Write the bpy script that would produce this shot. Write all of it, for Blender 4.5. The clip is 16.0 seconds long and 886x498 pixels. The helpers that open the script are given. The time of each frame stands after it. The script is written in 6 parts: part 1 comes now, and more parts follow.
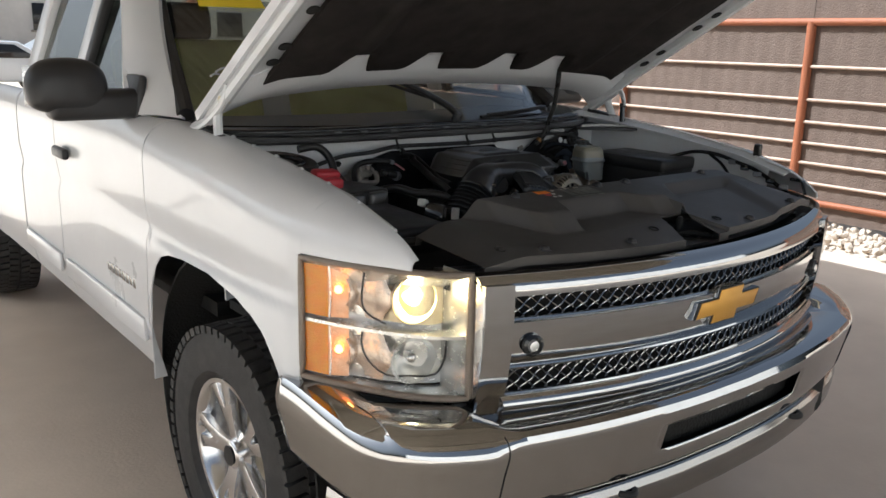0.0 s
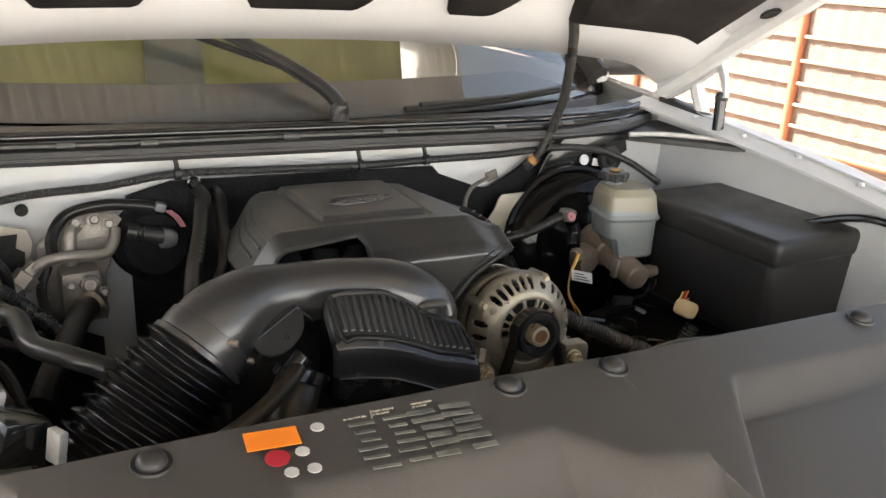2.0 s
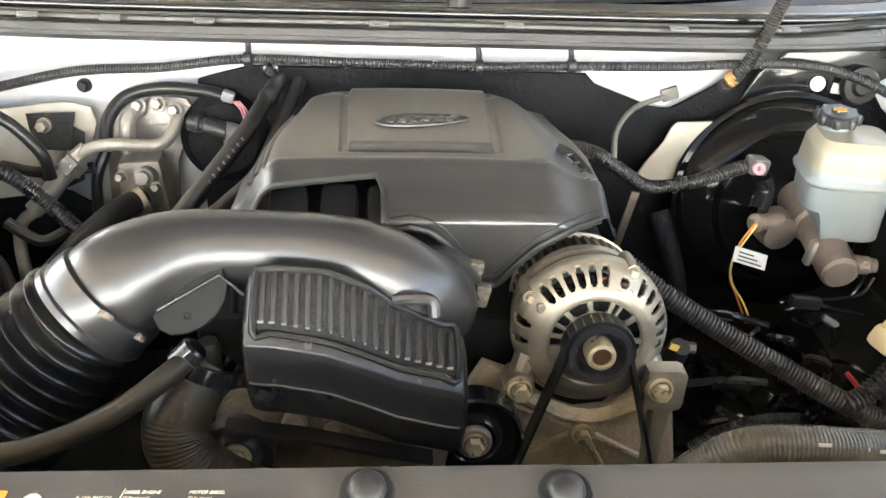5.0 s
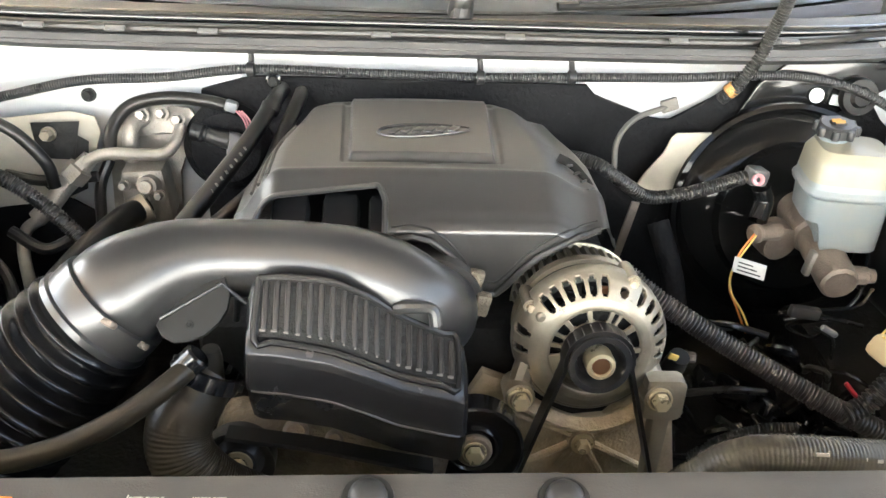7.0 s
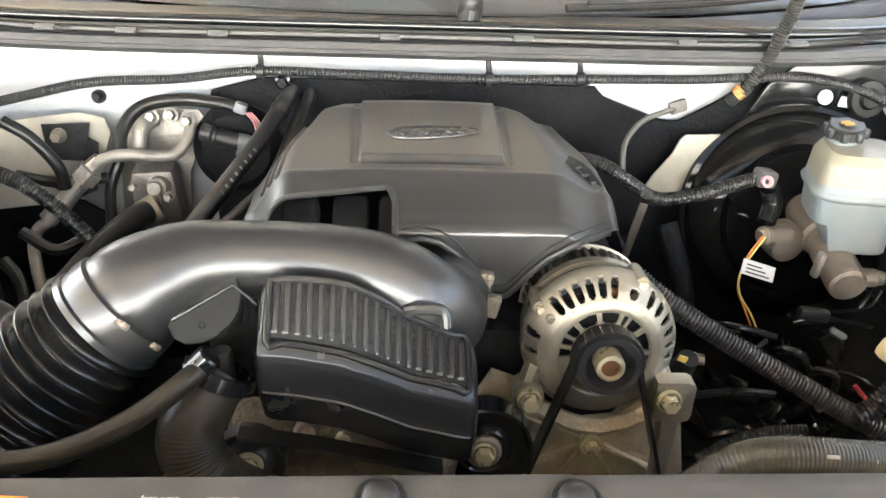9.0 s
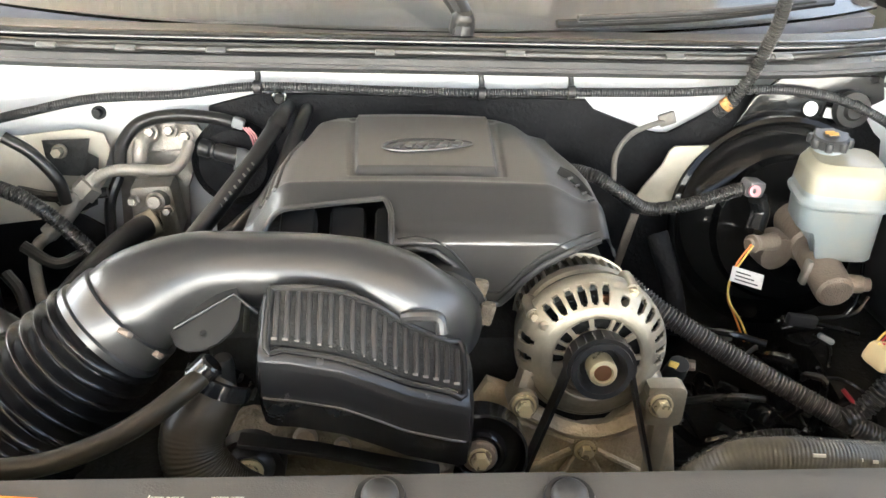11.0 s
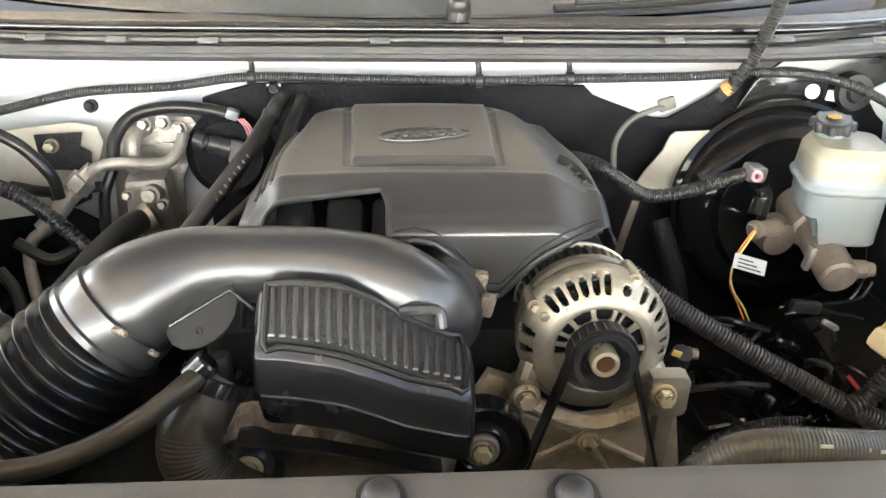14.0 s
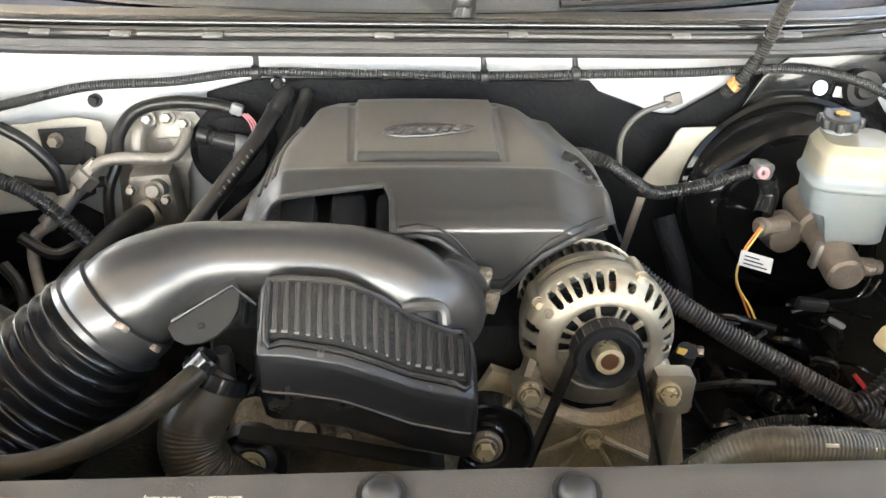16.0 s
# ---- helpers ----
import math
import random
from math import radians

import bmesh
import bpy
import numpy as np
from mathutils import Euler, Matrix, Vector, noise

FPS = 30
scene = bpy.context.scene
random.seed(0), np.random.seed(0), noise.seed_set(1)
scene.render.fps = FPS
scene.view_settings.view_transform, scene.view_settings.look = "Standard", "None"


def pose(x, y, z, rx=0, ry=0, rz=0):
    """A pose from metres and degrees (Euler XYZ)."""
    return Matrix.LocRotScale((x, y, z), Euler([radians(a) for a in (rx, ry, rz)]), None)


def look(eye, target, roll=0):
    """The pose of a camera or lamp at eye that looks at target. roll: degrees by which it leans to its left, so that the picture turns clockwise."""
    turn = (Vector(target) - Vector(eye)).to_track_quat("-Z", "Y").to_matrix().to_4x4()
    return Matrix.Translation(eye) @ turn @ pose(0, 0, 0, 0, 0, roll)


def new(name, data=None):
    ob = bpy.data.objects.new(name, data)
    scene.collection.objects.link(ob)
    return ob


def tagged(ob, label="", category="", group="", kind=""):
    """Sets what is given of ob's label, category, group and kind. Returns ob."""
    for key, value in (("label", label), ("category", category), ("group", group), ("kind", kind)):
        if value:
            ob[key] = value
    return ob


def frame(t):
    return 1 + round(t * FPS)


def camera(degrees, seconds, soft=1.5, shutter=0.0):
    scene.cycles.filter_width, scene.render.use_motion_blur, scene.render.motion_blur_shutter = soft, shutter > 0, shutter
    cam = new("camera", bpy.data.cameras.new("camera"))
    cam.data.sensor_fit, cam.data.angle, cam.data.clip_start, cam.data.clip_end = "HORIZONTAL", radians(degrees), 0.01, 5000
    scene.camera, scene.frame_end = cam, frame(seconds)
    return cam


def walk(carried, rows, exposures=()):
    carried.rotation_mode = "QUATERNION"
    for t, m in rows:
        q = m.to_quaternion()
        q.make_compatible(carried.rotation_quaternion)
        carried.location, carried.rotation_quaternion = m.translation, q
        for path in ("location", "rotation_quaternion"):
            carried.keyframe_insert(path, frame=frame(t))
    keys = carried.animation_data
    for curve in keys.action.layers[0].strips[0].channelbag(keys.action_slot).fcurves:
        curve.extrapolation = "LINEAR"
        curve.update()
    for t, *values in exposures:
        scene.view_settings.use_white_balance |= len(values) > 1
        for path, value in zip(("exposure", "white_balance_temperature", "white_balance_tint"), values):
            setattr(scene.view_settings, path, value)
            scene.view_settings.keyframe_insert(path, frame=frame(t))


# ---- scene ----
cam = camera(55.8, 16.0)
METRES, EYE, TILT, LEAN, TURN = 2.44, 1.70, -15.0, 0.0, -38.0
ROWS = [
    (0.0, 0.0, 0.0, 0.0, 0.0, 0.0, -0.0),
    (0.5, 0.0672, 0.1711, 0.0408, 0.27, -1.13, -0.1),
    (1.0, 0.1094, 0.351, 0.0887, 0.74, -1.84, -0.89),
    (1.5, 0.1891, 0.5274, 0.1269, 4.64, -3.29, -2.27),
    (2.0, 0.2205, 0.6891, 0.1606, 11.11, -4.92, -4.48),
    (2.5, 0.2481, 0.8178, 0.1859, 22.33, -10.34, -6.96),
    (3.0, 0.2967, 0.8729, 0.2004, 30.38, -15.79, -7.95),
    (3.5, 0.2963, 0.876, 0.2016, 33.44, -17.63, -8.17),
    (4.0, 0.2932, 0.8729, 0.201, 34.02, -17.73, -8.49),
    (4.5, 0.2941, 0.8707, 0.2022, 34.24, -17.53, -8.78),
    (7.0, 0.2964, 0.8671, 0.2041, 34.47, -16.64, -9.08),
    (7.5, 0.2963, 0.8667, 0.2035, 34.63, -16.73, -9.01),
    (8.0, 0.2956, 0.8667, 0.2031, 34.71, -16.83, -9.03),
    (8.5, 0.295, 0.8661, 0.2039, 34.82, -16.81, -9.06),
    (11.0, 0.3, 0.8578, 0.2041, 34.33, -15.5, -8.72),
    (11.5, 0.3001, 0.8562, 0.2047, 33.92, -15.36, -8.54),
    (12.0, 0.2998, 0.8571, 0.2048, 33.84, -15.55, -8.33),
    (12.5, 0.298, 0.8584, 0.2044, 33.84, -15.79, -8.17),
    (13.0, 0.2964, 0.8611, 0.2039, 33.85, -16.08, -8.07),
    (13.5, 0.2967, 0.8625, 0.2043, 33.91, -16.26, -8.0),
    (14.0, 0.2968, 0.8628, 0.2049, 34.07, -16.41, -7.95),
    (14.5, 0.296, 0.8637, 0.2047, 34.14, -16.53, -7.98),
    (15.0, 0.2953, 0.8648, 0.2043, 34.24, -16.61, -8.03),
    (15.5, 0.2952, 0.8648, 0.204, 34.36, -16.68, -8.07),
    (16.0, 0.2967, 0.8648, 0.2043, 34.52, -16.71, -8.04),
]
walk(cam, [(t, pose(0, 0, 0, 0, -1.7, 0) @ pose(-1.869, -1.213, EYE, TILT, LEAN, TURN) @ pose(METRES * x, METRES * y, METRES * z, 90 + pitch, roll, yaw)) for t, x, y, z, yaw, pitch, roll in ROWS],
     [(0.0, 0.85, 5550, 5), (0.5, 1.05, 5650, 5), (1.0, 1.3, 5850, 5), (1.5, 2.1, 5950, 6), (2.0, 3.05, 6100, 7), (2.6, 3.85, 6000, 6), (3.0, 4.4, 5950, 4), (3.6, 4.65, 5950, 4), (16.0, 4.65, 5950, 4)])

# ---- light ----
world = bpy.data.worlds.new("world")
scene.world = world
world.use_nodes = True
wn, wl = world.node_tree.nodes, world.node_tree.links
sky = wn.new("ShaderNodeTexSky")
sky.sky_type, sky.sun_disc = "NISHITA", False
sky.sun_elevation, sky.sun_rotation = radians(47.7), radians(-42)
sky.dust_density, sky.air_density = 9.0, 0.8
haze = wn.new("ShaderNodeHueSaturation")
haze.inputs["Saturation"].default_value = 0.5
wl.new(sky.outputs[0], haze.inputs["Color"])
wl.new(haze.outputs[0], wn["Background"].inputs[0])
wn["Background"].inputs[1].default_value = 0.075
sun = new("sun", bpy.data.lights.new("sun", "SUN"))
sun.data.energy, sun.data.angle, sun.data.color = 5.0, radians(0.5), (1.0, 0.96, 0.90)
sun.matrix_world = look((0, 0, 12), (4.5, -5.0, 4.6))


# ---- materials ----
def material(name, color, rough=0.5, metal=0.0, grain=0.0, scale=200.0, vary=0.0, vscale=6.0, color2=None, coat=0.0, rough_vary=0.0,
             transmission=0.0, emission=None, strength=0.0, ior=1.45, detail=4.0, spec=0.5):
    m = bpy.data.materials.new(name)
    m.use_nodes = True
    n, l = m.node_tree.nodes, m.node_tree.links
    b = n["Principled BSDF"]
    b.inputs["Base Color"].default_value = (*color, 1)
    b.inputs["Roughness"].default_value = rough
    b.inputs["Metallic"].default_value = metal
    b.inputs["Coat Weight"].default_value = coat
    b.inputs["Coat Roughness"].default_value = 0.04
    b.inputs["Transmission Weight"].default_value = transmission
    b.inputs["IOR"].default_value = ior
    b.inputs["Specular IOR Level"].default_value = spec
    if emission:
        b.inputs["Emission Color"].default_value = (*emission, 1)
        b.inputs["Emission Strength"].default_value = strength
    co = n.new("ShaderNodeTexCoord")
    if vary or rough_vary:
        t = n.new("ShaderNodeTexNoise")
        t.inputs["Scale"].default_value, t.inputs["Detail"].default_value, t.inputs["Roughness"].default_value = vscale, 8, 0.65
        l.new(co.outputs["Object"], t.inputs["Vector"])
        if vary:
            mix = n.new("ShaderNodeMix")
            mix.data_type = "RGBA"
            r = n.new("ShaderNodeMapRange")
            r.inputs[1].default_value, r.inputs[2].default_value = 0.35, 0.7
            l.new(t.outputs["Fac"], r.inputs[0])
            l.new(r.outputs[0], mix.inputs[0])
            c2 = color2 or tuple(c * (1 - vary) for c in color)
            mix.inputs[6].default_value, mix.inputs[7].default_value = (*color, 1), (*c2, 1)
            l.new(mix.outputs[2], b.inputs["Base Color"])
        if rough_vary:
            r2 = n.new("ShaderNodeMapRange")
            r2.inputs[1].default_value, r2.inputs[2].default_value = 0.3, 0.7
            r2.inputs[3].default_value, r2.inputs[4].default_value = max(rough - rough_vary, 0.02), rough + rough_vary
            l.new(t.outputs["Fac"], r2.inputs[0])
            l.new(r2.outputs[0], b.inputs["Roughness"])
    if grain:
        g = n.new("ShaderNodeTexNoise")
        g.inputs["Scale"].default_value, g.inputs["Detail"].default_value = scale, detail
        l.new(co.outputs["Object"], g.inputs["Vector"])
        bump = n.new("ShaderNodeBump")
        bump.inputs["Strength"].default_value, bump.inputs["Distance"].default_value = grain, 1.0 / scale
        l.new(g.outputs["Fac"], bump.inputs["Height"])
        l.new(bump.outputs[0], b.inputs["Normal"])
    return m


M_PAINT = material("white_paint", (0.66, 0.67, 0.68), 0.32, coat=0.6, vary=0.05, vscale=2.0, rough_vary=0.05)
M_PAINT_IN = material("white_bay_paint", (0.62, 0.64, 0.66), 0.42, vary=0.16, vscale=9.0, color2=(0.58, 0.58, 0.56), coat=0.2)
M_CHROME = material("chrome", (0.50, 0.50, 0.495), 0.06, 1.0, rough_vary=0.03, vscale=5.0)
M_CHROME_DULL = material("satin_chrome", (0.34, 0.335, 0.325), 0.15, 1.0, rough_vary=0.05, vscale=14.0)
M_BLACK = material("black_plastic", (0.024, 0.024, 0.0245), 0.36, grain=0.12, scale=700.0, vary=0.3, vscale=18.0, color2=(0.028, 0.027, 0.026), rough_vary=0.08, spec=0.4)
M_SHIELD = material("grained_shield_plastic", (0.066, 0.0625, 0.058), 0.46, grain=0.18, scale=700.0, vary=0.3, vscale=7.0, color2=(0.080, 0.0755, 0.070), rough_vary=0.07, spec=0.35)
M_COVER = material("grained_dark_plastic", (0.021, 0.0208, 0.0200), 0.37, grain=0.16, scale=900.0, vary=0.2, vscale=4.0, color2=(0.026, 0.0255, 0.0245), ior=1.95, detail=2.0)
M_BELLOWS = material("ribbed_rubber", (0.008, 0.008, 0.008), 0.21)
M_STATOR = material("stator_laminations", (0.055, 0.058, 0.052), 0.42, 0.5, grain=0.3, scale=500.0, vary=0.4, vscale=40.0)
M_TAB = material("black_bracket_plastic", (0.020, 0.020, 0.0195), 0.48, grain=0.06, scale=800.0, spec=0.22)
M_GLOSS = material("glossy_black", (0.013, 0.013, 0.013), 0.14, coat=0.3, rough_vary=0.06, vscale=20.0)
M_DUCT = material("moulded_black_duct", (0.026, 0.026, 0.026), 0.30, grain=0.03, scale=300.0, ior=1.7)
# lighter tone for painted highlights on resonator rib ends, and for belt ribs
M_SATIN = material("lightened_black_plastic", (0.16, 0.155, 0.145), 0.25, rough_vary=0.05, vscale=40.0, ior=1.7)
M_RUBBER = material("black_rubber", (0.015, 0.0148, 0.014), 0.30, vary=0.4, vscale=25.0, color2=(0.017, 0.016, 0.015), spec=0.4)
M_LOOM = material("corrugated_loom", (0.030, 0.029, 0.027), 0.30, rough_vary=0.1, vscale=40.0)
M_LOOM_WORN = material("worn_loom", (0.085, 0.080, 0.070), 0.30, rough_vary=0.1, vscale=40.0, vary=0.4, color2=(0.045, 0.043, 0.040))
# near-black: stands for shade in gaps and openings, also colours dark parts
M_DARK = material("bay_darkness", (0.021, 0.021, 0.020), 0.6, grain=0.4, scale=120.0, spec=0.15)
M_PAD = material("firewall_pad", (0.015, 0.015, 0.016), 0.55, grain=0.4, scale=160.0, vary=0.4, vscale=10.0, spec=0.05)
M_LINER = material("hood_liner_felt", (0.017, 0.015, 0.014), 0.9, grain=0.8, scale=350.0, vary=0.5, vscale=12.0, color2=(0.030, 0.026, 0.024), spec=0.15)
M_ALU = material("cast_aluminium", (0.37, 0.335, 0.26), 0.36, 0.6, grain=0.22, scale=700.0, vary=0.35, vscale=35.0, color2=(0.27, 0.24, 0.19), rough_vary=0.1)
M_ALU_DARK = material("dirty_aluminium", (0.60, 0.52, 0.38), 0.42, 0.45, grain=0.7, scale=250.0, vary=0.6, vscale=22.0, color2=(0.36, 0.30, 0.21))
M_CREAM = material("cream_primer", (0.47, 0.44, 0.36), 0.5, vary=0.25, vscale=14.0)
# yellow-green paints sunlight through tinted glass onto beige seat cloth
M_SEAT = material("green_lit_seat_cloth", (0.50, 0.50, 0.20), 0.8, grain=0.5, scale=300.0, vary=0.3, vscale=5.0)
M_INK = material("cream_ink", (0.62, 0.58, 0.47), 0.5)
M_STEEL = material("zinc_bolt", (0.66, 0.58, 0.38), 0.32, 0.6, rough_vary=0.1, vscale=60.0)
M_COPPER = material("worn_steel", (0.45, 0.24, 0.14), 0.4, 1.0)
M_GLASS = material("window_glass", (0.90, 0.92, 0.90), 0.0, transmission=1.0, ior=1.45)
M_TINT = material("tinted_glass", (0.34, 0.37, 0.33), 0.0, transmission=1.0, ior=1.5)
M_LENS = material("clear_lens", (0.97, 0.97, 0.95), 0.03, transmission=1.0, ior=1.3)
M_AMBER = material("amber_reflector", (1.0, 0.43, 0.02), 0.3, grain=0.25, scale=160.0, vary=0.35, vscale=40.0, color2=(1.0, 0.30, 0.008), spec=0.2)
M_SILVER = material("reflector_silver", (0.90, 0.90, 0.88), 0.25, 0.7, rough_vary=0.05, vscale=40.0)
# warm and peach tones paint the amber glow reflected inside the headlamp
M_WARMREF = material("warm_reflector", (0.92, 0.78, 0.66), 0.22, 0.85, grain=0.4, scale=120.0, vary=0.3, vscale=30.0)
M_PEACH = material("amber_reflection_peach", (0.95, 0.50, 0.26), 0.25, 0.4, grain=0.4, scale=110.0, vary=0.35, vscale=30.0, color2=(0.95, 0.62, 0.42))
# lit version of the silver reflector: the bulb's yellow glow is in its colour
M_LITREF = material("lit_yellow_reflector", (0.88, 0.76, 0.48), 0.28, 0.9, grain=0.3, scale=120.0, vary=0.2, vscale=20.0)
M_RESERVOIR = material("milky_nylon", (0.18, 0.21, 0.225), 0.36, vary=0.5, vscale=22.0, color2=(0.215, 0.22, 0.205), coat=0.15)
M_YELLOWED = material("yellowed_nylon", (0.23, 0.222, 0.18), 0.36, vary=0.5, vscale=14.0, color2=(0.25, 0.22, 0.14), coat=0.15)
M_BOOSTER = material("black_enamel", (0.006, 0.006, 0.006), 0.07, rough_vary=0.04, vscale=12.0, spec=0.22)
M_GOLD = material("gold_emblem", (0.62, 0.34, 0.06), 0.32, 0.5, grain=0.3, scale=300.0)
M_RED = material("red_plastic", (0.40, 0.028, 0.04), 0.42)
M_ORANGE = material("orange_label", (0.9, 0.25, 0.02), 0.5)
M_WHITE = material("white_label", (0.55, 0.55, 0.53), 0.5, vary=0.25, vscale=60.0)
M_GREYLABEL = material("grey_print", (0.20, 0.20, 0.175), 0.5, vary=0.6, vscale=45.0, color2=(0.075, 0.078, 0.07))
M_CASTING = material("brown_grey_casting", (0.27, 0.225, 0.185), 0.42, 0.4, grain=0.6, scale=350.0, vary=0.35, vscale=30.0, color2=(0.20, 0.165, 0.13))
M_STRAP = material("tinned_braid", (0.17, 0.16, 0.14), 0.45, 0.3, grain=0.8, scale=600.0)
M_ICON = material("gold_print", (0.46, 0.25, 0.05), 0.5)
M_RES = material("resonator_plastic", (0.020, 0.020, 0.0202), 0.24, rough_vary=0.05, vscale=15.0)
M_COOLANT = material("weathered_hose_rubber", (0.021, 0.0175, 0.012), 0.38, grain=0.08, scale=900.0, vary=0.4, vscale=25.0, color2=(0.028, 0.024, 0.016), spec=0.35)
M_GRIME = material("grimy_casting", (0.25, 0.21, 0.155), 0.55, 0.2, grain=0.8, scale=150.0, vary=0.6, vscale=18.0, color2=(0.10, 0.083, 0.06))
M_PIPE = material("dull_aluminium_pipe", (0.35, 0.325, 0.29), 0.42, 0.5, grain=0.4, scale=300.0, vary=0.4, vscale=30.0, color2=(0.25, 0.23, 0.20))
M_LOOM_GREY = material("dusty_loom", (0.034, 0.034, 0.034), 0.32, rough_vary=0.1, vscale=40.0)
M_CLIP = material("grey_clip", (0.10, 0.10, 0.10), 0.4)
M_PRINT = material("pale_print", (0.42, 0.39, 0.31), 0.5, vary=0.3, vscale=80.0)
M_YELLOW = material("yellow_sticker", (0.85, 0.65, 0.02), 0.5)
M_TAPE = material("brown_tape", (0.42, 0.22, 0.07), 0.7, grain=0.8, scale=300.0)
M_TAN = material("cream_connector", (0.62, 0.50, 0.28), 0.5)
M_TYRE = material("tyre_rubber", (0.028, 0.027, 0.026), 0.7, grain=0.4, scale=200.0, vary=0.4, vscale=20.0, color2=(0.05, 0.048, 0.045))
M_RIM = material("machined_alloy", (0.72, 0.72, 0.72), 0.22, 1.0, rough_vary=0.08, vscale=20.0)
M_CONCRETE = material("concrete_slab", (0.74, 0.63, 0.515), 0.7, grain=0.12, scale=60.0, vary=0.3, vscale=1.1, color2=(0.63, 0.53, 0.43), detail=8.0)
M_STUCCO = material("pale_stucco", (0.66, 0.645, 0.62), 0.9, grain=0.4, scale=40.0, vary=0.15, vscale=1.0)
M_COWL = material("weathered_cowl_plastic", (0.058, 0.057, 0.056), 0.38, grain=0.3, scale=600.0, vary=0.3, vscale=9.0, rough_vary=0.08)
M_HOSE = material("braided_hose", (0.050, 0.046, 0.036), 0.24, grain=0.15, scale=600.0, vary=0.5, vscale=60.0, color2=(0.085, 0.074, 0.050))
M_GRAVEL = material("gravel", (0.60, 0.50, 0.40), 0.9, vary=0.4, vscale=30.0)
M_RUST = material("rust_painted_pipe", (0.31, 0.10, 0.040), 0.6, grain=0.4, scale=150.0, vary=0.4, vscale=12.0, color2=(0.27, 0.09, 0.04))
M_SCREEN = material("woven_shade_screen", (0.150, 0.106, 0.082), 0.85, grain=0.5, scale=60.0, vary=0.25, vscale=3.0, color2=(0.122, 0.086, 0.066))
# thin rails are paler than the rust paint to carry sunlight on their tops
M_RAIL = material("sunlit_pale_rail", (0.50, 0.36, 0.27), 0.5, vary=0.3, vscale=9.0)
M_ROOF = material("canopy_steel", (0.30, 0.27, 0.225), 0.6, vary=0.2, vscale=2.0)
M_DASH = material("grey_dashboard", (0.150, 0.156, 0.182), 0.6, grain=0.2, scale=300.0)
M_LAMP = material("lit_bulb", (1.0, 0.8, 0.5), 0.3, emission=(1.0, 0.78, 0.46), strength=18.0)
M_LAMP_DIM = material("lit_marker", (1.0, 0.5, 0.15), 0.3, emission=(1.0, 0.42, 0.10), strength=4.0)
M_WIRE_O = material("orange_wire", (0.75, 0.25, 0.06), 0.4)
M_WIRE_Y = material("yellow_wire", (0.75, 0.55, 0.15), 0.4)
M_PINK = material("pink_plastic", (0.48, 0.22, 0.24), 0.45)
M_GREY = material("grey_connector", (0.20, 0.205, 0.215), 0.42)


# ---- mesh helpers ----
def finish(bm, angle=35.0):
    me = bpy.data.meshes.new("mesh")
    bmesh.ops.recalc_face_normals(bm, faces=bm.faces)
    bm.to_mesh(me)
    bm.free()
    if angle:
        me.shade_smooth()
        me.set_sharp_from_angle(angle=radians(angle))
    return me


def part(name, bm, mat, parent=None, label="", angle=35.0):
    ob = new(name, bm if isinstance(bm, bpy.types.Mesh) else finish(bm, angle))
    if not ob.data.materials:
        ob.data.materials.append(mat)
    ob.parent = parent
    return tagged(ob, label)


def thing(name, label, category, group="", kind=""):
    ob = new(name)
    ob.empty_display_size = 0.1
    return tagged(ob, label, category, group, kind)


def box(size, at=(0, 0, 0), turn=(0, 0, 0), bevel=0.0, seg=2, bm=None, taper=1.0):
    own = bmesh.new()
    bmesh.ops.create_cube(own, size=1.0)
    for v in own.verts:
        k = taper if v.co.z > 0 else 1.0
        v.co = Vector((v.co.x * size[0] * k, v.co.y * size[1] * k, v.co.z * size[2]))
    if bevel:
        bmesh.ops.bevel(own, geom=own.edges[:], offset=bevel, segments=seg, profile=0.5, affect="EDGES")
    own.transform(pose(*at, *turn))
    return join(bm, own)


def join(bm, own):
    if bm is None:
        return own
    me = bpy.data.meshes.new("t")
    own.to_mesh(me)
    own.free()
    bm.from_mesh(me)
    bpy.data.meshes.remove(me)
    return bm


def axis_frame(at, way):
    """A frame at a point whose z points along way."""
    return Matrix.Translation(at) @ Vector(way).to_track_quat("Z", "Y").to_matrix().to_4x4()


def lathe(profile, at=(0, 0, 0), way=(0, 0, 1), n=40, bm=None, closed=False):
    """Turns (radius, height) pairs round an axis."""
    own = bmesh.new()
    rings = []
    for r, h in profile:
        if r < 1e-5:
            rings.append([own.verts.new((0, 0, h))])
        else:
            rings.append([own.verts.new((r * math.cos(2 * math.pi * i / n), r * math.sin(2 * math.pi * i / n), h)) for i in range(n)])
    pairs = list(zip(rings, rings[1:])) + ([(rings[-1], rings[0])] if closed else [])
    for a, b in pairs:
        for i in range(n):
            j = (i + 1) % n
            q = [a[i % len(a)], a[j % len(a)], b[j % len(b)], b[i % len(b)]]
            q = list(dict.fromkeys(q))
            if len(q) > 2:
                own.faces.new(q)
    own.transform(axis_frame(at, way))
    return join(bm, own)


def spline(pts, per=8):
    """A smooth curve through points, as a list of Vectors."""
    p = [Vector(q) for q in pts]
    p = [2 * p[0] - p[1]] + p + [2 * p[-1] - p[-2]]
    out = []
    for i in range(1, len(p) - 2):
        a, b, c, d = p[i - 1:i + 3]
        for k in range(per):
            t = k / per
            out.append(0.5 * ((2 * b) + (c - a) * t + (2 * a - 5 * b + 4 * c - d) * t * t + (3 * b - a - 3 * c + d) * t ** 3))
    return out + [p[-2]]


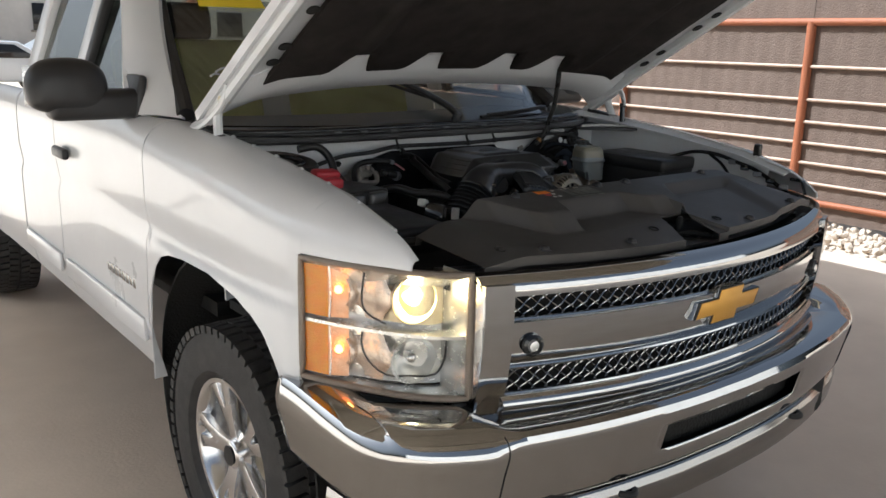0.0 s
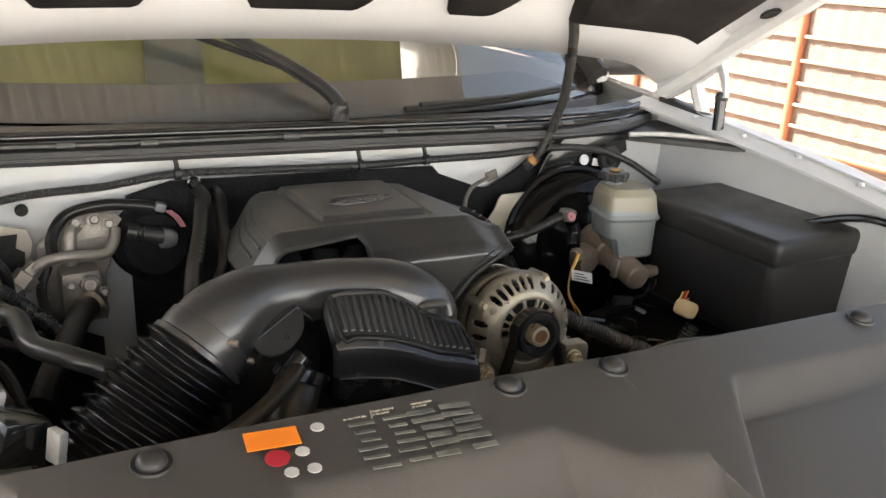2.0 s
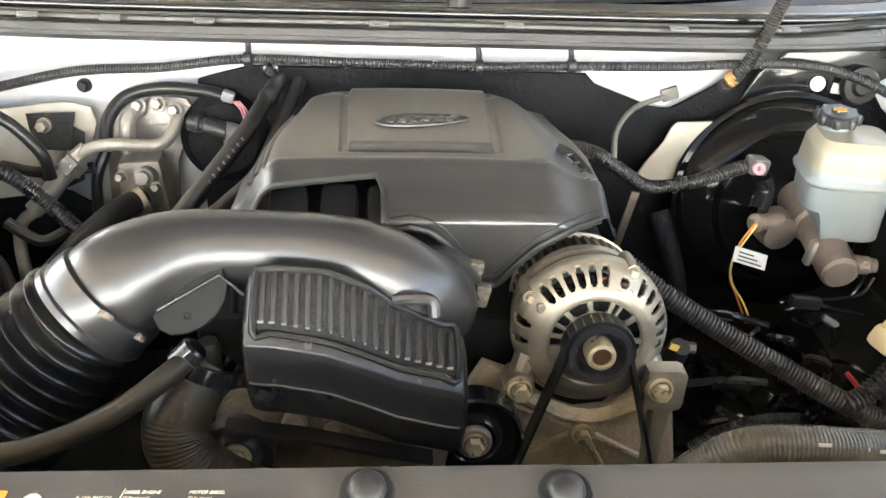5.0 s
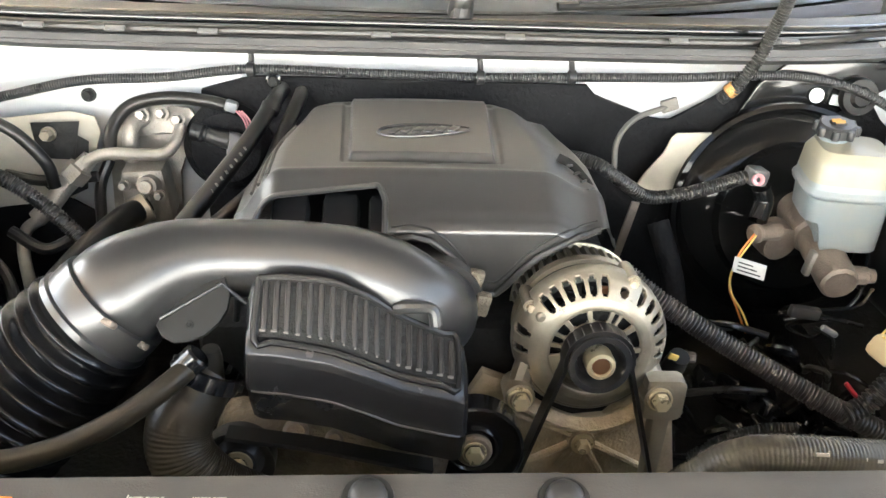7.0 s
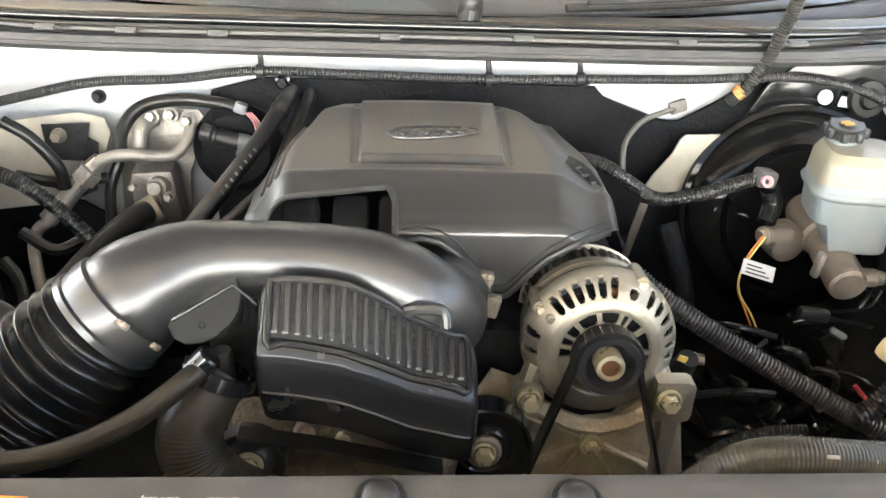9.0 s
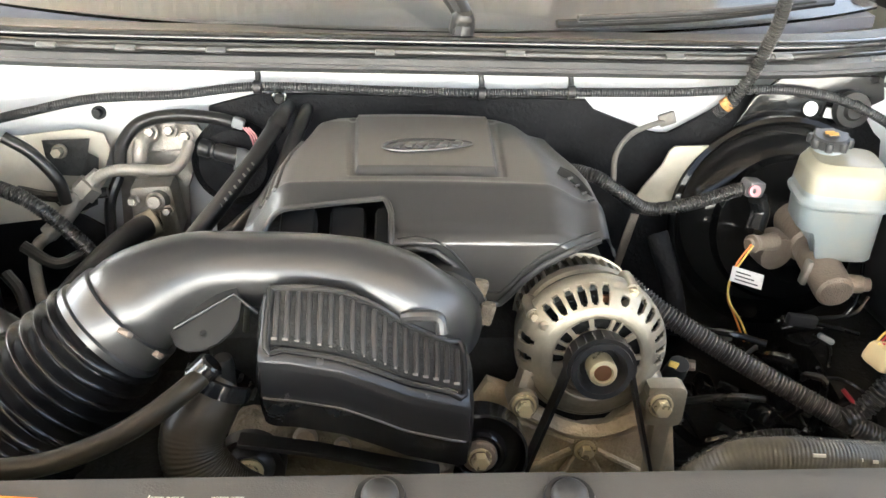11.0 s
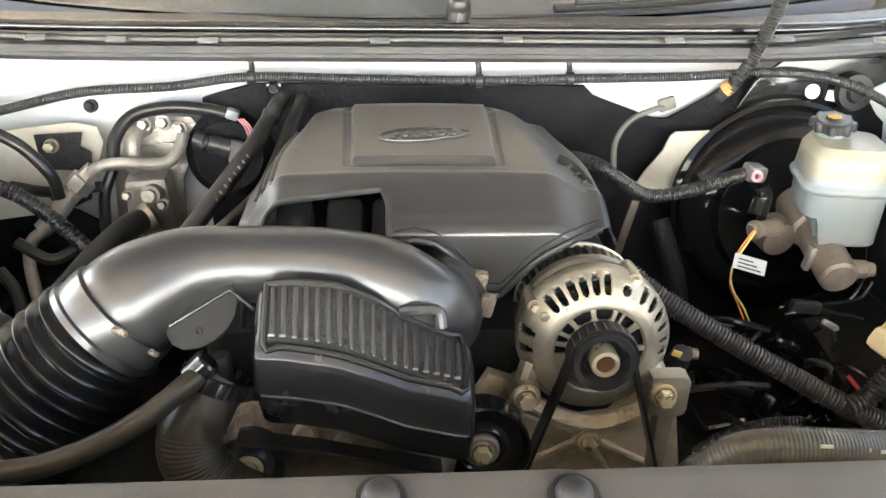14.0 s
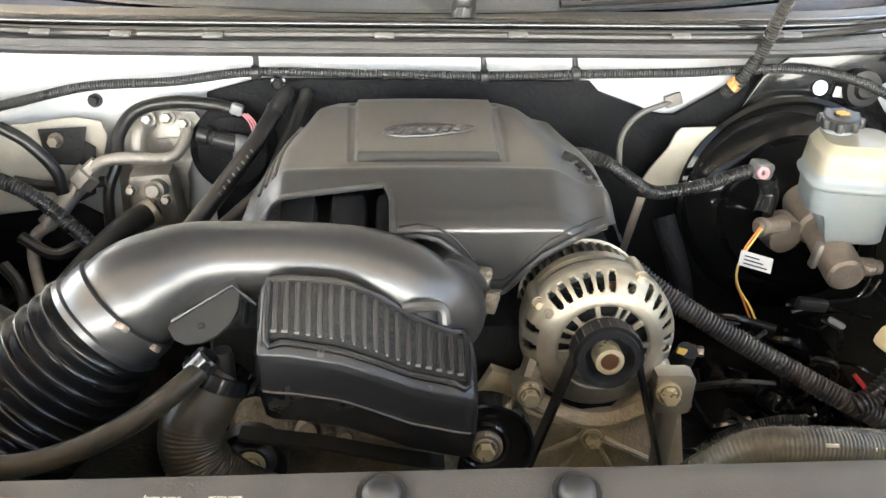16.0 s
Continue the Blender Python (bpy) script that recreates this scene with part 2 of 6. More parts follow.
def tube(pts, radius, n=14, per=8, bm=None, smooth=True, caps=True, squash=1.0):
    """A pipe along points; radius: a number, or a function of 0..1 along it."""
    c = spline(pts, per) if smooth else [Vector(p) for p in pts]
    own = bmesh.new()
    rings, up = [], None
    lens = [0.0]
    for a, b in zip(c, c[1:]):
        lens.append(lens[-1] + (b - a).length)
    for i, p in enumerate(c):
        way = (c[min(i + 1, len(c) - 1)] - c[max(i - 1, 0)]).normalized()
        if up is None:
            up = way.orthogonal().normalized()
        up = (up - way * up.dot(way)).normalized()
        side = way.cross(up)
        r = radius(lens[i] / lens[-1]) if callable(radius) else radius
        rings.append([own.verts.new(p + r * (math.cos(2 * math.pi * k / n) * up + squash * math.sin(2 * math.pi * k / n) * side)) for k in range(n)])
    for a, b in zip(rings, rings[1:]):
        for k in range(n):
            own.faces.new((a[k], a[(k + 1) % n], b[(k + 1) % n], b[k]))
    if caps:
        own.faces.new(rings[0][::-1])
        own.faces.new(rings[-1])
    return join(bm, own)


def corrugated(pts, radius, pitch=0.005, depth=0.0012, n=12, bm=None):
    """A split loom: a tube with rings."""
    c = spline(pts, 10)
    length = sum((b - a).length for a, b in zip(c, c[1:]))
    count = max(4, int(length / pitch))
    lens = [0.0]
    for a, b in zip(c, c[1:]):
        lens.append(lens[-1] + (b - a).length)
    out = []
    for k in range(count * 4 + 1):
        d = length * k / (count * 4)
        i = min(max(1, next((j for j, q in enumerate(lens) if q >= d), len(lens) - 1)), len(lens) - 1)
        f = (d - lens[i - 1]) / max(lens[i] - lens[i - 1], 1e-9)
        out.append(c[i - 1].lerp(c[i], f))
    return tube(out, lambda s: radius + depth * (1 if (round(s * count * 4) % 4) in (1, 2) else -1) * 0.5, n, 1, bm, smooth=False)


def sheet(nu, nv, place, skip=None, thick=0.0, push=None, solid=False):
    """A grid of (nu x nv) cells; place(u, v) gives a point, skip(u, v) leaves a cell out; thick gives it a second side along push."""
    own = bmesh.new()
    grid = [[own.verts.new(place(i / nu, j / nv)) for j in range(nv + 1)] for i in range(nu + 1)]
    for i in range(nu):
        for j in range(nv):
            if skip and skip((i + 0.5) / nu, (j + 0.5) / nv):
                continue
            own.faces.new((grid[i][j], grid[i + 1][j], grid[i + 1][j + 1], grid[i][j + 1]))
    bmesh.ops.delete(own, geom=[v for v in own.verts if not v.link_faces], context="VERTS")
    if solid:
        bmesh.ops.recalc_face_normals(own, faces=own.faces[:])
        bmesh.ops.solidify(own, geom=own.faces[:], thickness=thick)
    elif thick:
        ret = bmesh.ops.extrude_face_region(own, geom=own.faces[:])
        bmesh.ops.translate(own, verts=[g for g in ret["geom"] if isinstance(g, bmesh.types.BMVert)], vec=Vector(push or (0, 0, -1)) * thick)
    return own


def plate(outline, depth, m=None, bevel=0.0, bm=None):
    """A flat outline (x, y) raised by depth along z, then placed by the matrix m."""
    own = bmesh.new()
    f = own.faces.new([own.verts.new((x, y, 0)) for x, y in outline])
    ret = bmesh.ops.extrude_face_region(own, geom=[f])
    top = [g for g in ret["geom"] if isinstance(g, bmesh.types.BMVert)]
    bmesh.ops.translate(own, verts=top, vec=(0, 0, depth))
    if bevel:
        es = [e for e in own.edges if all(v in top for v in e.verts)]
        bmesh.ops.bevel(own, geom=es, offset=bevel, segments=2, profile=0.5, affect="EDGES")
    if m:
        own.transform(m)
    return join(bm, own)


def hexbolt(at, way, r=0.008, h=0.006, washer=1.5, bm=None):
    own = lathe([(0, 0), (r * washer, 0), (r * washer, h * 0.25), (r * 1.12, h * 0.3)], n=20)
    join(own, lathe([(r, h * 0.25), (r, h * 0.85), (r * 0.85, h), (0, h)], n=6))
    own.transform(axis_frame(at, way))
    return join(bm, own)


def lerp(x, *pairs):
    """Straight-line interpolation through (x, value) pairs."""
    return float(np.interp(x, [p[0] for p in pairs], [p[1] for p in pairs]))


def smooth(x, a, b):
    t = min(max((x - a) / (b - a), 0.0), 1.0)
    return t * t * (3 - 2 * t)

# ---- ground, fence, canopy ----
slab = part("ground", sheet(2, 2, lambda u, v: (-400 + 800 * u, -400 + 800 * v, -0.02)), M_GRAVEL)
tagged(slab, "pale tan desert ground reaching far off", "ground", kind="structure")
slab = part("concrete_floor", box((14.9, 40, 0.2), (-2.55, 6, -0.1), bevel=0.01), M_CONCRETE)
tagged(slab, "smooth tan concrete slab under the canopy", "floor", kind="structure")

bm = bmesh.new()
rnd = random.Random(3)
for i in range(1500):
    r = rnd.uniform(0.012, 0.045)
    own = bmesh.new()
    bmesh.ops.create_icosphere(own, subdivisions=1, radius=r)
    for v in own.verts:
        v.co *= rnd.uniform(0.75, 1.2)
    own.transform(pose(4.92 + rnd.random() ** 0.8 * 1.05, rnd.uniform(0.0, 9.0), rnd.uniform(-0.02, 0.03), rnd.uniform(0, 360), rnd.uniform(0, 360)))
    join(bm, own)
tagged(part("gravel", bm, M_GRAVEL, angle=0), "loose pale gravel strip below the fence", "gravel", kind="stuff")

fence = thing("pipe_fence", "rust brown steel pipe fence with horizontal rails", "fence")
FX, STEP = 5.9, 2.2
for k in range(-1, 7):
    part("post", lathe([(0, 0), (0.043, 0), (0.043, 1.9), (0, 1.9)], (FX - 0.05, 3.08 + STEP * (k - 1), 0), n=16), M_RUST, fence)
for z, r in ((1.90, 0.035), (1.49, 0.016), (1.18, 0.016), (0.97, 0.016), (0.77, 0.016), (0.58, 0.016), (0.39, 0.016), (0.21, 0.030)):
    part("rail", tube([(FX - 0.05, -1.4, z), (FX - 0.05, 14.3, z)], r, 12, 1, smooth=False), M_RUST if r > 0.02 else M_RAIL, fence)


def screen_at(u, v, y0, y1):
    y = y0 + (y1 - y0) * u
    return (FX - 0.030 + 0.003 * math.sin(y * 38) + 0.006 * noise.noise((y * 1.2, v * 2, 0)), y, 0.05 + 2.1 * v)


screen = thing("privacy_screen", "brown corrugated woven privacy screen behind the pipe fence", "screen")
for k in range(7):
    y0 = 3.08 + STEP * (k - 2)
    part("screen_panel", sheet(70, 8, lambda u, v: screen_at(u, v, y0, y0 + STEP - 0.006), thick=0.004, push=(1, 0, 0)), M_SCREEN, screen)

canopy = thing("canopy_roof", "pale steel shade canopy over the parking bay", "canopy", kind="structure")
part("roof_sheet", sheet(180, 2, lambda u, v: (-5.0 + 7.3 * u, -3.4 + 12.4 * v, 3.7 + 0.02 * math.sin(u * 420)), thick=0.03, push=(0, 0, 1)), M_ROOF, canopy)
for k in range(9):
    part("purlin", box((7.3, 0.08, 0.16), (-1.35, -3.3 + 1.5 * k, 3.58), bevel=0.01), M_ROOF, canopy)
for x in (-4.8, 2.1):
    for y in (8.7,):
        part("column", lathe([(0, 0), (0.08, 0), (0.08, 3.62), (0, 3.62)], (x, y, 0), n=20), M_RUST, canopy)

# unseen wall, added to bounce warm light and block the low sky
lot = part("bounce_wall", box((44, 0.3, 5.5), (0, -13.0, 2.75), bevel=0.02), M_STUCCO)
tagged(lot, "added plain wall out of view that bounces sunlight onto the truck", "wall", kind="structure")



def distant_building(x, y, w, d, h):
    b = thing("distant_building", "pale grey low building across the lot", "building")
    part("wall", box((w, d, h), (x, y, h / 2), bevel=0.03), M_STUCCO, b)
    part("roof", box((w + 0.6, d + 0.6, 0.25), (x, y, h + 0.12), bevel=0.05), M_ROOF, b)
    for k in range(int(w // 3)):
        win = part("window", box((1.4, 0.12, 1.2), (x - w / 2 + 2 + 3 * k, y - d / 2 - 0.02, h * 0.55), bevel=0.02), M_GLOSS, b)
        part("sill", box((1.6, 0.2, 0.08), (x - w / 2 + 2 + 3 * k, y - d / 2 - 0.06, h * 0.55 - 0.65), bevel=0.01), M_ROOF, win)


def parked_car(x, y, mat, label):
    c = thing("parked_car", label, "car")
    body = plate([(-2.2, 0.35), (2.2, 0.35), (2.25, 0.75), (1.5, 0.92), (0.75, 1.38), (-0.9, 1.42), (-1.7, 0.98), (-2.25, 0.9)], 1.7, pose(x, y + 0.85, 0, 90, 0, 0), 0.08)
    part("body", body, mat, c)
    part("side_window", plate([(1.2, 0.95), (0.65, 1.30), (-0.8, 1.33), (-1.4, 0.98)], 0.03, pose(x, y - 0.85, 0, 90, 0, 0), 0.005), M_GLOSS, c)
    for dx in (-1.4, 1.35):
        for dy in (-0.78, 0.78):
            part("wheel", lathe([(0, -0.1), (0.3, -0.1), (0.33, -0.06), (0.33, 0.06), (0.3, 0.1), (0.2, 0.1), (0, 0.08)], (x + dx, y + dy, 0.33), (0, -1, 0), 24), M_TYRE, c)


distant_building(11.0, 46.0, 27.0, 8.0, 4.2)
parked_car(2.4, 24.0, M_PAINT, "white parked car far across the lot")
parked_car(6.5, 31.0, M_GREY, "grey parked car far across the lot")

# ---- the truck: body ----
truck = thing("pickup_truck", "white pickup truck parked with its hood open", "truck")
AXLE, REAR, TYRE = 1.0, 4.66, 0.405


def low_edge(y):
    z = 0.50
    if y < 0.505:
        return 1.148
    if y < 1.484:
        z = lerp(y, (0.505, 0.80), (0.565, 0.80), (0.597, 0.846), (0.654, 0.906), (0.72, 0.942), (0.801, 0.965), (0.991, 0.988), (1.182, 0.986), (1.30, 0.975), (1.371, 0.954), (1.42, 0.91), (1.46, 0.82), (1.478, 0.68), (1.483, 0.5))
    d = abs(y - REAR)
    if d < 0.51:
        z = max(z, 0.43 + 0.50 * (1 - (d / 0.515) ** 2.6) ** (1 / 2.2))
    return z


def top_edge(y):
    return lerp(y, (0.20, 1.152), (0.27, 1.202), (0.34, 1.233), (0.53, 1.282), (0.86, 1.325), (1.15, 1.352), (1.45, 1.372), (1.8, 1.375), (6.0, 1.36))


def inner_edge(y):
    return lerp(y, (0.20, 0.845), (0.5, 0.862), (1.2, 0.872), (1.45, 0.885), (1.7, 0.955), (6.0, 0.965))


def outer_edge(y):
    return lerp(y, (0.22, 0.862), (0.28, 0.892), (0.33, 0.920), (0.40, 0.955), (0.50, 0.990), (0.55, 1.005), (0.75, 1.02), (1.6, 1.02), (6.0, 1.015))


def side_section(y, k, s):
    """A point of the side at y, k from 0 (sill) to 1 (hood gap); s: -1 for the passenger's side."""
    lo, hi, xi, xo = low_edge(y), top_edge(y), inner_edge(y), outer_edge(y)
    flare = 0.018 * math.exp(-((abs(y - AXLE) - 0.0) / 0.55) ** 4) + 0.018 * math.exp(-((y - REAR) / 0.55) ** 4)
    sh = max(hi - 0.13, lo)
    if k < 0.6:
        z = lo + (sh - lo) * k / 0.6
        x = xo + flare * (1 - smooth(z, 0.75, 1.1)) - 0.05 * (1 - smooth(z, 0.42, 0.72)) * (0 if y < 1.484 or abs(y - REAR) < 0.51 else 1) - 0.012 * smooth(z, 0.98, 1.02) * (1 - smooth(z, 1.02, 1.12))
    else:
        a = (k - 0.6) / 0.4 * math.pi / 2
        x = xi + (xo - xi) * math.cos(a) ** 0.85
        z = sh + (hi - sh) * math.sin(a) ** 0.9
    return (s * x, y, z)


def stations(a, b, n):
    ys = [a + (b - a) * i / n for i in range(n + 1)]
    for c in (AXLE, REAR):
        for e in (-0.4955, -0.4945, -0.415, -0.4, 0.42, 0.44, 0.47, 0.475, 0.478, 0.483, 0.485, -0.512, -0.505, -0.495, -0.48, -0.46, 0.46, 0.48, 0.495, 0.505, 0.512):
            if a < c + e < b:
                ys.append(c + e)
    return sorted(ys)


def side_panel(a, b, s, n=40):
    ys = stations(a, b, n)
    return sheet(len(ys) - 1, 26, lambda u, v: side_section(ys[round(u * (len(ys) - 1))], v, s), thick=0.004, solid=True)


for s in (-1, 1):
    fender = part("front_fender", side_panel(0.228, 1.497, s, 70), M_PAINT, truck)
    door = part("front_door", side_panel(1.503, 2.60, s, 20), M_PAINT, truck)
    part("rear_door", side_panel(2.608, 3.28, s, 14), M_PAINT, truck)
    part("bed_side", side_panel(3.30, 5.75, s, 60), M_PAINT, truck)
    part("side_moulding", box((0.018, 0.98, 0.085), (s * 1.024, 2.04, 0.655), (0, 0, 0), bevel=0.008), M_PAINT, door)
    part("side_moulding", box((0.018, 0.62, 0.085), (s * 1.024, 2.94, 0.655), (0, 0, 0), bevel=0.008), M_PAINT, truck)
    handle = part("door_handle", box((0.03, 0.17, 0.045), (s * 1.04, 2.44, 1.165), bevel=0.012), M_BLACK, door, "black pull handle")
    # wheel arch liner
    part("wheel_liner", lathe([(0.0, -0.40), (0.50, -0.40), (0.555, -0.02), (0.545, -0.02), (0.49, -0.38), (0.0, -0.38)], (s * 0.985, 1.035, 0.465), (s, 0, 0), 48), M_DARK, fender)

# badge on the door: raised letters drawn as bars
for i in range(9):
    y = 1.90 - 0.041 * i
    part("badge_bar", box((0.006, 0.030, 0.036 if i % 3 else 0.03), (-1.020, y + 0.04, 0.795), bevel=0.003), M_CHROME_DULL, truck, "dark chrome badge bar" if i == 0 else "")

# roof, pillars and glass of the cab
def windscreen(u, v):
    x = (2 * u - 1)
    xb, xt = 0.84 * x, 0.70 * x
    yb, yt = 1.255 + 0.26 * abs(x) ** 2.4, 1.93 + 0.12 * abs(x) ** 2.4
    return (xb + (xt - xb) * v, yb + (yt - yb) * v, 1.352 + 0.47 * v + 0.02 * math.sin(v * 3.14))


glass = part("windscreen", sheet(28, 12, windscreen, thick=0.005, push=(0, 0.3, -1)), M_GLASS, truck)
glass.visible_shadow = False


for s in (-1, 1):
    a0, a1 = Vector((s * 0.905, 1.60, 1.385)), Vector((s * 0.74, 2.16, 1.84))
    o0, o1, i0, i1 = Vector((s * 0.968, 1.70, 1.372)), Vector((s * 0.800, 2.20, 1.845)), Vector((s * 0.868, 1.525, 1.372)), Vector((s * 0.712, 2.10, 1.850))
    part("pillar", sheet(8, 14, lambda u, v: tuple(i0.lerp(i1, v).lerp(o0.lerp(o1, v), u) + Vector((s, -0.6, 0.5)) * (0.022 * math.sin(math.pi * (0.08 + 0.84 * u)) + 0.03 * math.sin(math.pi * v))), thick=0.02, push=(-s * 0.8, 0.5, -0.3)), M_PAINT, truck)
    part("pillar_trim", tube([a0 + Vector((-s * 0.050, -0.07, 0.0)), a0.lerp(a1, 0.5) + Vector((-s * 0.035, -0.02, 0.012)), a1 + Vector((-s * 0.03, 0, 0.0))], 0.030, 8, 6), M_BLACK, truck)
    part("window_frame", tube([(s * 0.955, 1.74, 1.38), (s * 0.93, 1.83, 1.50), (s * 0.81, 2.18, 1.80), (s * 0.77, 2.5, 1.85), (s * 0.77, 3.2, 1.84)], 0.03, 10, 8), M_PAINT, truck)
    part("window_seal", tube([(s * 0.955, 1.74, 1.385), (s * 0.955, 2.5, 1.40), (s * 0.955, 3.25, 1.40)], 0.015, 8, 4), M_BLACK, truck)
    part("door_pillar", box((0.05, 0.11, 0.48), (s * 0.865, 2.50, 1.61), (0, -s * 19, 0), bevel=0.02), M_PAINT, truck)
    part("pillar_trim", box((0.045, 0.05, 0.48), (s * 0.872, 2.40, 1.61), (0, -s * 19, 0), bevel=0.01), M_BLACK, truck)
    part("rear_pillar", box((0.06, 0.16, 0.5), (s * 0.865, 3.26, 1.61), (0, -s * 19, 0), bevel=0.02), M_PAINT, truck)
    g = part("side_glass", sheet(10, 6, lambda u, v: (s * (0.945 - 0.165 * v), 1.80 + 0.32 * v * (1 - u) + (3.2 - 1.80) * u, 1.395 + 0.44 * v), thick=0.004, push=(-s, 0, 0)), M_TINT, truck, "tinted side window glass")
    g.visible_shadow = False
part("cab_roof", sheet(20, 16, lambda u, v: ((2 * u - 1) * 0.77, 1.98 + 1.30 * v, 1.86 + 0.04 * math.sin(v * 3.0) - 0.05 * abs(2 * u - 1) ** 4), thick=0.03, push=(0, 0, -1)), M_PAINT, truck)
part("cab_back", box((1.7, 0.04, 0.55), (0, 3.30, 1.125), bevel=0.01), M_PAINT, truck)
for x in (-0.72, 0.72):
    part("back_pillar", box((0.16, 0.05, 0.48), (x, 3.29, 1.62), (0, -12 * (1 if x > 0 else -1), 0), bevel=0.015), M_PAINT, truck)
rear_glass = part("rear_window", box((1.34, 0.005, 0.44), (0, 3.29, 1.62), (-6, 0, 0)), M_TINT, truck, "tinted rear window glass")
rear_glass.visible_shadow = False
part("dashboard", sheet(20, 10, lambda u, v: ((2 * u - 1) * 0.82, 1.31 + 0.17 * (2 * u - 1) ** 2 + 0.52 * v, 1.342 + 0.010 * math.sin(v * 3.1) - 0.3 * smooth(v, 0.85, 1.0)), thick=0.02, push=(0, 0, -1)), M_DASH, truck)
for x in (-0.42, 0.42):
    seat = part("seat", box((0.66, 0.16, 0.62), (x, 2.55, 1.32), (-14, 0, 0), bevel=0.06, seg=3), M_SEAT, truck)
    part("headrest", box((0.27, 0.11, 0.17), (x, 2.66, 1.70), (-10, 0, 0), bevel=0.04, seg=3), M_PAD, seat)
part("cab_floor", box((1.7, 1.9, 0.05), (0, 2.3, 0.75)), M_DARK, truck)
sticker = part("price_sticker", sheet(6, 2, lambda u, v: tuple(Vector(windscreen(0.06 + 0.16 * u, 0.81 + 0.12 * v)) + Vector((0, -0.006, 0.006))), thick=0.001), M_YELLOW, truck, "yellow paper sticker on the windscreen")
for k in range(4):
    c = Vector(windscreen(0.055 + 0.012 * k, 0.30 + 0.03 * (k % 2))) + Vector((0, -0.004, 0.006))
    part("chalk_mark", tube([c + Vector((-0.02, -0.01, -0.008)), c, c + Vector((0.02, 0.006, -0.004 + 0.008 * (k % 2)))], 0.0045, 6, 4), M_PAINT, truck)

# door mirror
for s in (-1, 1):
    def shell(u, v):
        a, b = 2 * math.pi * u, math.pi * (v - 0.5)
        c, d = math.cos(a), math.sin(a)
        e = 0.75
        cb = math.cos(b) ** e
        z = math.copysign(abs(d) ** e, d) * cb
        return (s * 1.172 + 0.128 * math.copysign(abs(c) ** e, c) * cb, 1.735 + 0.075 * math.copysign(abs(math.sin(b)) ** e, math.sin(b)), 1.452 + (0.112 if z > 0 else 0.068) * z)
    bm = sheet(40, 20, shell)
    bmesh.ops.remove_doubles(bm, verts=bm.verts[:], dist=1e-5)
    mirror = part("door_mirror", bm, M_BLACK, truck, "black plastic door mirror", angle=60)
    part("mirror_arm", box((0.31, 0.115, 0.10), (s * 1.085, 1.73, 1.412), (0, 0, 0), bevel=0.03, seg=3), M_BLACK, mirror)
    part("mirror_sail", box((0.03, 0.15, 0.20), (s * 0.957, 1.745, 1.41), (0, -s * 10, 0), bevel=0.012), M_BLACK, mirror)
    part("mirror_glass", box((0.20, 0.004, 0.13), (s * 1.185, 1.806, 1.47), (0, 0, s * 8), bevel=0.001), M_SILVER, mirror)


# wheels
def tyre_mesh():
    tread = bmesh.new()
    w, R, r = 0.122, TYRE, 0.235
    prof = [(r, -w * 0.72), (r + 0.03, -w * 0.95), (R - 0.07, -w), (R - 0.025, -w * 0.93), (R - 0.018, -w * 0.80), (R - 0.018, w * 0.80), (R - 0.025, w * 0.93), (R - 0.07, w), (r + 0.03, w * 0.95), (r, w * 0.72)]
    bm = lathe(prof, n=72, closed=True)
    for i in range(56):
        a = 2 * math.pi * i / 56
        for j, (h, tw) in enumerate(((-0.089, 0.25), (-0.032, -0.3), (0.032, 0.3), (0.089, -0.25))):
            off = 0.5 * (j % 2) * 2 * math.pi / 56
            own = bmesh.new()
            bmesh.ops.create_cube(own, size=1.0)
            for v in own.verts:
                v.co = Vector((v.co.x * 0.024, v.co.y * 0.032, v.co.z * (0.050 if j in (1, 2) else 0.062)))
                v.co.y += tw * v.co.z * 0.5
            own.transform(Matrix.Rotation(a + off, 4, "Z") @ Matrix.Translation((R - 0.009 - (0.003 if j in (0, 3) else 0), 0, h)))
            join(tread, own)
    return finish(bm, 30), finish(tread, 30)


def rim_mesh():
    bm = lathe([(0.236, -0.10), (0.225, -0.09), (0.205, -0.02), (0.215, 0.06), (0.232, 0.085), (0.240, 0.092), (0.240, 0.10), (0.226, 0.098), (0.210, 0.080), (0.195, 0.00), (0.2, -0.1)], n=64)
    for i in range(5):
        a = 2 * math.pi * i / 5 + 0.31
        fork = [(0.045, -0.026), (0.10, -0.030), (0.16, -0.042), (0.228, -0.066), (0.228, -0.016), (0.165, -0.007), (0.150, 0.0), (0.165, 0.007), (0.228, 0.016), (0.228, 0.066), (0.16, 0.042), (0.10, 0.030), (0.045, 0.026)]
        plate(fork, 0.026, Matrix.Rotation(a, 4, "Z") @ pose(0, 0, 0.050, 0, -5, 0), 0.006, bm)
    lathe([(0.0, 0.05), (0.075, 0.05), (0.078, 0.066), (0.058, 0.074), (0.046, 0.076), (0.044, 0.090), (0.036, 0.096), (0.0, 0.098)], n=36, bm=bm)
    lathe([(0.0, -0.06), (0.2, -0.06), (0.2, -0.05), (0.0, -0.05)], n=36, bm=bm)
    return finish(bm, 40)


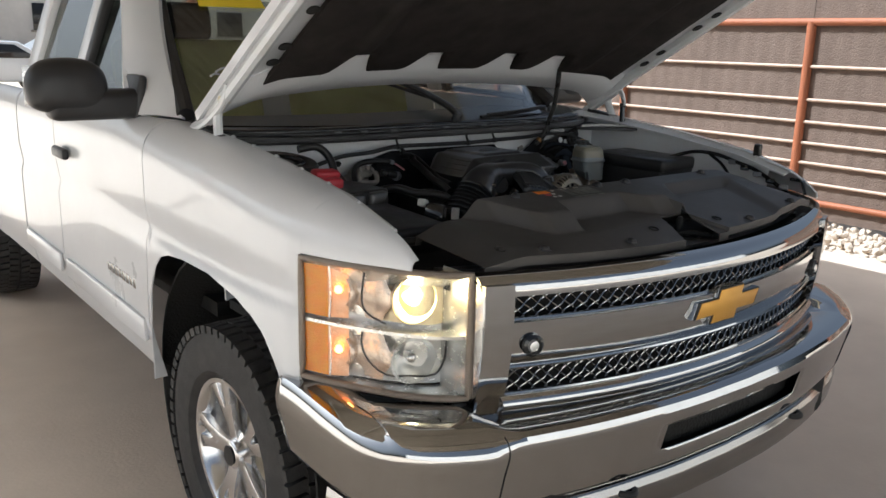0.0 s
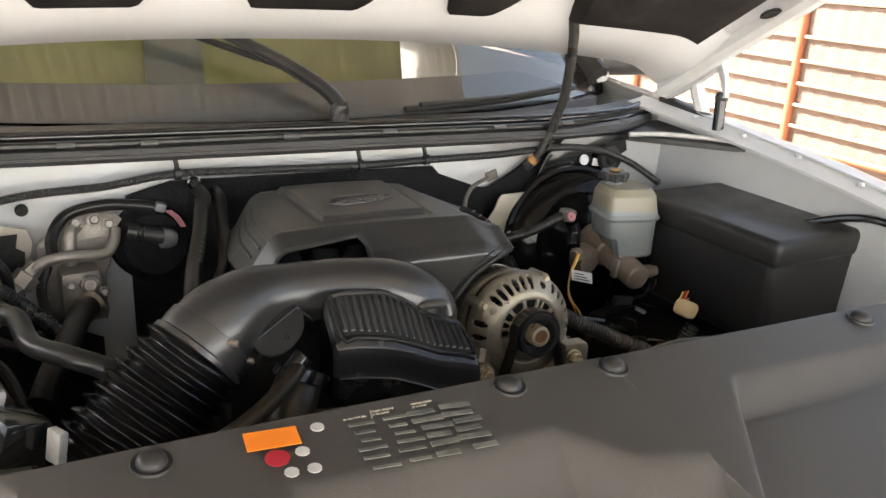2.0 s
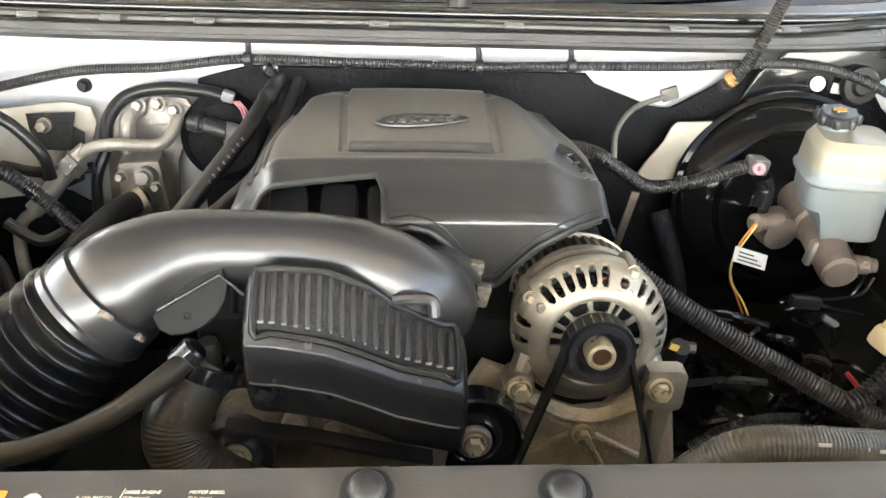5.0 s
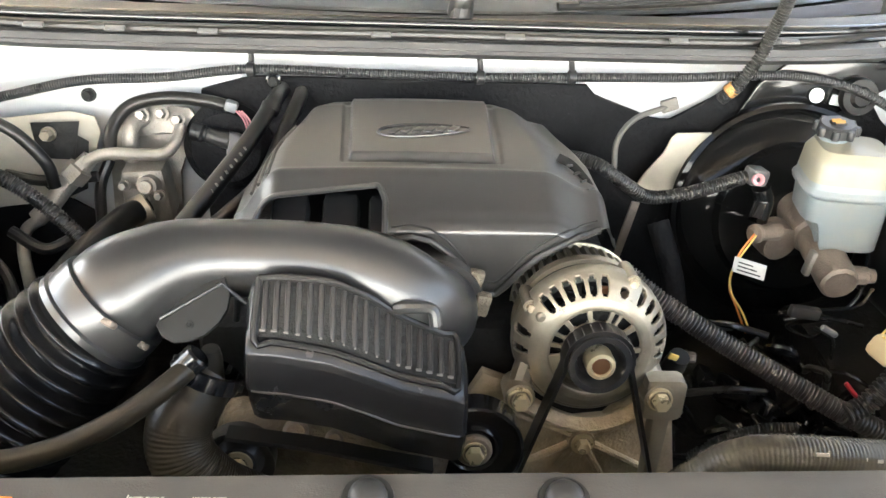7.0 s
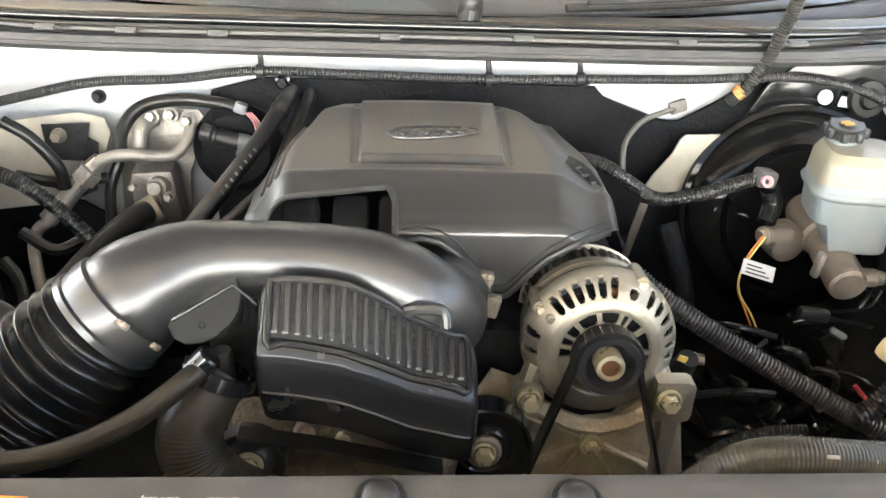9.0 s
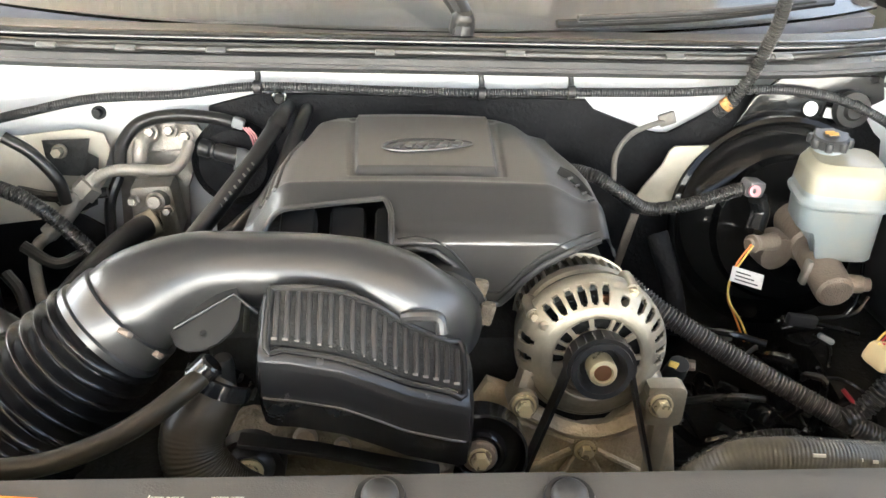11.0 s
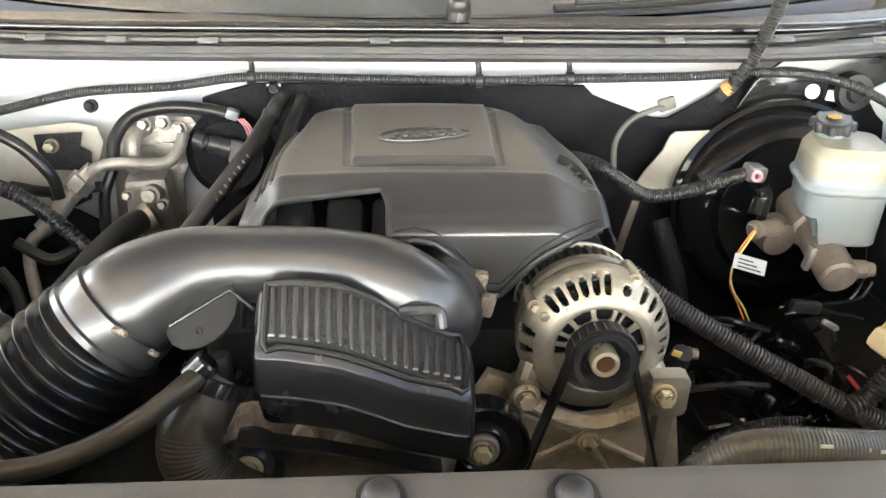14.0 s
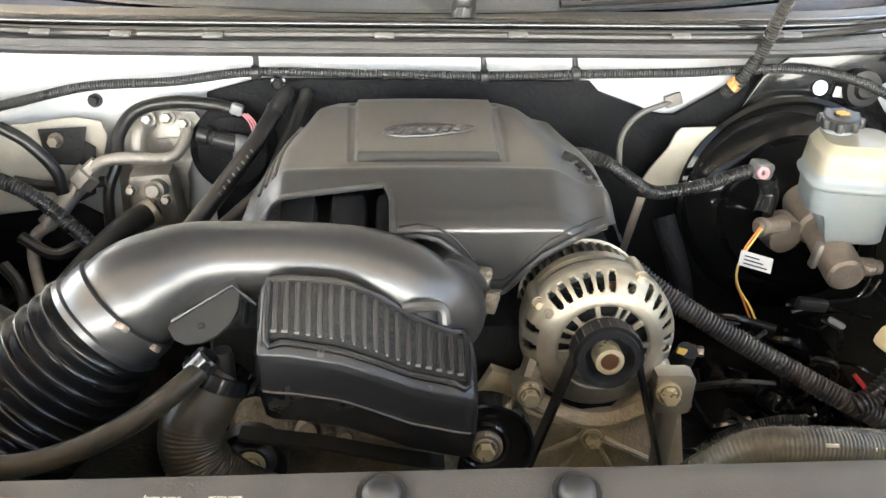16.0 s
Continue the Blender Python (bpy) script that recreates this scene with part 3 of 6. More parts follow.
(ty, tread_blocks), ri = tyre_mesh(), rim_mesh()
for s in (-1, 1):
    for y in (AXLE, REAR):
        m = Matrix.Translation((s * 0.880, y, TYRE)) @ Matrix.Rotation(radians(1.5 if y == AXLE else 0), 4, "Z") @ Matrix.Rotation(s * math.pi / 2, 4, "Y")
        wheel = part("tyre", ty, M_TYRE, truck, "black all-terrain tyre with blocky tread" if s < 0 and y == AXLE else "")
        wheel.matrix_basis = m
        tagged(part("tread", tread_blocks, M_TYRE, wheel), kind="stuff")
        rim = part("rim", ri, M_RIM, wheel, "bright machined alloy rim")
        cap = part("hub_cap", lathe([(0.0, 0.099), (0.030, 0.098), (0.032, 0.102), (0, 0.104)], n=24), M_BLACK, wheel)
        part("brake_disc", lathe([(0.05, -0.055), (0.16, -0.055), (0.16, -0.04), (0.05, -0.04)], n=40, closed=True), M_ALU_DARK, wheel)

# chassis under the body
part("chassis", box((1.3, 5.6, 0.25), (0, 2.8, 0.62), bevel=0.03), M_DARK, truck)

# ---- hood ----
TILT_UP = radians(31.0)
H0, HV, HN = Vector((0, 1.315, 1.385)), Vector((0, -math.cos(TILT_UP), math.sin(TILT_UP))), Vector((0, math.sin(TILT_UP), math.cos(TILT_UP)))


def hood_point(x, v, off=0.0):
    dome = 0.075 * (1 - abs(x / 0.905) ** 2.2) * (1 - 0.35 * v / 1.25)
    rear = 0.09 * (1 - smooth(abs(x), 0.70, 0.905))
    front = -0.10 * (x / 0.905) ** 2 * smooth(v, 0.6, 1.28)
    return H0 + HV * (v * (1 - rear / 1.28) + rear + front) + HN * (dome + off) + Vector((x, 0, 0))


hood = part("hood", sheet(50, 30, lambda u, v: tuple(hood_point(1.81 * (u - 0.5), 1.28 * v, 0.03)), thick=0.03, push=-HN), M_PAINT, truck, "white raised hood with a black insulating liner")
for s in (-1, 1):
    part("hood_frame", tube([tuple(hood_point(s * 0.865, 0.02 + 1.2 * k / 6, -0.005)) for k in range(7)], 0.040, 10, 6, squash=0.55), M_PAINT_IN, hood)
    for v in (0.36, 0.45, 0.64, 0.74, 0.92):
        c = hood_point(s * 0.812, v, -0.024)
        part("frame_opening", lathe([(0, 0.0), (0.018, 0.0), (0.020, 0.003), (0.016, 0.005), (0, 0.002)], c, -HN, 20), M_DARK, hood)
part("hood_lip", sheet(40, 6, lambda u, v: tuple(hood_point(1.74 * (u - 0.5), 0.0 + 0.24 * v, -0.004 - 0.02 * math.sin(v * 3.1))), thick=0.012, push=HN), M_PAINT, hood)


def liner_rear(x):
    k = 0.16 + 0.02 * (x / 0.78) ** 2
    for c in (-0.49, -0.19, 0.145, 0.385):
        d = abs(x - c)
        k += 0.125 * (1 - smooth(d, 0.040, 0.088))
    return k


def liner_at(u, v):
    x = -0.775 + 1.55 * u
    a = liner_rear(x)
    vv = a + (1.16 - a) * v
    edge = min(u, 1 - u, 1.0) * 30
    puff = 0.014 * min(1.0, edge) * min(1.0, v * 25)
    ridge = 0.012 * smooth(abs(abs(x) - 0.52), 0.05, 0.01) * smooth(v, 0.02, 0.1)
    return tuple(hood_point(x, vv, -0.022 - puff - ridge))


part("hood_liner", sheet(160, 40, liner_at, thick=0.015, push=HN), M_LINER, hood, "black felt hood insulation with scalloped edge")
for s in (-1, 1):
    base = Vector((s * 0.90, 1.36, 1.36))
    hinge = part("hood_hinge", tube([base, base + Vector((-s * 0.015, -0.09, 0.035)), base + Vector((-s * 0.02, -0.20, 0.10)), base + Vector((-s * 0.02, -0.24, 0.155))], 0.024, 8, 6, squash=0.5), M_PAINT_IN, truck, "white hinge arm")
    part("hinge_link", tube([base + Vector((-s * 0.01, -0.17, -0.01)), base + Vector((-s * 0.02, -0.15, 0.06)), base + Vector((-s * 0.02, -0.20, 0.13))], 0.015, 8, 6), M_PAINT_IN, hinge)
    part("hinge_link", box((0.03, 0.16, 0.025), (s * 0.885, 1.24, 1.352), (8, 0, 0), bevel=0.008), M_BLACK, hinge)
    part("hinge_pin", lathe([(0, 0), (0.012, 0), (0.012, 0.03), (0, 0.03)], base + Vector((-s * 0.035, -0.2, 0.1)), (s, 0, 0), 14), M_STEEL, hinge)

# ---- front: grille, lamps, bumper ----
def nose(x):
    a = abs(x)
    return 0.005 + 0.115 * (a / 0.65) ** 2 + (1.6 * (a - 0.75) ** 1.25 if a > 0.75 else 0.0)


def strip(x0, x1, z0, z1, out=0.0, depth=0.03, n=48, roll=0.0, lean=0.0):
    """A band that follows the nose from x0 to x1 and z0 to z1, with a rounded face."""
    def at(u, v):
        x = x0 + (x1 - x0) * u
        return (x, nose(x) - out - roll * math.sin(v * math.pi) + lean * (1 - v), z0 + (z1 - z0) * v)
    return sheet(n, 8, at, thick=depth, push=(0, 1, 0))


grille = part("grille", strip(-0.685, 0.685, 1.093, 1.125, 0.014, 0.06, roll=0.010), M_CHROME, truck, "chrome twin-bar grille with black mesh")
part("top_bar", sheet(48, 8, lambda u, v: (-0.742 + 1.484 * u, nose(-0.742 + 1.484 * u) - 0.026 + 0.040 * v * v, 1.098 + 0.042 * math.sin(v * 1.4)), thick=0.010), M_CHROME, grille, "bright chrome top bar")
part("middle_bar", strip(-0.685, 0.685, 0.912, 1.024, 0.022, 0.05, roll=0.006, lean=0.020), M_CHROME, grille, "smooth chrome middle bar")
part("bottom_bar", strip(-0.685, 0.685, 0.800, 0.842, 0.016, 0.05, roll=0.012), M_CHROME, grille)
for s in (-1, 1):
    part("grille_end", strip(s * 0.676, s * 0.742, 0.800, 1.118, 0.036, 0.06, 16, roll=0.012, lean=0.030), M_CHROME, grille)
for z0, z1 in ((1.022, 1.094), (0.840, 0.914)):
    for k in (0, 1):
        z = z1 - 0.004 if k else z0 + 0.004
        part("mesh_rim", tube([(-0.685 + 1.37 * i / 24, nose(-0.685 + 1.37 * i / 24) - 0.004, z) for i in range(25)], 0.006, 8, 2), M_CHROME, grille)
    bm = bmesh.new()
    for i in range(-3, 43):
        xa = -0.692 + 0.0335 * i
        for d in (-1, 1):
            pts = []
            for k in range(9):
                x = xa + (0.078 * k / 8 if d > 0 else 0.078 - 0.078 * k / 8)
                if abs(x) < 0.688:
                    pts.append((x, nose(x) + 0.012 + 0.003 * math.sin(k * 1.57 + (0 if d > 0 else 1.57)), z0 + 0.004 + (z1 - z0 - 0.008) * k / 8))
            if len(pts) > 1:
                tube(pts, 0.0027, 6, 1, bm, smooth=False, caps=False)
    part("mesh", bm, M_CHROME_DULL, grille, "woven silver wire mesh")
part("grille_backing", sheet(30, 2, lambda u, v: (-0.7 + 1.4 * u, nose(-0.7 + 1.4 * u) + 0.06, 0.8 + 0.3 * v), thick=0.01, push=(0, 1, 0)), M_DARK, grille)


def bowtie(k):
    w, h = 0.134 * k, 0.045 * k
    c, ch, sl = 0.047 * k, 0.045 * k, 0.014
    a = 0.021 * k
    return [(-w - sl * 0.4, -a), (-c - sl, -a), (-c - sl * 1.6, -ch), (c - sl * 0.8, -ch), (c - sl * 0.2, -a), (w - sl * 0.6, -a), (w + sl * 0.8, a), (c + sl, a), (c + sl * 1.6, ch), (-c + sl * 0.8, ch), (-c + sl * 0.2, a), (-w + sl * 0.9, a)]


part("emblem_housing", plate(bowtie(1.04), 0.02, pose(-0.018, -0.002, 0.990, 90, 0, 0), 0.003), M_CHROME_DULL, grille)
emblem = part("emblem", plate(bowtie(1.02), 0.012, pose(-0.018, -0.013, 0.990, 90, 0, 0), 0.002), M_BLACK, grille)
part("emblem_face", plate(bowtie(0.96), 0.008, pose(-0.018, -0.020, 0.990, 90, 0, 0), 0.003), M_GOLD, emblem, "gold bowtie emblem face")
for s in (-1, 1):
    x = s * 0.620
    mk = part("marker_lamp", lathe([(0, 0), (0.027, 0), (0.027, 0.010), (0.020, 0.014), (0.017, 0.008), (0, 0.008)], (x, nose(x) - 0.020, 0.967), (s * 0.2, -1, 0), 24), M_GLOSS, grille, "small round black bezel lamp")
    part("marker_lens", lathe([(0.016, 0.006), (0.012, 0.014), (0, 0.017)], (x, nose(x) - 0.020, 0.967), (s * 0.2, -1, 0), 20), M_SILVER, mk)


# headlamps
def lamp_front(s, u, v, off=0.0):
    """u from the inner edge to the outer, v from the bottom up."""
    x = 0.744 + 0.250 * u
    y = 0.165 + 0.055 * u + 0.278 * u ** 1.85 + off
    zt, zb = 1.136 + 0.004 * u, 0.838 + 0.004 * u
    return (s * x, y, zb + (zt - zb) * v)


for s in (-1, 1):
    lamp = part("headlamp", sheet(14, 8, lambda u, v: lamp_front(s, u, 0.02 + 0.82 * v, 0.10), thick=0.02, push=(0, 1, 0)), M_SILVER, truck, "clear headlamp with amber corner, lit")
    ring = [lamp_front(s, u, 0.0) for u in np.linspace(0, 1, 9)] + [lamp_front(s, 1.0, v) for v in np.linspace(0.1, 1, 6)] + [lamp_front(s, u, 1.0) for u in np.linspace(0.9, 0, 9)] + [lamp_front(s, 0.0, v) for v in np.linspace(0.9, 0, 6)]
    part("lamp_gasket", tube(ring, 0.0085, 10, 1, smooth=False), M_CASTING, lamp)
    part("lamp_wall", sheet(16, 2, lambda u, v: lamp_front(s, u, 1.0 - 0.17 * v, 0.10 * v), thick=0.004), M_SILVER, lamp)
    part("lamp_wall", sheet(16, 2, lambda u, v: lamp_front(s, u, 0.0, 0.10 * v), thick=0.004), M_SILVER, lamp)
    part("lamp_wall", sheet(2, 8, lambda u, v: lamp_front(s, 0.0, v, 0.10 * u), thick=0.004, push=(s, 0, 0)), M_SILVER, lamp)
    part("lamp_divider", sheet(16, 2, lambda u, v: lamp_front(s, u, 0.50, 0.012 + 0.085 * v), thick=0.008), M_SILVER, lamp)
    for z0, z1 in ((0.04, 0.465), (0.535, 0.96)):
        part("amber_panel", sheet(6, 6, lambda u, v: lamp_front(s, 0.85 + 0.13 * u, z0 + (z1 - z0) * v, 0.02), thick=0.006, push=(0, 1, 0)), M_AMBER, lamp, "amber corner reflector")
        # peach sheet carries the amber panel's reflection as colour
        part("amber_reflection_facet", sheet(8, 6, lambda u, v: lamp_front(s, 0.70 + 0.15 * u, z0 + (z1 - z0) * v, 0.058 - 0.036 * u), thick=0.004, push=(0, 1, 0)), M_PEACH, lamp, "side reflector coloured with the amber panel's reflection")
        c = Vector(lamp_front(s, 0.77, (z0 + z1) / 2, 0.046))
        bowl = part("side_reflector", sheet(16, 10, lambda u, v: lamp_front(s, 0.49 + 0.23 * u, z0 + (z1 - z0) * v, 0.075 - 0.045 * math.cos(2 * math.pi * (u - 0.5)) * -1 * 0.5 - 0.02 * math.cos(6.28 * (v - 0.5))), thick=0.004, push=(0, 1, 0)), M_WARMREF, lamp)
        part("side_bulb", lathe([(0.008, 0), (0.010, 0.012), (0.006, 0.024), (0, 0.027)], c + Vector((s * 0.006, -0.012, 0.012)), (s * 0.55, -1, 0), 14), M_LAMP_DIM, bowl)
        part("bezel_rib", tube([lamp_front(s, 0.845 - 0.008 * math.sin(3.1 * v), z0 + (z1 - z0) * v, 0.018) for v in np.linspace(0, 1, 8)], 0.0022, 8, 3), M_SILVER, lamp)
    for outline in (((0.66, 0.46), (0.665, 0.36), (0.63, 0.23), (0.53, 0.13), (0.38, 0.145), (0.22, 0.17), (0.15, 0.29), (0.13, 0.46)), ((0.65, 0.96), (0.665, 0.72), (0.63, 0.61), (0.53, 0.55))):
        part("bezel_edge", tube([lamp_front(s, u, v, 0.030) for u, v in outline], 0.0026, 8, 3), M_BLACK, lamp, "dark bezel edge")
    for z, mat, nm in ((0.76, M_LAMP, "low"), (0.27, M_SILVER, "high")):
        c = Vector(lamp_front(s, 0.32, z, 0.070))
        bowl = part("main_bowl", lathe([(0.0, -0.028), (0.024, -0.025), (0.045, -0.008), (0.056, 0.024), (0.059, 0.024), (0.048, -0.010), (0.026, -0.030)], c, (s * 0.2, -1, 0.0), 36), M_LITREF if nm == "low" else M_SILVER, lamp)
        part("main_bulb", lathe([(0.013, -0.02), (0.016, 0.0), (0.015, 0.02), (0.006, 0.030), (0, 0.031)], c, (s * 0.2, -1, 0), 20), mat if nm == "high" else M_LAMP, bowl, "lit halogen bulb" if nm == "low" else "") if nm == "low" else part("main_bulb", lathe([(0.010, -0.02), (0.012, 0.01), (0.0, 0.022)], c, (s * 0.2, -1, 0), 20), M_CHROME, bowl)
    part("inner_reflector", sheet(8, 8, lambda u, v: lamp_front(s, 0.02 + 0.44 * u, 0.535 + 0.425 * v, 0.094 - 0.02 * math.sin(3.14 * u)), thick=0.003, push=(0, 1, 0)), M_LITREF, lamp)
    lens = part("lamp_lens", sheet(18, 10, lambda u, v: lamp_front(s, u, v, 0.002), thick=0.004, push=(0, 1, 0)), M_LENS, lamp, "clear plastic lens")
    lens.visible_shadow = False


# bumper
def bump(x):
    a = abs(x)
    return -0.105 + 0.125 * (a / 0.80) ** 2.2 + (1.7 * (a - 0.86) ** 1.25 if a > 0.86 else 0)


BUMPER_LINE = spline([(0, -0.105, 0), (0.229, -0.097, 0), (0.457, -0.070, 0), (0.629, -0.035, 0), (0.80, 0.015, 0), (0.92, 0.085, 0), (1.0, 0.19, 0), (1.035, 0.34, 0), (1.045, 0.565, 0)], 20)


def bumper_section(u, v, prof):
    # u runs round the truck from tip to tip
    k = 2 * u - 1
    a = abs(k)
    c = BUMPER_LINE[min(int(a * 160), 159)].lerp(BUMPER_LINE[min(int(a * 160) + 1, 160)], a * 160 % 1.0)
    x, y = math.copysign(c.x, k), c.y
    nx, ny = (0.0, -1.0) if a < 0.7 else (math.copysign(lerp(a, (0.7, 0.25), (0.85, 0.7), (1, 1.0)), k), -lerp(a, (0.7, 0.97), (0.85, 0.7), (1, 0.05)))
    if prof is PROF:
        k = smooth(a, 0.455, 0.475)
        prof = [(p[0] + (q[0] - p[0]) * k, p[1] + (q[1] - p[1]) * k) for p, q in zip(PROF, PROF_CORNER)]
    i = v * (len(prof) - 1)
    j = min(int(i), len(prof) - 2)
    d = prof[j][0] + (prof[j + 1][0] - prof[j][0]) * (i - j)
    z = prof[j][1] + (prof[j + 1][1] - prof[j][1]) * (i - j)
    inward = smooth(d, 0.008, 0.045) if z > 0.78 else 0.0
    z += 0.050 * smooth(a, 0.72, 0.98) * smooth(z, 0.72, 0.80) * (1 - 0.65 * inward)
    return (x - nx * d, y - ny * d, z)


PROF = [(0.18, 0.796), (0.10, 0.806), (0.055, 0.811), (0.028, 0.809), (0.008, 0.799), (0.0, 0.782), (0.003, 0.765), (0.008, 0.745), (0.016, 0.71), (0.025, 0.67), (0.034, 0.63), (0.046, 0.607), (0.060, 0.595)]
PROF_CORNER = [(0.26, 0.824), (0.14, 0.828), (0.08, 0.822), (0.045, 0.808), (0.020, 0.789), (0.007, 0.770), (0.003, 0.755), (0.006, 0.738)] + PROF[8:]


def in_slot(u, v):
    x = abs(bumper_section(u, 0, PROF)[0])
    return x < 0.32 and 7.0 / 12 < v < 9.0 / 12


bumper = part("front_bumper", sheet(120, 24, lambda u, v: bumper_section(u, v, PROF), skip=in_slot), M_CHROME, truck, "polished chrome front bumper with an air slot")
bumper.modifiers.new("thick", "SOLIDIFY").thickness = 0.004
part("slot_lining", sheet(40, 4, lambda u, v: (-0.33 + 0.66 * u, bump(-0.33 + 0.66 * u) + 0.06, 0.66 + 0.10 * v), thick=0.01, push=(0, 1, 0)), M_DARK, bumper)
LOW = [(0.05, 0.592), (0.040, 0.57), (0.042, 0.545), (0.05, 0.50), (0.09, 0.46), (0.14, 0.44)]
part("lower_valance", sheet(90, 20, lambda u, v: bumper_section(0.06 + 0.88 * u, v, LOW), thick=0.006, push=(0, 0.5, 0.5)), M_CHROME_DULL, bumper, "silver lower bumper valance")
for s in (-1, 1):
    part("bumper_seam", tube([Vector(bumper_section(0.5 + s * 0.2325, v, PROF)) + Vector((0, -0.001, 0)) for v in np.linspace(0.30, 1.0, 16)], 0.0016, 6, 1, smooth=False), M_DARK, bumper)
    part("tow_hook", tube([(s * 0.36, 0.05, 0.580), (s * 0.36, -0.03, 0.570), (s * 0.385, -0.055, 0.570), (s * 0.41, -0.03, 0.570), (s * 0.41, 0.05, 0.580)], 0.009, 10, 6), M_BLACK, bumper, "black tow hook")
    part("filler_panel", sheet(16, 3, lambda u, v: tuple(Vector(lamp_front(s, u, 0.0, 0.004 + 0.03 * v)) - Vector((0, 0, 0.014))), thick=0.008), M_BLACK, truck)

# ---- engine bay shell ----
# dark sheet closes the bay below, standing for its deep shade
part("bay_shade_sheet", box((1.7, 1.1, 0.03), (0, 0.70, 0.80)), M_DARK, truck)
for s in (-1, 1):
    part("inner_fender", sheet(24, 8, lambda u, v: (s * (0.868 - 0.03 * v ** 0.6 - 0.02 * math.sin(u * 3.1) * v), 0.42 + 0.88 * u, top_edge(0.42 + 0.88 * u) - 0.012 - 0.42 * v), thick=0.004, push=(s, 0, 0)), M_PAINT_IN, truck, "white painted inner fender")
    part("fender_rail", sheet(30, 3, lambda u, v: (s * (0.872 - 0.045 * v), 0.34 + 1.03 * u, top_edge(0.34 + 1.03 * u) - 0.004 - 0.012 * v), thick=0.006), M_PAINT_IN, truck)
part("firewall", sheet(30, 6, lambda u, v: (-0.86 + 1.72 * u, 1.272 - 0.02 * v, 1.31 - 0.5 * v), thick=0.01, push=(0, 1, 0)), M_PAINT_IN, truck, "white painted firewall")


def cowl_line(x):
    return 0.14 * abs(x / 0.86) ** 6.0


PROF_C = [(1.19, 1.313), (1.178, 1.322), (1.182, 1.330), (1.20, 1.333), (1.203, 1.326), (1.212, 1.326), (1.216, 1.340), (1.232, 1.350), (1.25, 1.349), (1.275, 1.352)]
cowl = part("cowl_panel", sheet(40, 27, lambda u, v: (-0.86 + 1.72 * u, lerp(v * 9, *[(i, p[0]) for i, p in enumerate(PROF_C)]) + cowl_line(-0.86 + 1.72 * u), lerp(v * 9, *[(i, p[1]) for i, p in enumerate(PROF_C)])), thick=0.006), M_COWL, truck, "weathered black plastic cowl below the windscreen")

# radiator cover
def cover_z(x, y):
    low = lerp(y, (0.07, 1.152), (0.20, 1.172), (0.46, 1.190))
    high = lerp(y, (0.07, 1.205), (0.30, 1.222), (0.46, 1.237))
    edge = lerp(x, (-0.62, 0.60), (-0.55, 0.50), (-0.47, 0.42), (-0.43, 0.30), (-0.40, 0.262), (-0.31, 0.262), (-0.27, 0.345), (-0.02, 0.350), (0.03, 0.285), (0.095, 0.270), (0.10, 0.27), (0.8, 0.27))
    k = smooth(y, edge - 0.040, edge + 0.030)
    z = low + (high - low) * k
    if x > 0.10:
        # recessed plate on the driver's side
        plate_z = lerp(y, (0.07, 1.163), (0.35, 1.195))
        left = smooth(x, 0.10 + 0.70 * (y - 0.22), 0.112 + 0.70 * (y - 0.22))
        right = 1 - smooth(x, 0.34 + 0.50 * (y - 0.05), 0.40 + 0.50 * (y - 0.05)) * 0.75
        back = 1 - smooth(y, 0.355, 0.40)
        z = lerp(y, (0.07, 1.178), (0.30, 1.215), (0.46, 1.236))
        z += (plate_z - z) * left * right * back
    return z - 0.030 * smooth(abs(x), 0.58, 0.75)


def cover_at(u, v):
    x = -0.70 + 1.42 * u
    front = 0.068 + 0.10 * (x / 0.69) ** 2
    rear = lerp(x, (-0.70, 0.44), (-0.62, 0.455), (-0.3, 0.462), (0.55, 0.470), (0.64, 0.46), (0.72, 0.30))
    y = front + (rear - front) * min(max((v - 0.02) / 0.96, 0.0), 1.0)
    z = cover_z(x, y)
    if v < 0.015:
        z -= 0.022
    if v > 0.985:
        z -= 0.022
    return (x, y, z)


def cover_gap(u, v):
    x, y, z = cover_at(u, v)
    left = lerp(y, (0.04, -0.100), (0.08, -0.090), (0.157, -0.038), (0.235, 0.005))
    right = lerp(y, (0.04, 0.050), (0.074, 0.060), (0.235, 0.112))
    return y < 0.232 and left < x < right


cover = part("radiator_cover", sheet(380, 150, cover_at, skip=cover_gap, thick=0.003, solid=True), M_SHIELD, truck, "dark grained plastic radiator cover")
part("radiator_support", box((1.5, 0.26, 0.03), (0, 0.36, 1.09), bevel=0.01), M_DARK, truck)
part("upper_tie_bar", sheet(40, 3, lambda u, v: (-0.74 + 1.48 * u, nose(-0.74 + 1.48 * u) + 0.075 + 0.08 * v, 1.132 - 0.012 * v), thick=0.01), M_BLACK, truck)
for x, y in ((-0.367, 0.443), (-0.026, 0.452), (0.100, 0.450), (0.487, 0.452), (-0.523, 0.167), (-0.257, 0.123), (0.251, 0.110), (0.527, 0.145)):
    z = cover_z(x, y)
    pin = part("push_pin", lathe([(0.0120, -0.004), (0.0128, 0.000), (0.0118, 0.004), (0.0085, 0.007), (0.004, 0.0085), (0, 0.0088)], (x, y - 0.008, z + 0.002), (0, -0.15, 1), 24), M_BLACK, cover, "black push pin")
    part("pin_seat", lathe([(0.0125, 0.001), (0.0165, 0.0015), (0.0175, -0.001)], (x, y - 0.008, z + 0.001), (0, -0.15, 1), 24), M_BLACK, pin)
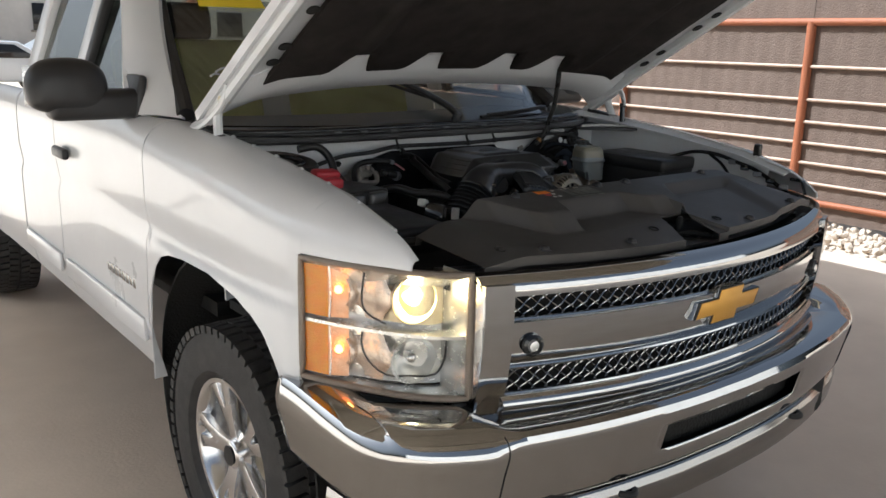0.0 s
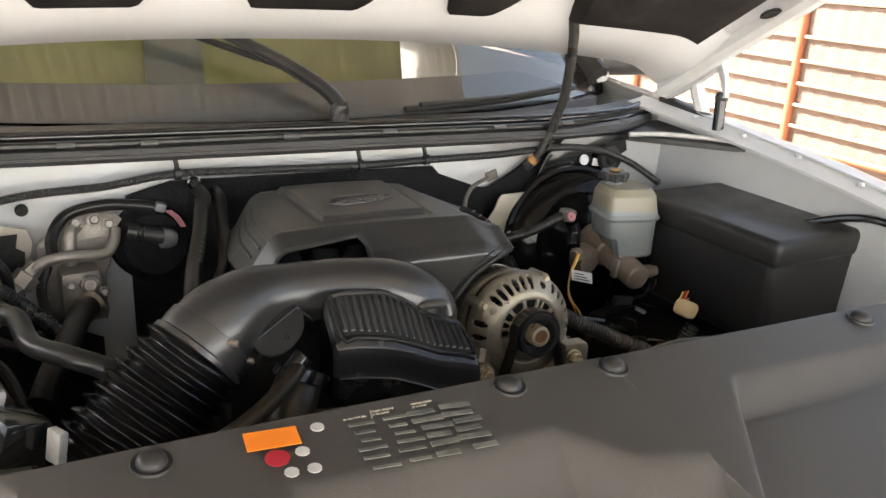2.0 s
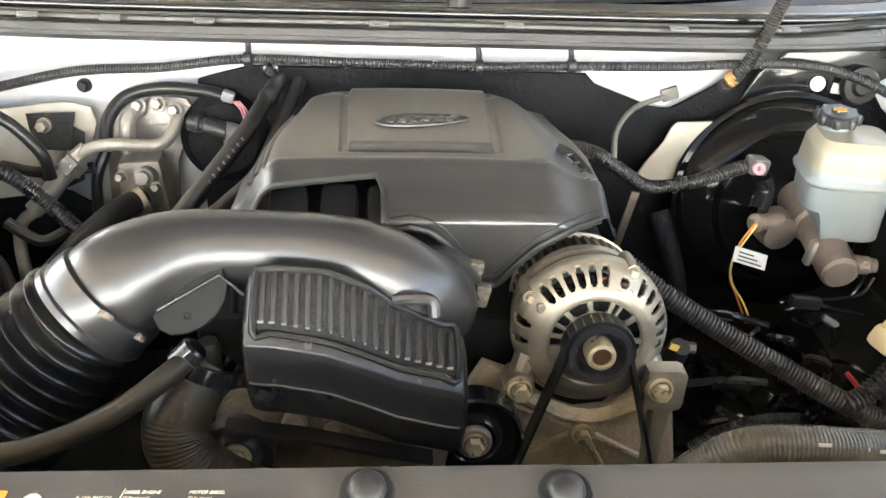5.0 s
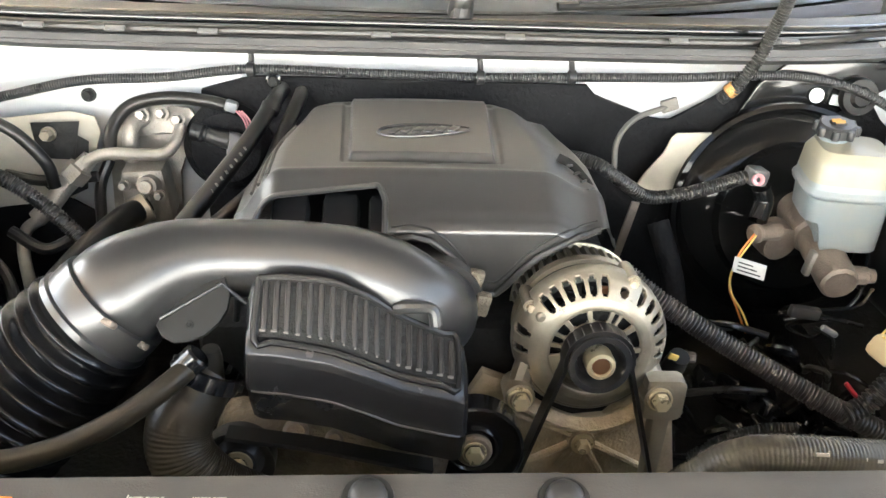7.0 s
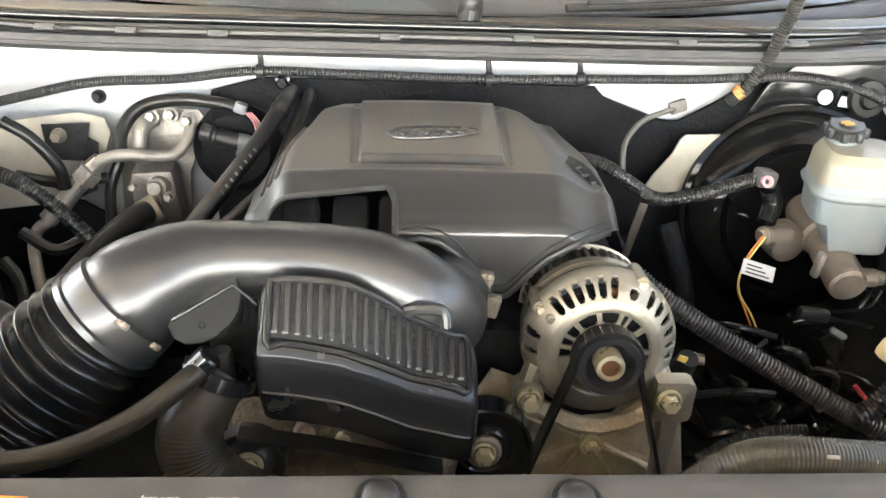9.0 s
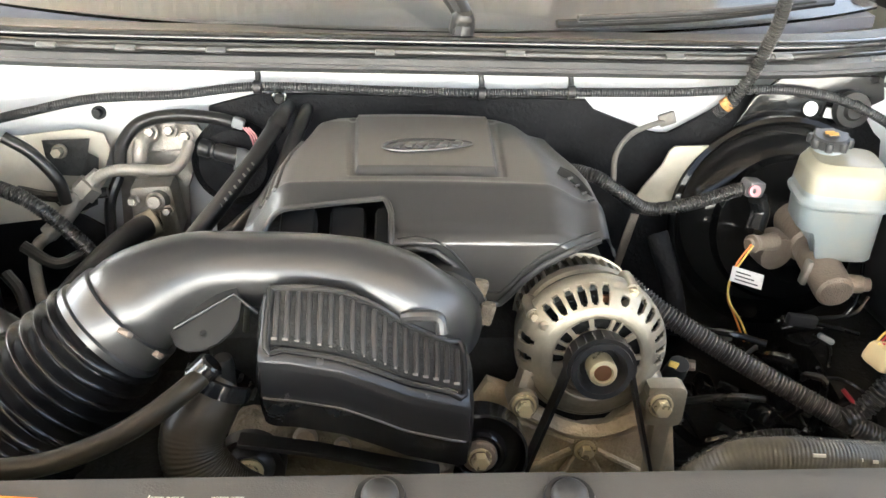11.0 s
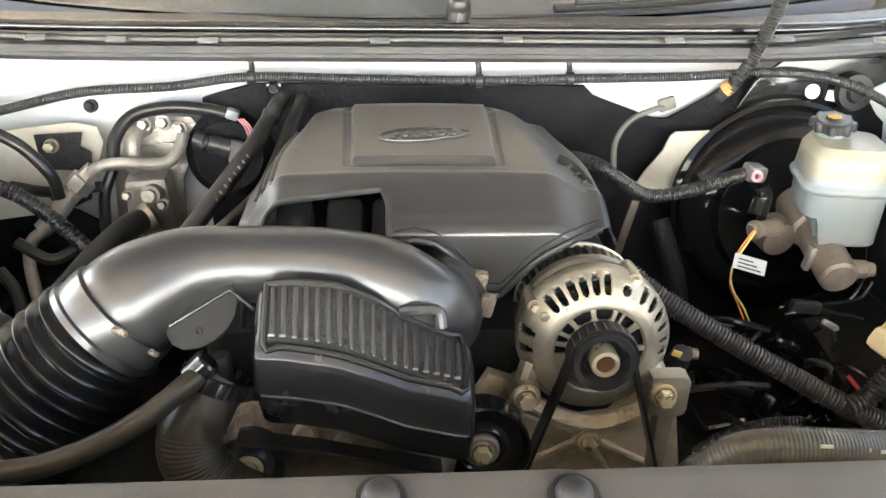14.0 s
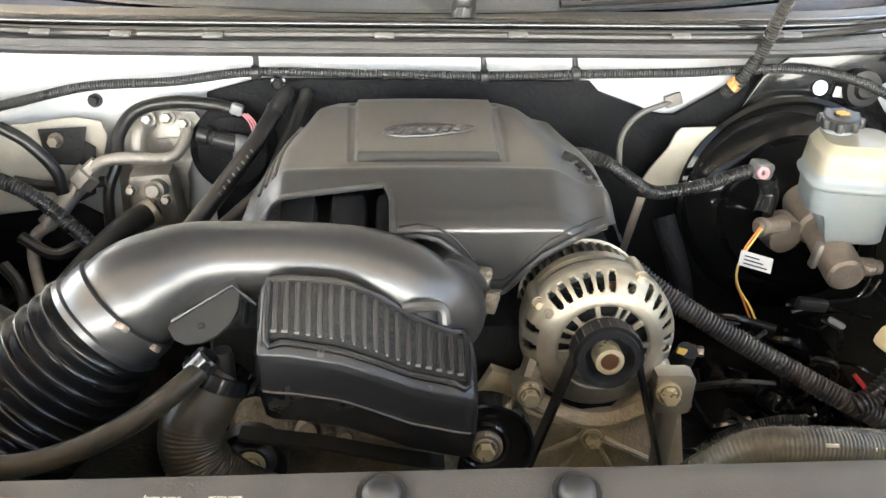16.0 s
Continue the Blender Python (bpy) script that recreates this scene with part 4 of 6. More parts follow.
for x, y in ((-0.622, 0.209), (-0.110, 0.163), (0.142, 0.140), (0.629, 0.182)):
    z = cover_z(x, y)
    part("drain_hole", lathe([(0, -0.002), (0.010, -0.001), (0.013, 0.002), (0.015, 0.001)], (x, y, z + 0.001), (0, -0.2, 1), 20), M_DARK, cover)
# latch in the gap
latch = part("hood_latch", box((0.05, 0.06, 0.05), (0.045, 0.15, 1.10), (0, 0, 10), bevel=0.006), M_DARK, truck, "dark hood latch below the cover")
part("latch_spring", lathe([(0.010, -0.03), (0.012, -0.02), (0.009, -0.01), (0.012, 0.0), (0.009, 0.012), (0, 0.015)], (0.07, 0.21, 1.16), (0.2, 0, 1), 14), M_DARK, latch)
part("latch_arm", tube([(0.0, 0.20, 1.12), (0.05, 0.17, 1.135), (0.10, 0.12, 1.13)], 0.008, 8, 5), M_DARK, latch)
# printed warning label
lab = part("warning_label", plate([(-0.023, -0.013), (0.023, -0.013), (0.023, 0.013), (-0.023, 0.013)], 0.0008, pose(-0.269, 0.432, cover_z(-0.269, 0.432) + 0.004, 4, 0, -4)), M_ORANGE, cover, "orange warning sticker")
part("warning_dot", lathe([(0, 0.001), (0.0105, 0.001), (0.0105, 0)], (-0.272, 0.404, cover_z(-0.272, 0.404) + 0.005), (0, -0.1, 1), 20), M_RED, cover, "red warning dot")
for x, y in ((-0.250, 0.406), (-0.228, 0.434), (-0.266, 0.383), (-0.247, 0.382)):
    part("label_symbol", lathe([(0, 0.001), (0.0062, 0.001), (0.0062, 0)], (x, y, cover_z(x, y) + 0.005), (0, -0.1, 1), 10), M_WHITE, cover)
rn = random.Random(5)
for r in range(6):
    for k in range(4):
        x, y = -0.190 + 0.031 * k + rn.uniform(-0.003, 0.003), 0.427 - 0.0118 * r
        w = rn.uniform(0.016, 0.026) if k < 2 else rn.uniform(0.021, 0.031)
        part("print_bar", box((w, 0.0036 if k < 2 else 0.0066, 0.0008), (x, y, cover_z(x, y) + 0.005), (5, 0, rn.uniform(-7, -2))), M_GREYLABEL, cover)

def lettering(words, size, at, mat, parent):
    """Flat slanted letters lying on the cover, from their lower left corner."""
    c = bpy.data.curves.new("words", "FONT")
    c.body, c.size, c.shear, c.extrude = words, size, 0.3, 0.0002
    o = bpy.data.objects.new("words", c)
    me = bpy.data.meshes.new_from_object(o)
    bpy.data.objects.remove(o)
    bpy.data.curves.remove(c)
    me.transform(pose(*at, 5, 0, -1))
    return part("lettering", me, mat, parent)


for words, x, y in (("R-134a PAG OIL", -0.203, 0.4365), ("DIESEL ENGINE", -0.1745, 0.4405), ("(if Equipped)", -0.1750, 0.4360), ("MOTOR DIESEL", -0.1355, 0.4400), ("(Si lo tiene)", -0.1360, 0.4355)):
    lettering(words, 0.0032, (x, y, cover_z(x, y) + 0.0048), M_INK, cover)
part("tag_edge", box((0.0005, 0.012, 0.0006), (-0.1758, 0.438, cover_z(-0.1758, 0.438) + 0.0050), (5, 0, -12)), M_INK, cover)

# ---- passenger side of the bay ----
airbox = part("air_filter_box", box((0.27, 0.28, 0.22), (-0.665, 0.655, 1.065), (4, 2, 6), bevel=0.018, seg=3), M_BLACK, truck, "dark plastic air filter box")
part("box_rim", box((0.285, 0.295, 0.014), (-0.665, 0.655, 1.145), (4, 2, 6), bevel=0.005), M_BLACK, airbox)
part("box_rib", box((0.012, 0.26, 0.006), (-0.76, 0.655, 1.178), (4, 2, 6), bevel=0.002), M_COVER, airbox)
battery = part("battery", box((0.26, 0.19, 0.20), (-0.655, 0.905, 1.115), (0, 0, 5), bevel=0.012, seg=3), M_BLACK, truck, "black battery with a red terminal cover")
for k in range(3):
    part("battery_handle", box((0.07, 0.03, 0.05), (-0.735 + 0.085 * k, 0.80 + 0.008 * k, 1.185), (0, 0, 5), bevel=0.012, seg=3), M_COVER, battery)
red = part("terminal_cover", box((0.135, 0.085, 0.038), (-0.695, 0.935, 1.230), (4, 3, -4), bevel=0.014, seg=3), M_RED, battery, "red plastic terminal cover")
part("terminal_cap", box((0.080, 0.05, 0.026), (-0.665, 0.945, 1.252), (4, 3, -4), bevel=0.010, seg=3), M_RED, red)
part("terminal_tail", box((0.05, 0.06, 0.02), (-0.795, 0.90, 1.222), (4, 3, 20), bevel=0.006), M_RED, red)
dish = part("cowl_drain", lathe([(0.0, 0.0), (0.03, 0.004), (0.05, -0.004), (0.07, 0.006), (0.10, 0.008), (0.108, 0.0), (0.104, -0.02), (0.0, -0.03)], (-0.735, 1.075, 1.275), (0.05, -0.15, 1), 40), M_BLACK, truck, "round black plastic dish below the cowl")
part("drain_ring", lathe([(0.052, 0.004), (0.058, 0.010), (0.066, 0.008)], (-0.735, 1.075, 1.275), (0.05, -0.15, 1), 36), M_GLOSS, dish)
part("battery_cable", tube([(-0.66, 1.12, 1.305), (-0.60, 1.11, 1.31), (-0.565, 1.09, 1.275), (-0.56, 1.06, 1.21), (-0.56, 1.02, 1.12)], 0.0125, 14, 8), M_RUBBER, truck, "thick black battery cable")
part("breather_hose", tube([(-0.53, 0.90, 1.19), (-0.47, 0.86, 1.205), (-0.45, 0.78, 1.20), (-0.41, 0.73, 1.20), (-0.37, 0.71, 1.18), (-0.36, 0.68, 1.13), (-0.38, 0.64, 1.06)], 0.0125, 16, 8), M_RUBBER, truck, "bent black breather hose")
flow = part("air_sensor", box((0.055, 0.06, 0.05), (-0.475, 0.645, 1.165), (0, 20, 30), bevel=0.010), M_GLOSS, truck, "black sensor plug with a white clip")
part("sensor_clip", box((0.030, 0.026, 0.022), (-0.495, 0.685, 1.190), (0, 20, 30), bevel=0.005), M_WHITE, flow)
part("sensor_tie", box((0.010, 0.022, 0.034), (-0.435, 0.61, 1.165), (0, 10, 30), bevel=0.002), M_WHITE, flow)
part("airbox_outlet", tube([(-0.55, 0.66, 1.07), (-0.50, 0.655, 1.06), (-0.45, 0.65, 1.06)], 0.058, 24, 6), M_BLACK, truck)
for k, (x, y, z) in enumerate(((-0.76, 0.42, 1.05), (-0.66, 0.40, 1.03), (-0.78, 0.34, 1.06), (-0.80, 0.47, 1.08))):
    part("lamp_rear_cap", lathe([(0, 0.03), (0.03, 0.028), (0.04, 0.01), (0.045, -0.03)], (x, y, z), (0.1, 0.2, 1), 24), M_GLOSS, truck)
part("fender_brace", tube([(-0.845, 0.36, 1.14), (-0.80, 0.45, 1.15), (-0.66, 0.48, 1.14)], 0.012, 10, 5), M_BLACK, truck)

# ---- driver side of the bay ----
fuse = part("fuse_box", box((0.225, 0.34, 0.17), (0.752, 0.90, 1.120), (0, 0, 3), bevel=0.016, seg=3), M_BLACK, truck, "large black fuse box")
part("fuse_lid", box((0.235, 0.35, 0.05), (0.752, 0.90, 1.205), (0, 0, 3), bevel=0.014, seg=3), M_BLACK, fuse)
part("cowl_end", sheet(10, 6, lambda u, v: (0.70 + 0.17 * u, 1.30 - 0.26 * v * (0.4 + 0.6 * u), 1.318 - 0.012 * v), thick=0.008), M_BLACK, truck)
part("cowl_end_trim", tube([(0.68, 1.17, 1.318), (0.76, 1.14, 1.32), (0.86, 1.06, 1.318)], 0.005, 8, 6), M_WHITE, truck)
strut = part("hood_strut", tube([(0.845, 1.095, 1.295), (0.850, 1.10, 1.34), (0.855, 1.108, 1.395)], 0.012, 14, 3), M_GLOSS, truck, "black gas strut by the hinge")
part("strut_end", lathe([(0, -0.012), (0.012, -0.01), (0.014, 0), (0.011, 0.010), (0, 0.012)], (0.856, 1.108, 1.40), (0, 0, 1), 16), M_BLACK, strut)
part("hinge_plate", tube([(0.862, 1.105, 1.395), (0.870, 1.125, 1.44), (0.868, 1.165, 1.485), (0.850, 1.20, 1.50)], lambda t: 0.020 + 0.010 * t, 10, 6, squash=0.4), M_PAINT_IN, truck, "white hood hinge plate above the strut")
part("cowl_end", plate([(0.70, 1.205), (0.76, 1.222), (0.81, 1.21), (0.87, 1.12), (0.880, 1.02), (0.85, 1.035), (0.79, 1.105), (0.72, 1.165)], 0.010, pose(0, 0, 1.302), 0.003), M_BLACK, truck, "black plastic cowl end piece")
for s in (1,):
    part("bump_stop", box((0.024, 0.026, 0.045), (s * 0.868, 0.475, 1.285), (0, 0, 0), bevel=0.006), M_RUBBER, truck, "black rubber bump stop")
part("rail_cable", tube([(0.78, 0.84, 1.21), (0.845, 0.74, 1.250), (0.855, 0.64, 1.252), (0.85, 0.55, 1.235), (0.845, 0.46, 1.215), (0.82, 0.36, 1.18), (0.79, 0.28, 1.15)], 0.007, 10, 8), M_GLOSS, truck, "black cable along the fender rail")
part("rail_cable", tube([(0.85, 0.66, 1.250), (0.84, 0.60, 1.22), (0.825, 0.55, 1.18), (0.80, 0.50, 1.14)], 0.006, 10, 8), M_GLOSS, truck)
for k in range(5):
    part("rail_clip", box((0.02, 0.03, 0.016), (0.848 - 0.012 * k, 0.56 - 0.06 * k, 1.232 - 0.014 * k), (0, 20, 20), bevel=0.004), M_GLOSS if k % 2 else M_GREY, truck)
for k in range(7):
    for s in (-1, 1):
        part("fender_bolt", hexbolt((s * 0.852, 0.33 + 0.14 * k, top_edge(0.33 + 0.14 * k) - 0.006), (0, 0, 1), 0.006, 0.006, 1.5), M_PAINT_IN, truck)
part("hood_spring", tube([(0.80, 0.24, 1.165), (0.82, 0.26, 1.19), (0.845, 0.28, 1.20), (0.86, 0.33, 1.20)], 0.006, 8, 5), M_GLOSS, truck)
# near-black box and sheet fill the shaded space behind the grille
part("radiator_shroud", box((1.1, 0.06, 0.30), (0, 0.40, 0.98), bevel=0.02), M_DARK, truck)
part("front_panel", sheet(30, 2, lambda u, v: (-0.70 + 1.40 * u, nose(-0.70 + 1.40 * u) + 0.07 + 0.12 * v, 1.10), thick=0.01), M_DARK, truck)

# ---- engine ----
# beauty cover over the intake
PATH_C = [(1.150, 1.225), (1.138, 1.256), (1.10, 1.264), (0.884, 1.267), (0.828, 1.245), (0.815, 1.233)]
LEN_C = [0.0]
for a, b in zip(PATH_C, PATH_C[1:]):
    LEN_C.append(LEN_C[-1] + math.dist(a, b))
RIDGE = LEN_C[3]


def cover_side(x):
    return 0.018 * smooth(x, 0.150, 0.200) + 0.060 * smooth(x, 0.208, 0.240) ** 1.4 + 0.055 * smooth(-x, 0.130, 0.190) ** 1.3


def apron_low(x):
    return (cover_side(x) if x > 0 else 0.0) + lerp(x, (-0.16, 1.225), (-0.02, 1.225), (0.005, 1.229), (0.025, 1.225), (0.042, 1.214), (0.058, 1.198), (0.072, 1.178), (0.080, 1.170), (0.098, 1.169), (0.108, 1.178), (0.122, 1.194), (0.140, 1.209), (0.160, 1.220), (0.180, 1.229), (0.20, 1.237), (0.22, 1.243))


def cover_profile(s):
    if s >= LEN_C[-1]:
        return (0.815 + 0.10 * (s - LEN_C[-1]), 1.233 - 1.21 * (s - LEN_C[-1]))
    return (lerp(s, *zip(LEN_C, [p[0] for p in PATH_C])), lerp(s, *zip(LEN_C, [p[1] for p in PATH_C])))


def inside(v, edge, soft):
    """0 outside an edge, 1 inside it, over a soft margin."""
    return smooth(edge - v, -soft / 2, soft / 2)


def beauty(x, s):
    """A point of the cover: x across at the front, s along the profile from the back."""
    y, z = cover_profile(s)
    w = lerp(y, (0.80, 1.0), (0.96, 1.0), (1.0, 0.97), (1.06, 0.89), (1.10, 0.85), (1.14, 0.74))
    side = cover_side(x)
    px = abs((x * w + 0.02 * (1 - w)) - 0.0185) / (1 + 0.5 * (y - 0.91))
    ring = inside(px, 0.089, 0.005) * inside(-y, -0.906, 0.005)
    step = inside(px, 0.080, 0.005) * inside(-y, -0.916, 0.007)
    bump = (0.0060 * step - 0.0028 * ring * (1 - step)) * inside(y, 1.125, 0.01)
    dome = 0.006 * (1 - ((x - 0.02) / 0.2) ** 2) * smooth(y, 0.82, 0.90)
    roll = 0.0016 * math.exp(-((s - RIDGE) / 0.006) ** 2) - 0.002 * math.exp(-((s - LEN_C[4]) / 0.005) ** 2)
    return (0.02 + (x - 0.02) * w, y, z + bump + dome + roll - side)


def notch_end(x):
    k = (x + 0.172) / 0.150
    corner = 0.020 * (1 - math.sqrt(max(0.0, 1 - smooth(x, -0.034, -0.0220) ** 2)))
    return RIDGE + 0.020 + 0.045 * (1 - min(1, k * 6)) ** 2 + 0.020 * (1 - k) + corner


def cover_end(x):
    return notch_end(x) if -0.172 < x < -0.022 else LEN_C[-1] + PATH_C[-1][1] - apron_low(x)


def beauty_grid(u, v):
    x = -0.188 + 0.427 * u
    s = v / 0.74 * (RIDGE + 0.010) if v < 0.74 else RIDGE + 0.010 + (v - 0.74) / 0.26 * (cover_end(x) - RIDGE - 0.010)
    return beauty(x, s)


ec = part("engine_cover", sheet(300, 150, beauty_grid, thick=0.004, push=(0, 0.7, -0.7)), M_COVER, truck, "dark grey moulded plastic engine cover", angle=60)
part("cover_lip", tube([Vector(beauty(x, cover_end(x) - 0.001)) + Vector((0, -0.003, 0)) for x in np.linspace(-0.021, 0.206, 70)], 0.0040, 8, 2), M_BLACK, ec)
notch = [Vector(beauty(x, notch_end(x))) for x in np.linspace(-0.182, -0.0235, 60)] + [Vector(beauty(-0.0215, s)) for s in np.linspace(notch_end(-0.0225) + 0.004, cover_end(-0.0215), 12)]
part("cover_lip", tube([p + Vector((0, -0.002, 0.001)) for p in notch], 0.0034, 8, 1, smooth=False), M_COVER, ec)
part("cover_groove", tube([Vector(beauty(x, cover_end(x) - 0.012)) + Vector((0, -0.0002, 0)) for x in np.linspace(-0.015, 0.205, 70)], 0.0013, 6, 2), M_BLACK, ec)
for k in range(3):
    part("side_rib", tube([Vector(beauty(-0.150 - 0.010 * k, s)) + Vector((0, 0, 0.0015)) for s in np.linspace(0.13, RIDGE - 0.01 * k, 8)], 0.0026, 6, 3), M_COVER, ec)
# louvred corner recess
part("vent_recess", tube([(0.177, 0.950, 1.262), (0.191, 0.941, 1.258), (0.205, 0.916, 1.250), (0.210, 0.893, 1.245)], lambda t: 0.006 - 0.003 * t, 10, 4, squash=0.5), M_DARK, ec)
for k in range(4):
    a, b = Vector((0.181, 0.915, 1.266)), Vector((0.201, 0.884, 1.252))
    part("side_vent", tube([a.lerp(b, k / 3), a.lerp(b, k / 3) + Vector((0.007, 0.006, -0.001))], 0.0016, 6, 1, smooth=False), M_COVER, ec)
# emblem: a raised swoosh with slanted bars
lc = Vector(beauty(0.0225, LEN_C[2] + 0.113)) + Vector((0, 0, 0.001))
loop = [lc + Vector((0.055 * math.cos(a), 0.019 * math.sin(a) + 0.007 * math.cos(a) - 0.003 * math.sin(2 * a), 0.0)) for a in np.linspace(0.25, 2 * math.pi - 0.1, 48)]
emb = part("emblem_swoosh", tube(loop, lambda t: 0.0010 + 0.0012 * math.sin(math.pi * t), 8, 1, squash=0.7), M_DUCT, ec, "raised oval emblem")
for k in range(6):
    part("emblem_bar", box((0.0095, 0.017, 0.003), lc + Vector((-0.036 + 0.0142 * k, -0.004 + 0.0020 * k, 0)), (0, 0, -25), bevel=0.001), M_DUCT, emb)

# intake runners under the cover
manifold = part("intake_manifold", box((0.33, 0.24, 0.08), (0.02, 0.99, 1.17), bevel=0.02), M_BLACK, truck)
for x in (-0.125, -0.070, -0.02):
    part("intake_runner", box((0.040, 0.07, 0.035), (x, 0.865, 1.213), (25, 0, 0), bevel=0.008), M_BLACK, manifold)
part("fuel_rail", box((0.035, 0.012, 0.012), (-0.035, 0.815, 1.206), bevel=0.002), M_TAN, manifold)
# near-black block fills the shaded space under the intake
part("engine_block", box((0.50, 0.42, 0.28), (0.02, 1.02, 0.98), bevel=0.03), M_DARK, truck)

# intake duct
duct = part("intake_duct", tube([(-0.278, 0.705, 1.202), (-0.244, 0.720, 1.230), (-0.201, 0.740, 1.239), (-0.139, 0.750, 1.237), (-0.069, 0.745, 1.235), (-0.021, 0.735, 1.223), (0.009, 0.735, 1.197), (0.024, 0.760, 1.170), (0.030, 0.800, 1.153)],
            lambda t: lerp(t, (0, 0.051), (0.08, 0.050), (0.16, 0.043), (0.3, 0.037), (0.55, 0.037), (0.72, 0.043), (0.83, 0.049), (1.0, 0.047)), 36, 10), M_DUCT, truck, "satin black moulded intake duct")
part("throttle_body", lathe([(0.045, 0), (0.052, 0.002), (0.052, 0.014), (0.046, 0.018), (0.046, 0.05), (0.0, 0.05)], (0.030, 0.795, 1.160), (0.1, 1, 0.05), 40), M_BLACK, truck, "cast throttle body behind the duct")
for px in ((0.073, 0.800, 1.184), (0.081, 0.790, 1.162)):
    part("sensor_block", box((0.016, 0.012, 0.026), px, (0, 12, 0), bevel=0.003), M_GRIME, duct)
    hexbolt(px, (0, -1, 0.3), 0.005, 0.012)
# clamp and bellows
CL = Vector((-0.272, 0.705, 1.207))
CW = (Vector((-0.322, 0.685, 1.164)) - CL).normalized()
clamp = part("duct_clamp", lathe([(0.050, -0.014), (0.055, -0.013), (0.056, 0.0), (0.055, 0.010), (0.058, 0.012), (0.058, 0.018), (0.050, 0.019)], CL, CW, 44), M_DUCT, truck, "black band clamp")
for px in ((-0.233, 0.668, 1.195), (-0.295, 0.700, 1.244), (-0.252, 0.655, 1.226)):
    part("clamp_tab", box((0.014, 0.006, 0.009), px, (35, 0, -35), bevel=0.002), M_CASTING, clamp)


def bellow_r(t):
    return 0.0525 + 0.009 * smooth(t, 0.0, 0.35) + 0.0100 * (0.5 - 0.5 * math.cos(t * 2 * math.pi * 15.5))


part("intake_bellows", tube([CL + CW * 0.012, (-0.319, 0.690, 1.161), (-0.362, 0.672, 1.120), (-0.407, 0.655, 1.074), (-0.453, 0.640, 1.026)], bellow_r, 44, 60), M_BELLOWS, truck, "corrugated black rubber intake bellows")
# bracket tab under the duct
tab = plate([(-0.030, 0.020), (0.028, 0.038), (0.034, 0.022), (0.033, 0.008), (0.027, -0.004), (0.016, -0.015), (0.003, -0.022), (-0.012, -0.024), (-0.023, -0.019), (-0.029, -0.009), (-0.031, 0.005)], 0.005, axis_frame((-0.193, 0.690, 1.209), (-0.05, -0.75, 0.66)), 0.002)
tab = part("duct_bracket", tab, M_TAB, duct)
part("bracket_hole", lathe([(0, 0), (0.0032, 0), (0.004, 0.002), (0.0025, 0.003), (0, 0.001)], (-0.188, 0.668, 1.216), (-0.05, -0.75, 0.66), 16), M_DARK, tab)
part("duct_rib", tube([(-0.219, 0.685, 1.211), (-0.166, 0.705, 1.236), (-0.145, 0.700, 1.218)], 0.0022, 8, 1, smooth=False), M_RES, duct)
part("duct_loop", tube([(-0.009, 0.690, 1.220), (0.003, 0.685, 1.225), (0.023, 0.685, 1.223), (0.027, 0.680, 1.209)], 0.006, 10, 6), M_DUCT, duct)


# resonator box with ribbed top
def res_z(x, back):
    if back:
        return lerp(x, (-0.14, 1.250), (-0.11, 1.253), (-0.066, 1.249), (-0.035, 1.234), (-0.005, 1.212), (0.025, 1.197), (0.055, 1.184))
    return lerp(x, (-0.14, 1.210), (-0.11, 1.208), (-0.066, 1.199), (-0.035, 1.186), (-0.005, 1.172), (0.025, 1.164), (0.055, 1.156))


def res_section(x):
    zb, zf = res_z(x, True), res_z(x, False)
    return [(0.700, zb - 0.11), (0.700, zb - 0.015), (0.697, zb - 0.004), (0.690, zb), (0.684, zb - 0.002), (0.648, zf + 0.009), (0.641, zf + 0.004), (0.637, zf - 0.002), (0.6355, zf - 0.009), (0.6355, zf - 0.035), (0.6345, zf - 0.040), (0.6375, zf - 0.043), (0.642, zf - 0.06), (0.652, zf - 0.085), (0.70, zf - 0.09)]


def res_at(u, v):
    x = -0.140 + 0.197 * u
    sec = res_section(x)
    n = len(sec)
    i = v * (n - 1)
    j = min(int(i), n - 2)
    y = sec[j][0] + (sec[j + 1][0] - sec[j][0]) * (i - j)
    z = sec[j][1] + (sec[j + 1][1] - sec[j][1]) * (i - j)
    cy, cz = 0.67, res_z(x, False) - 0.035
    e = min(u, 1 - u) / 0.075
    k = 1.0 if e >= 1 else 1 - 0.20 * (1 - math.sqrt(max(0.0, 1 - (1 - e) ** 2)))
    if u in (0.0, 1.0):
        k *= 0.93
    return (x, cy + (y - cy) * k, cz + (z - cz) * k)


bm = sheet(60, 56, res_at)
bmesh.ops.holes_fill(bm, edges=[e for e in bm.edges if e.is_boundary])
resonator = part("resonator", bm, M_RES, truck, "ribbed black plastic intake resonator", angle=40)
for k in range(18):
    x = -0.121 + 0.0096 * k
    zb, zf = res_z(x, True), res_z(x, False)
    a, b = Vector((x, 0.684, zb - 0.0005)), Vector((x - 0.002, 0.6525, zf + 0.0135))
    lean = math.degrees(math.atan2(a.z - b.z, a.y - b.y))
    rib = part("rib", box((0.0052, (a - b).length, 0.0052), a.lerp(b, 0.5) + Vector((0, 0, -0.0004)), (lean, 0, 0), bevel=0.0018), M_BLACK, resonator)
    # paler block paints the highlight at the rib's front end
    part("rib_end_highlight", box((0.0062, 0.0032, 0.0042), b + Vector((0, -0.0005, -0.0006)), (38, 0, 0), bevel=0.0012), M_SATIN, rib)
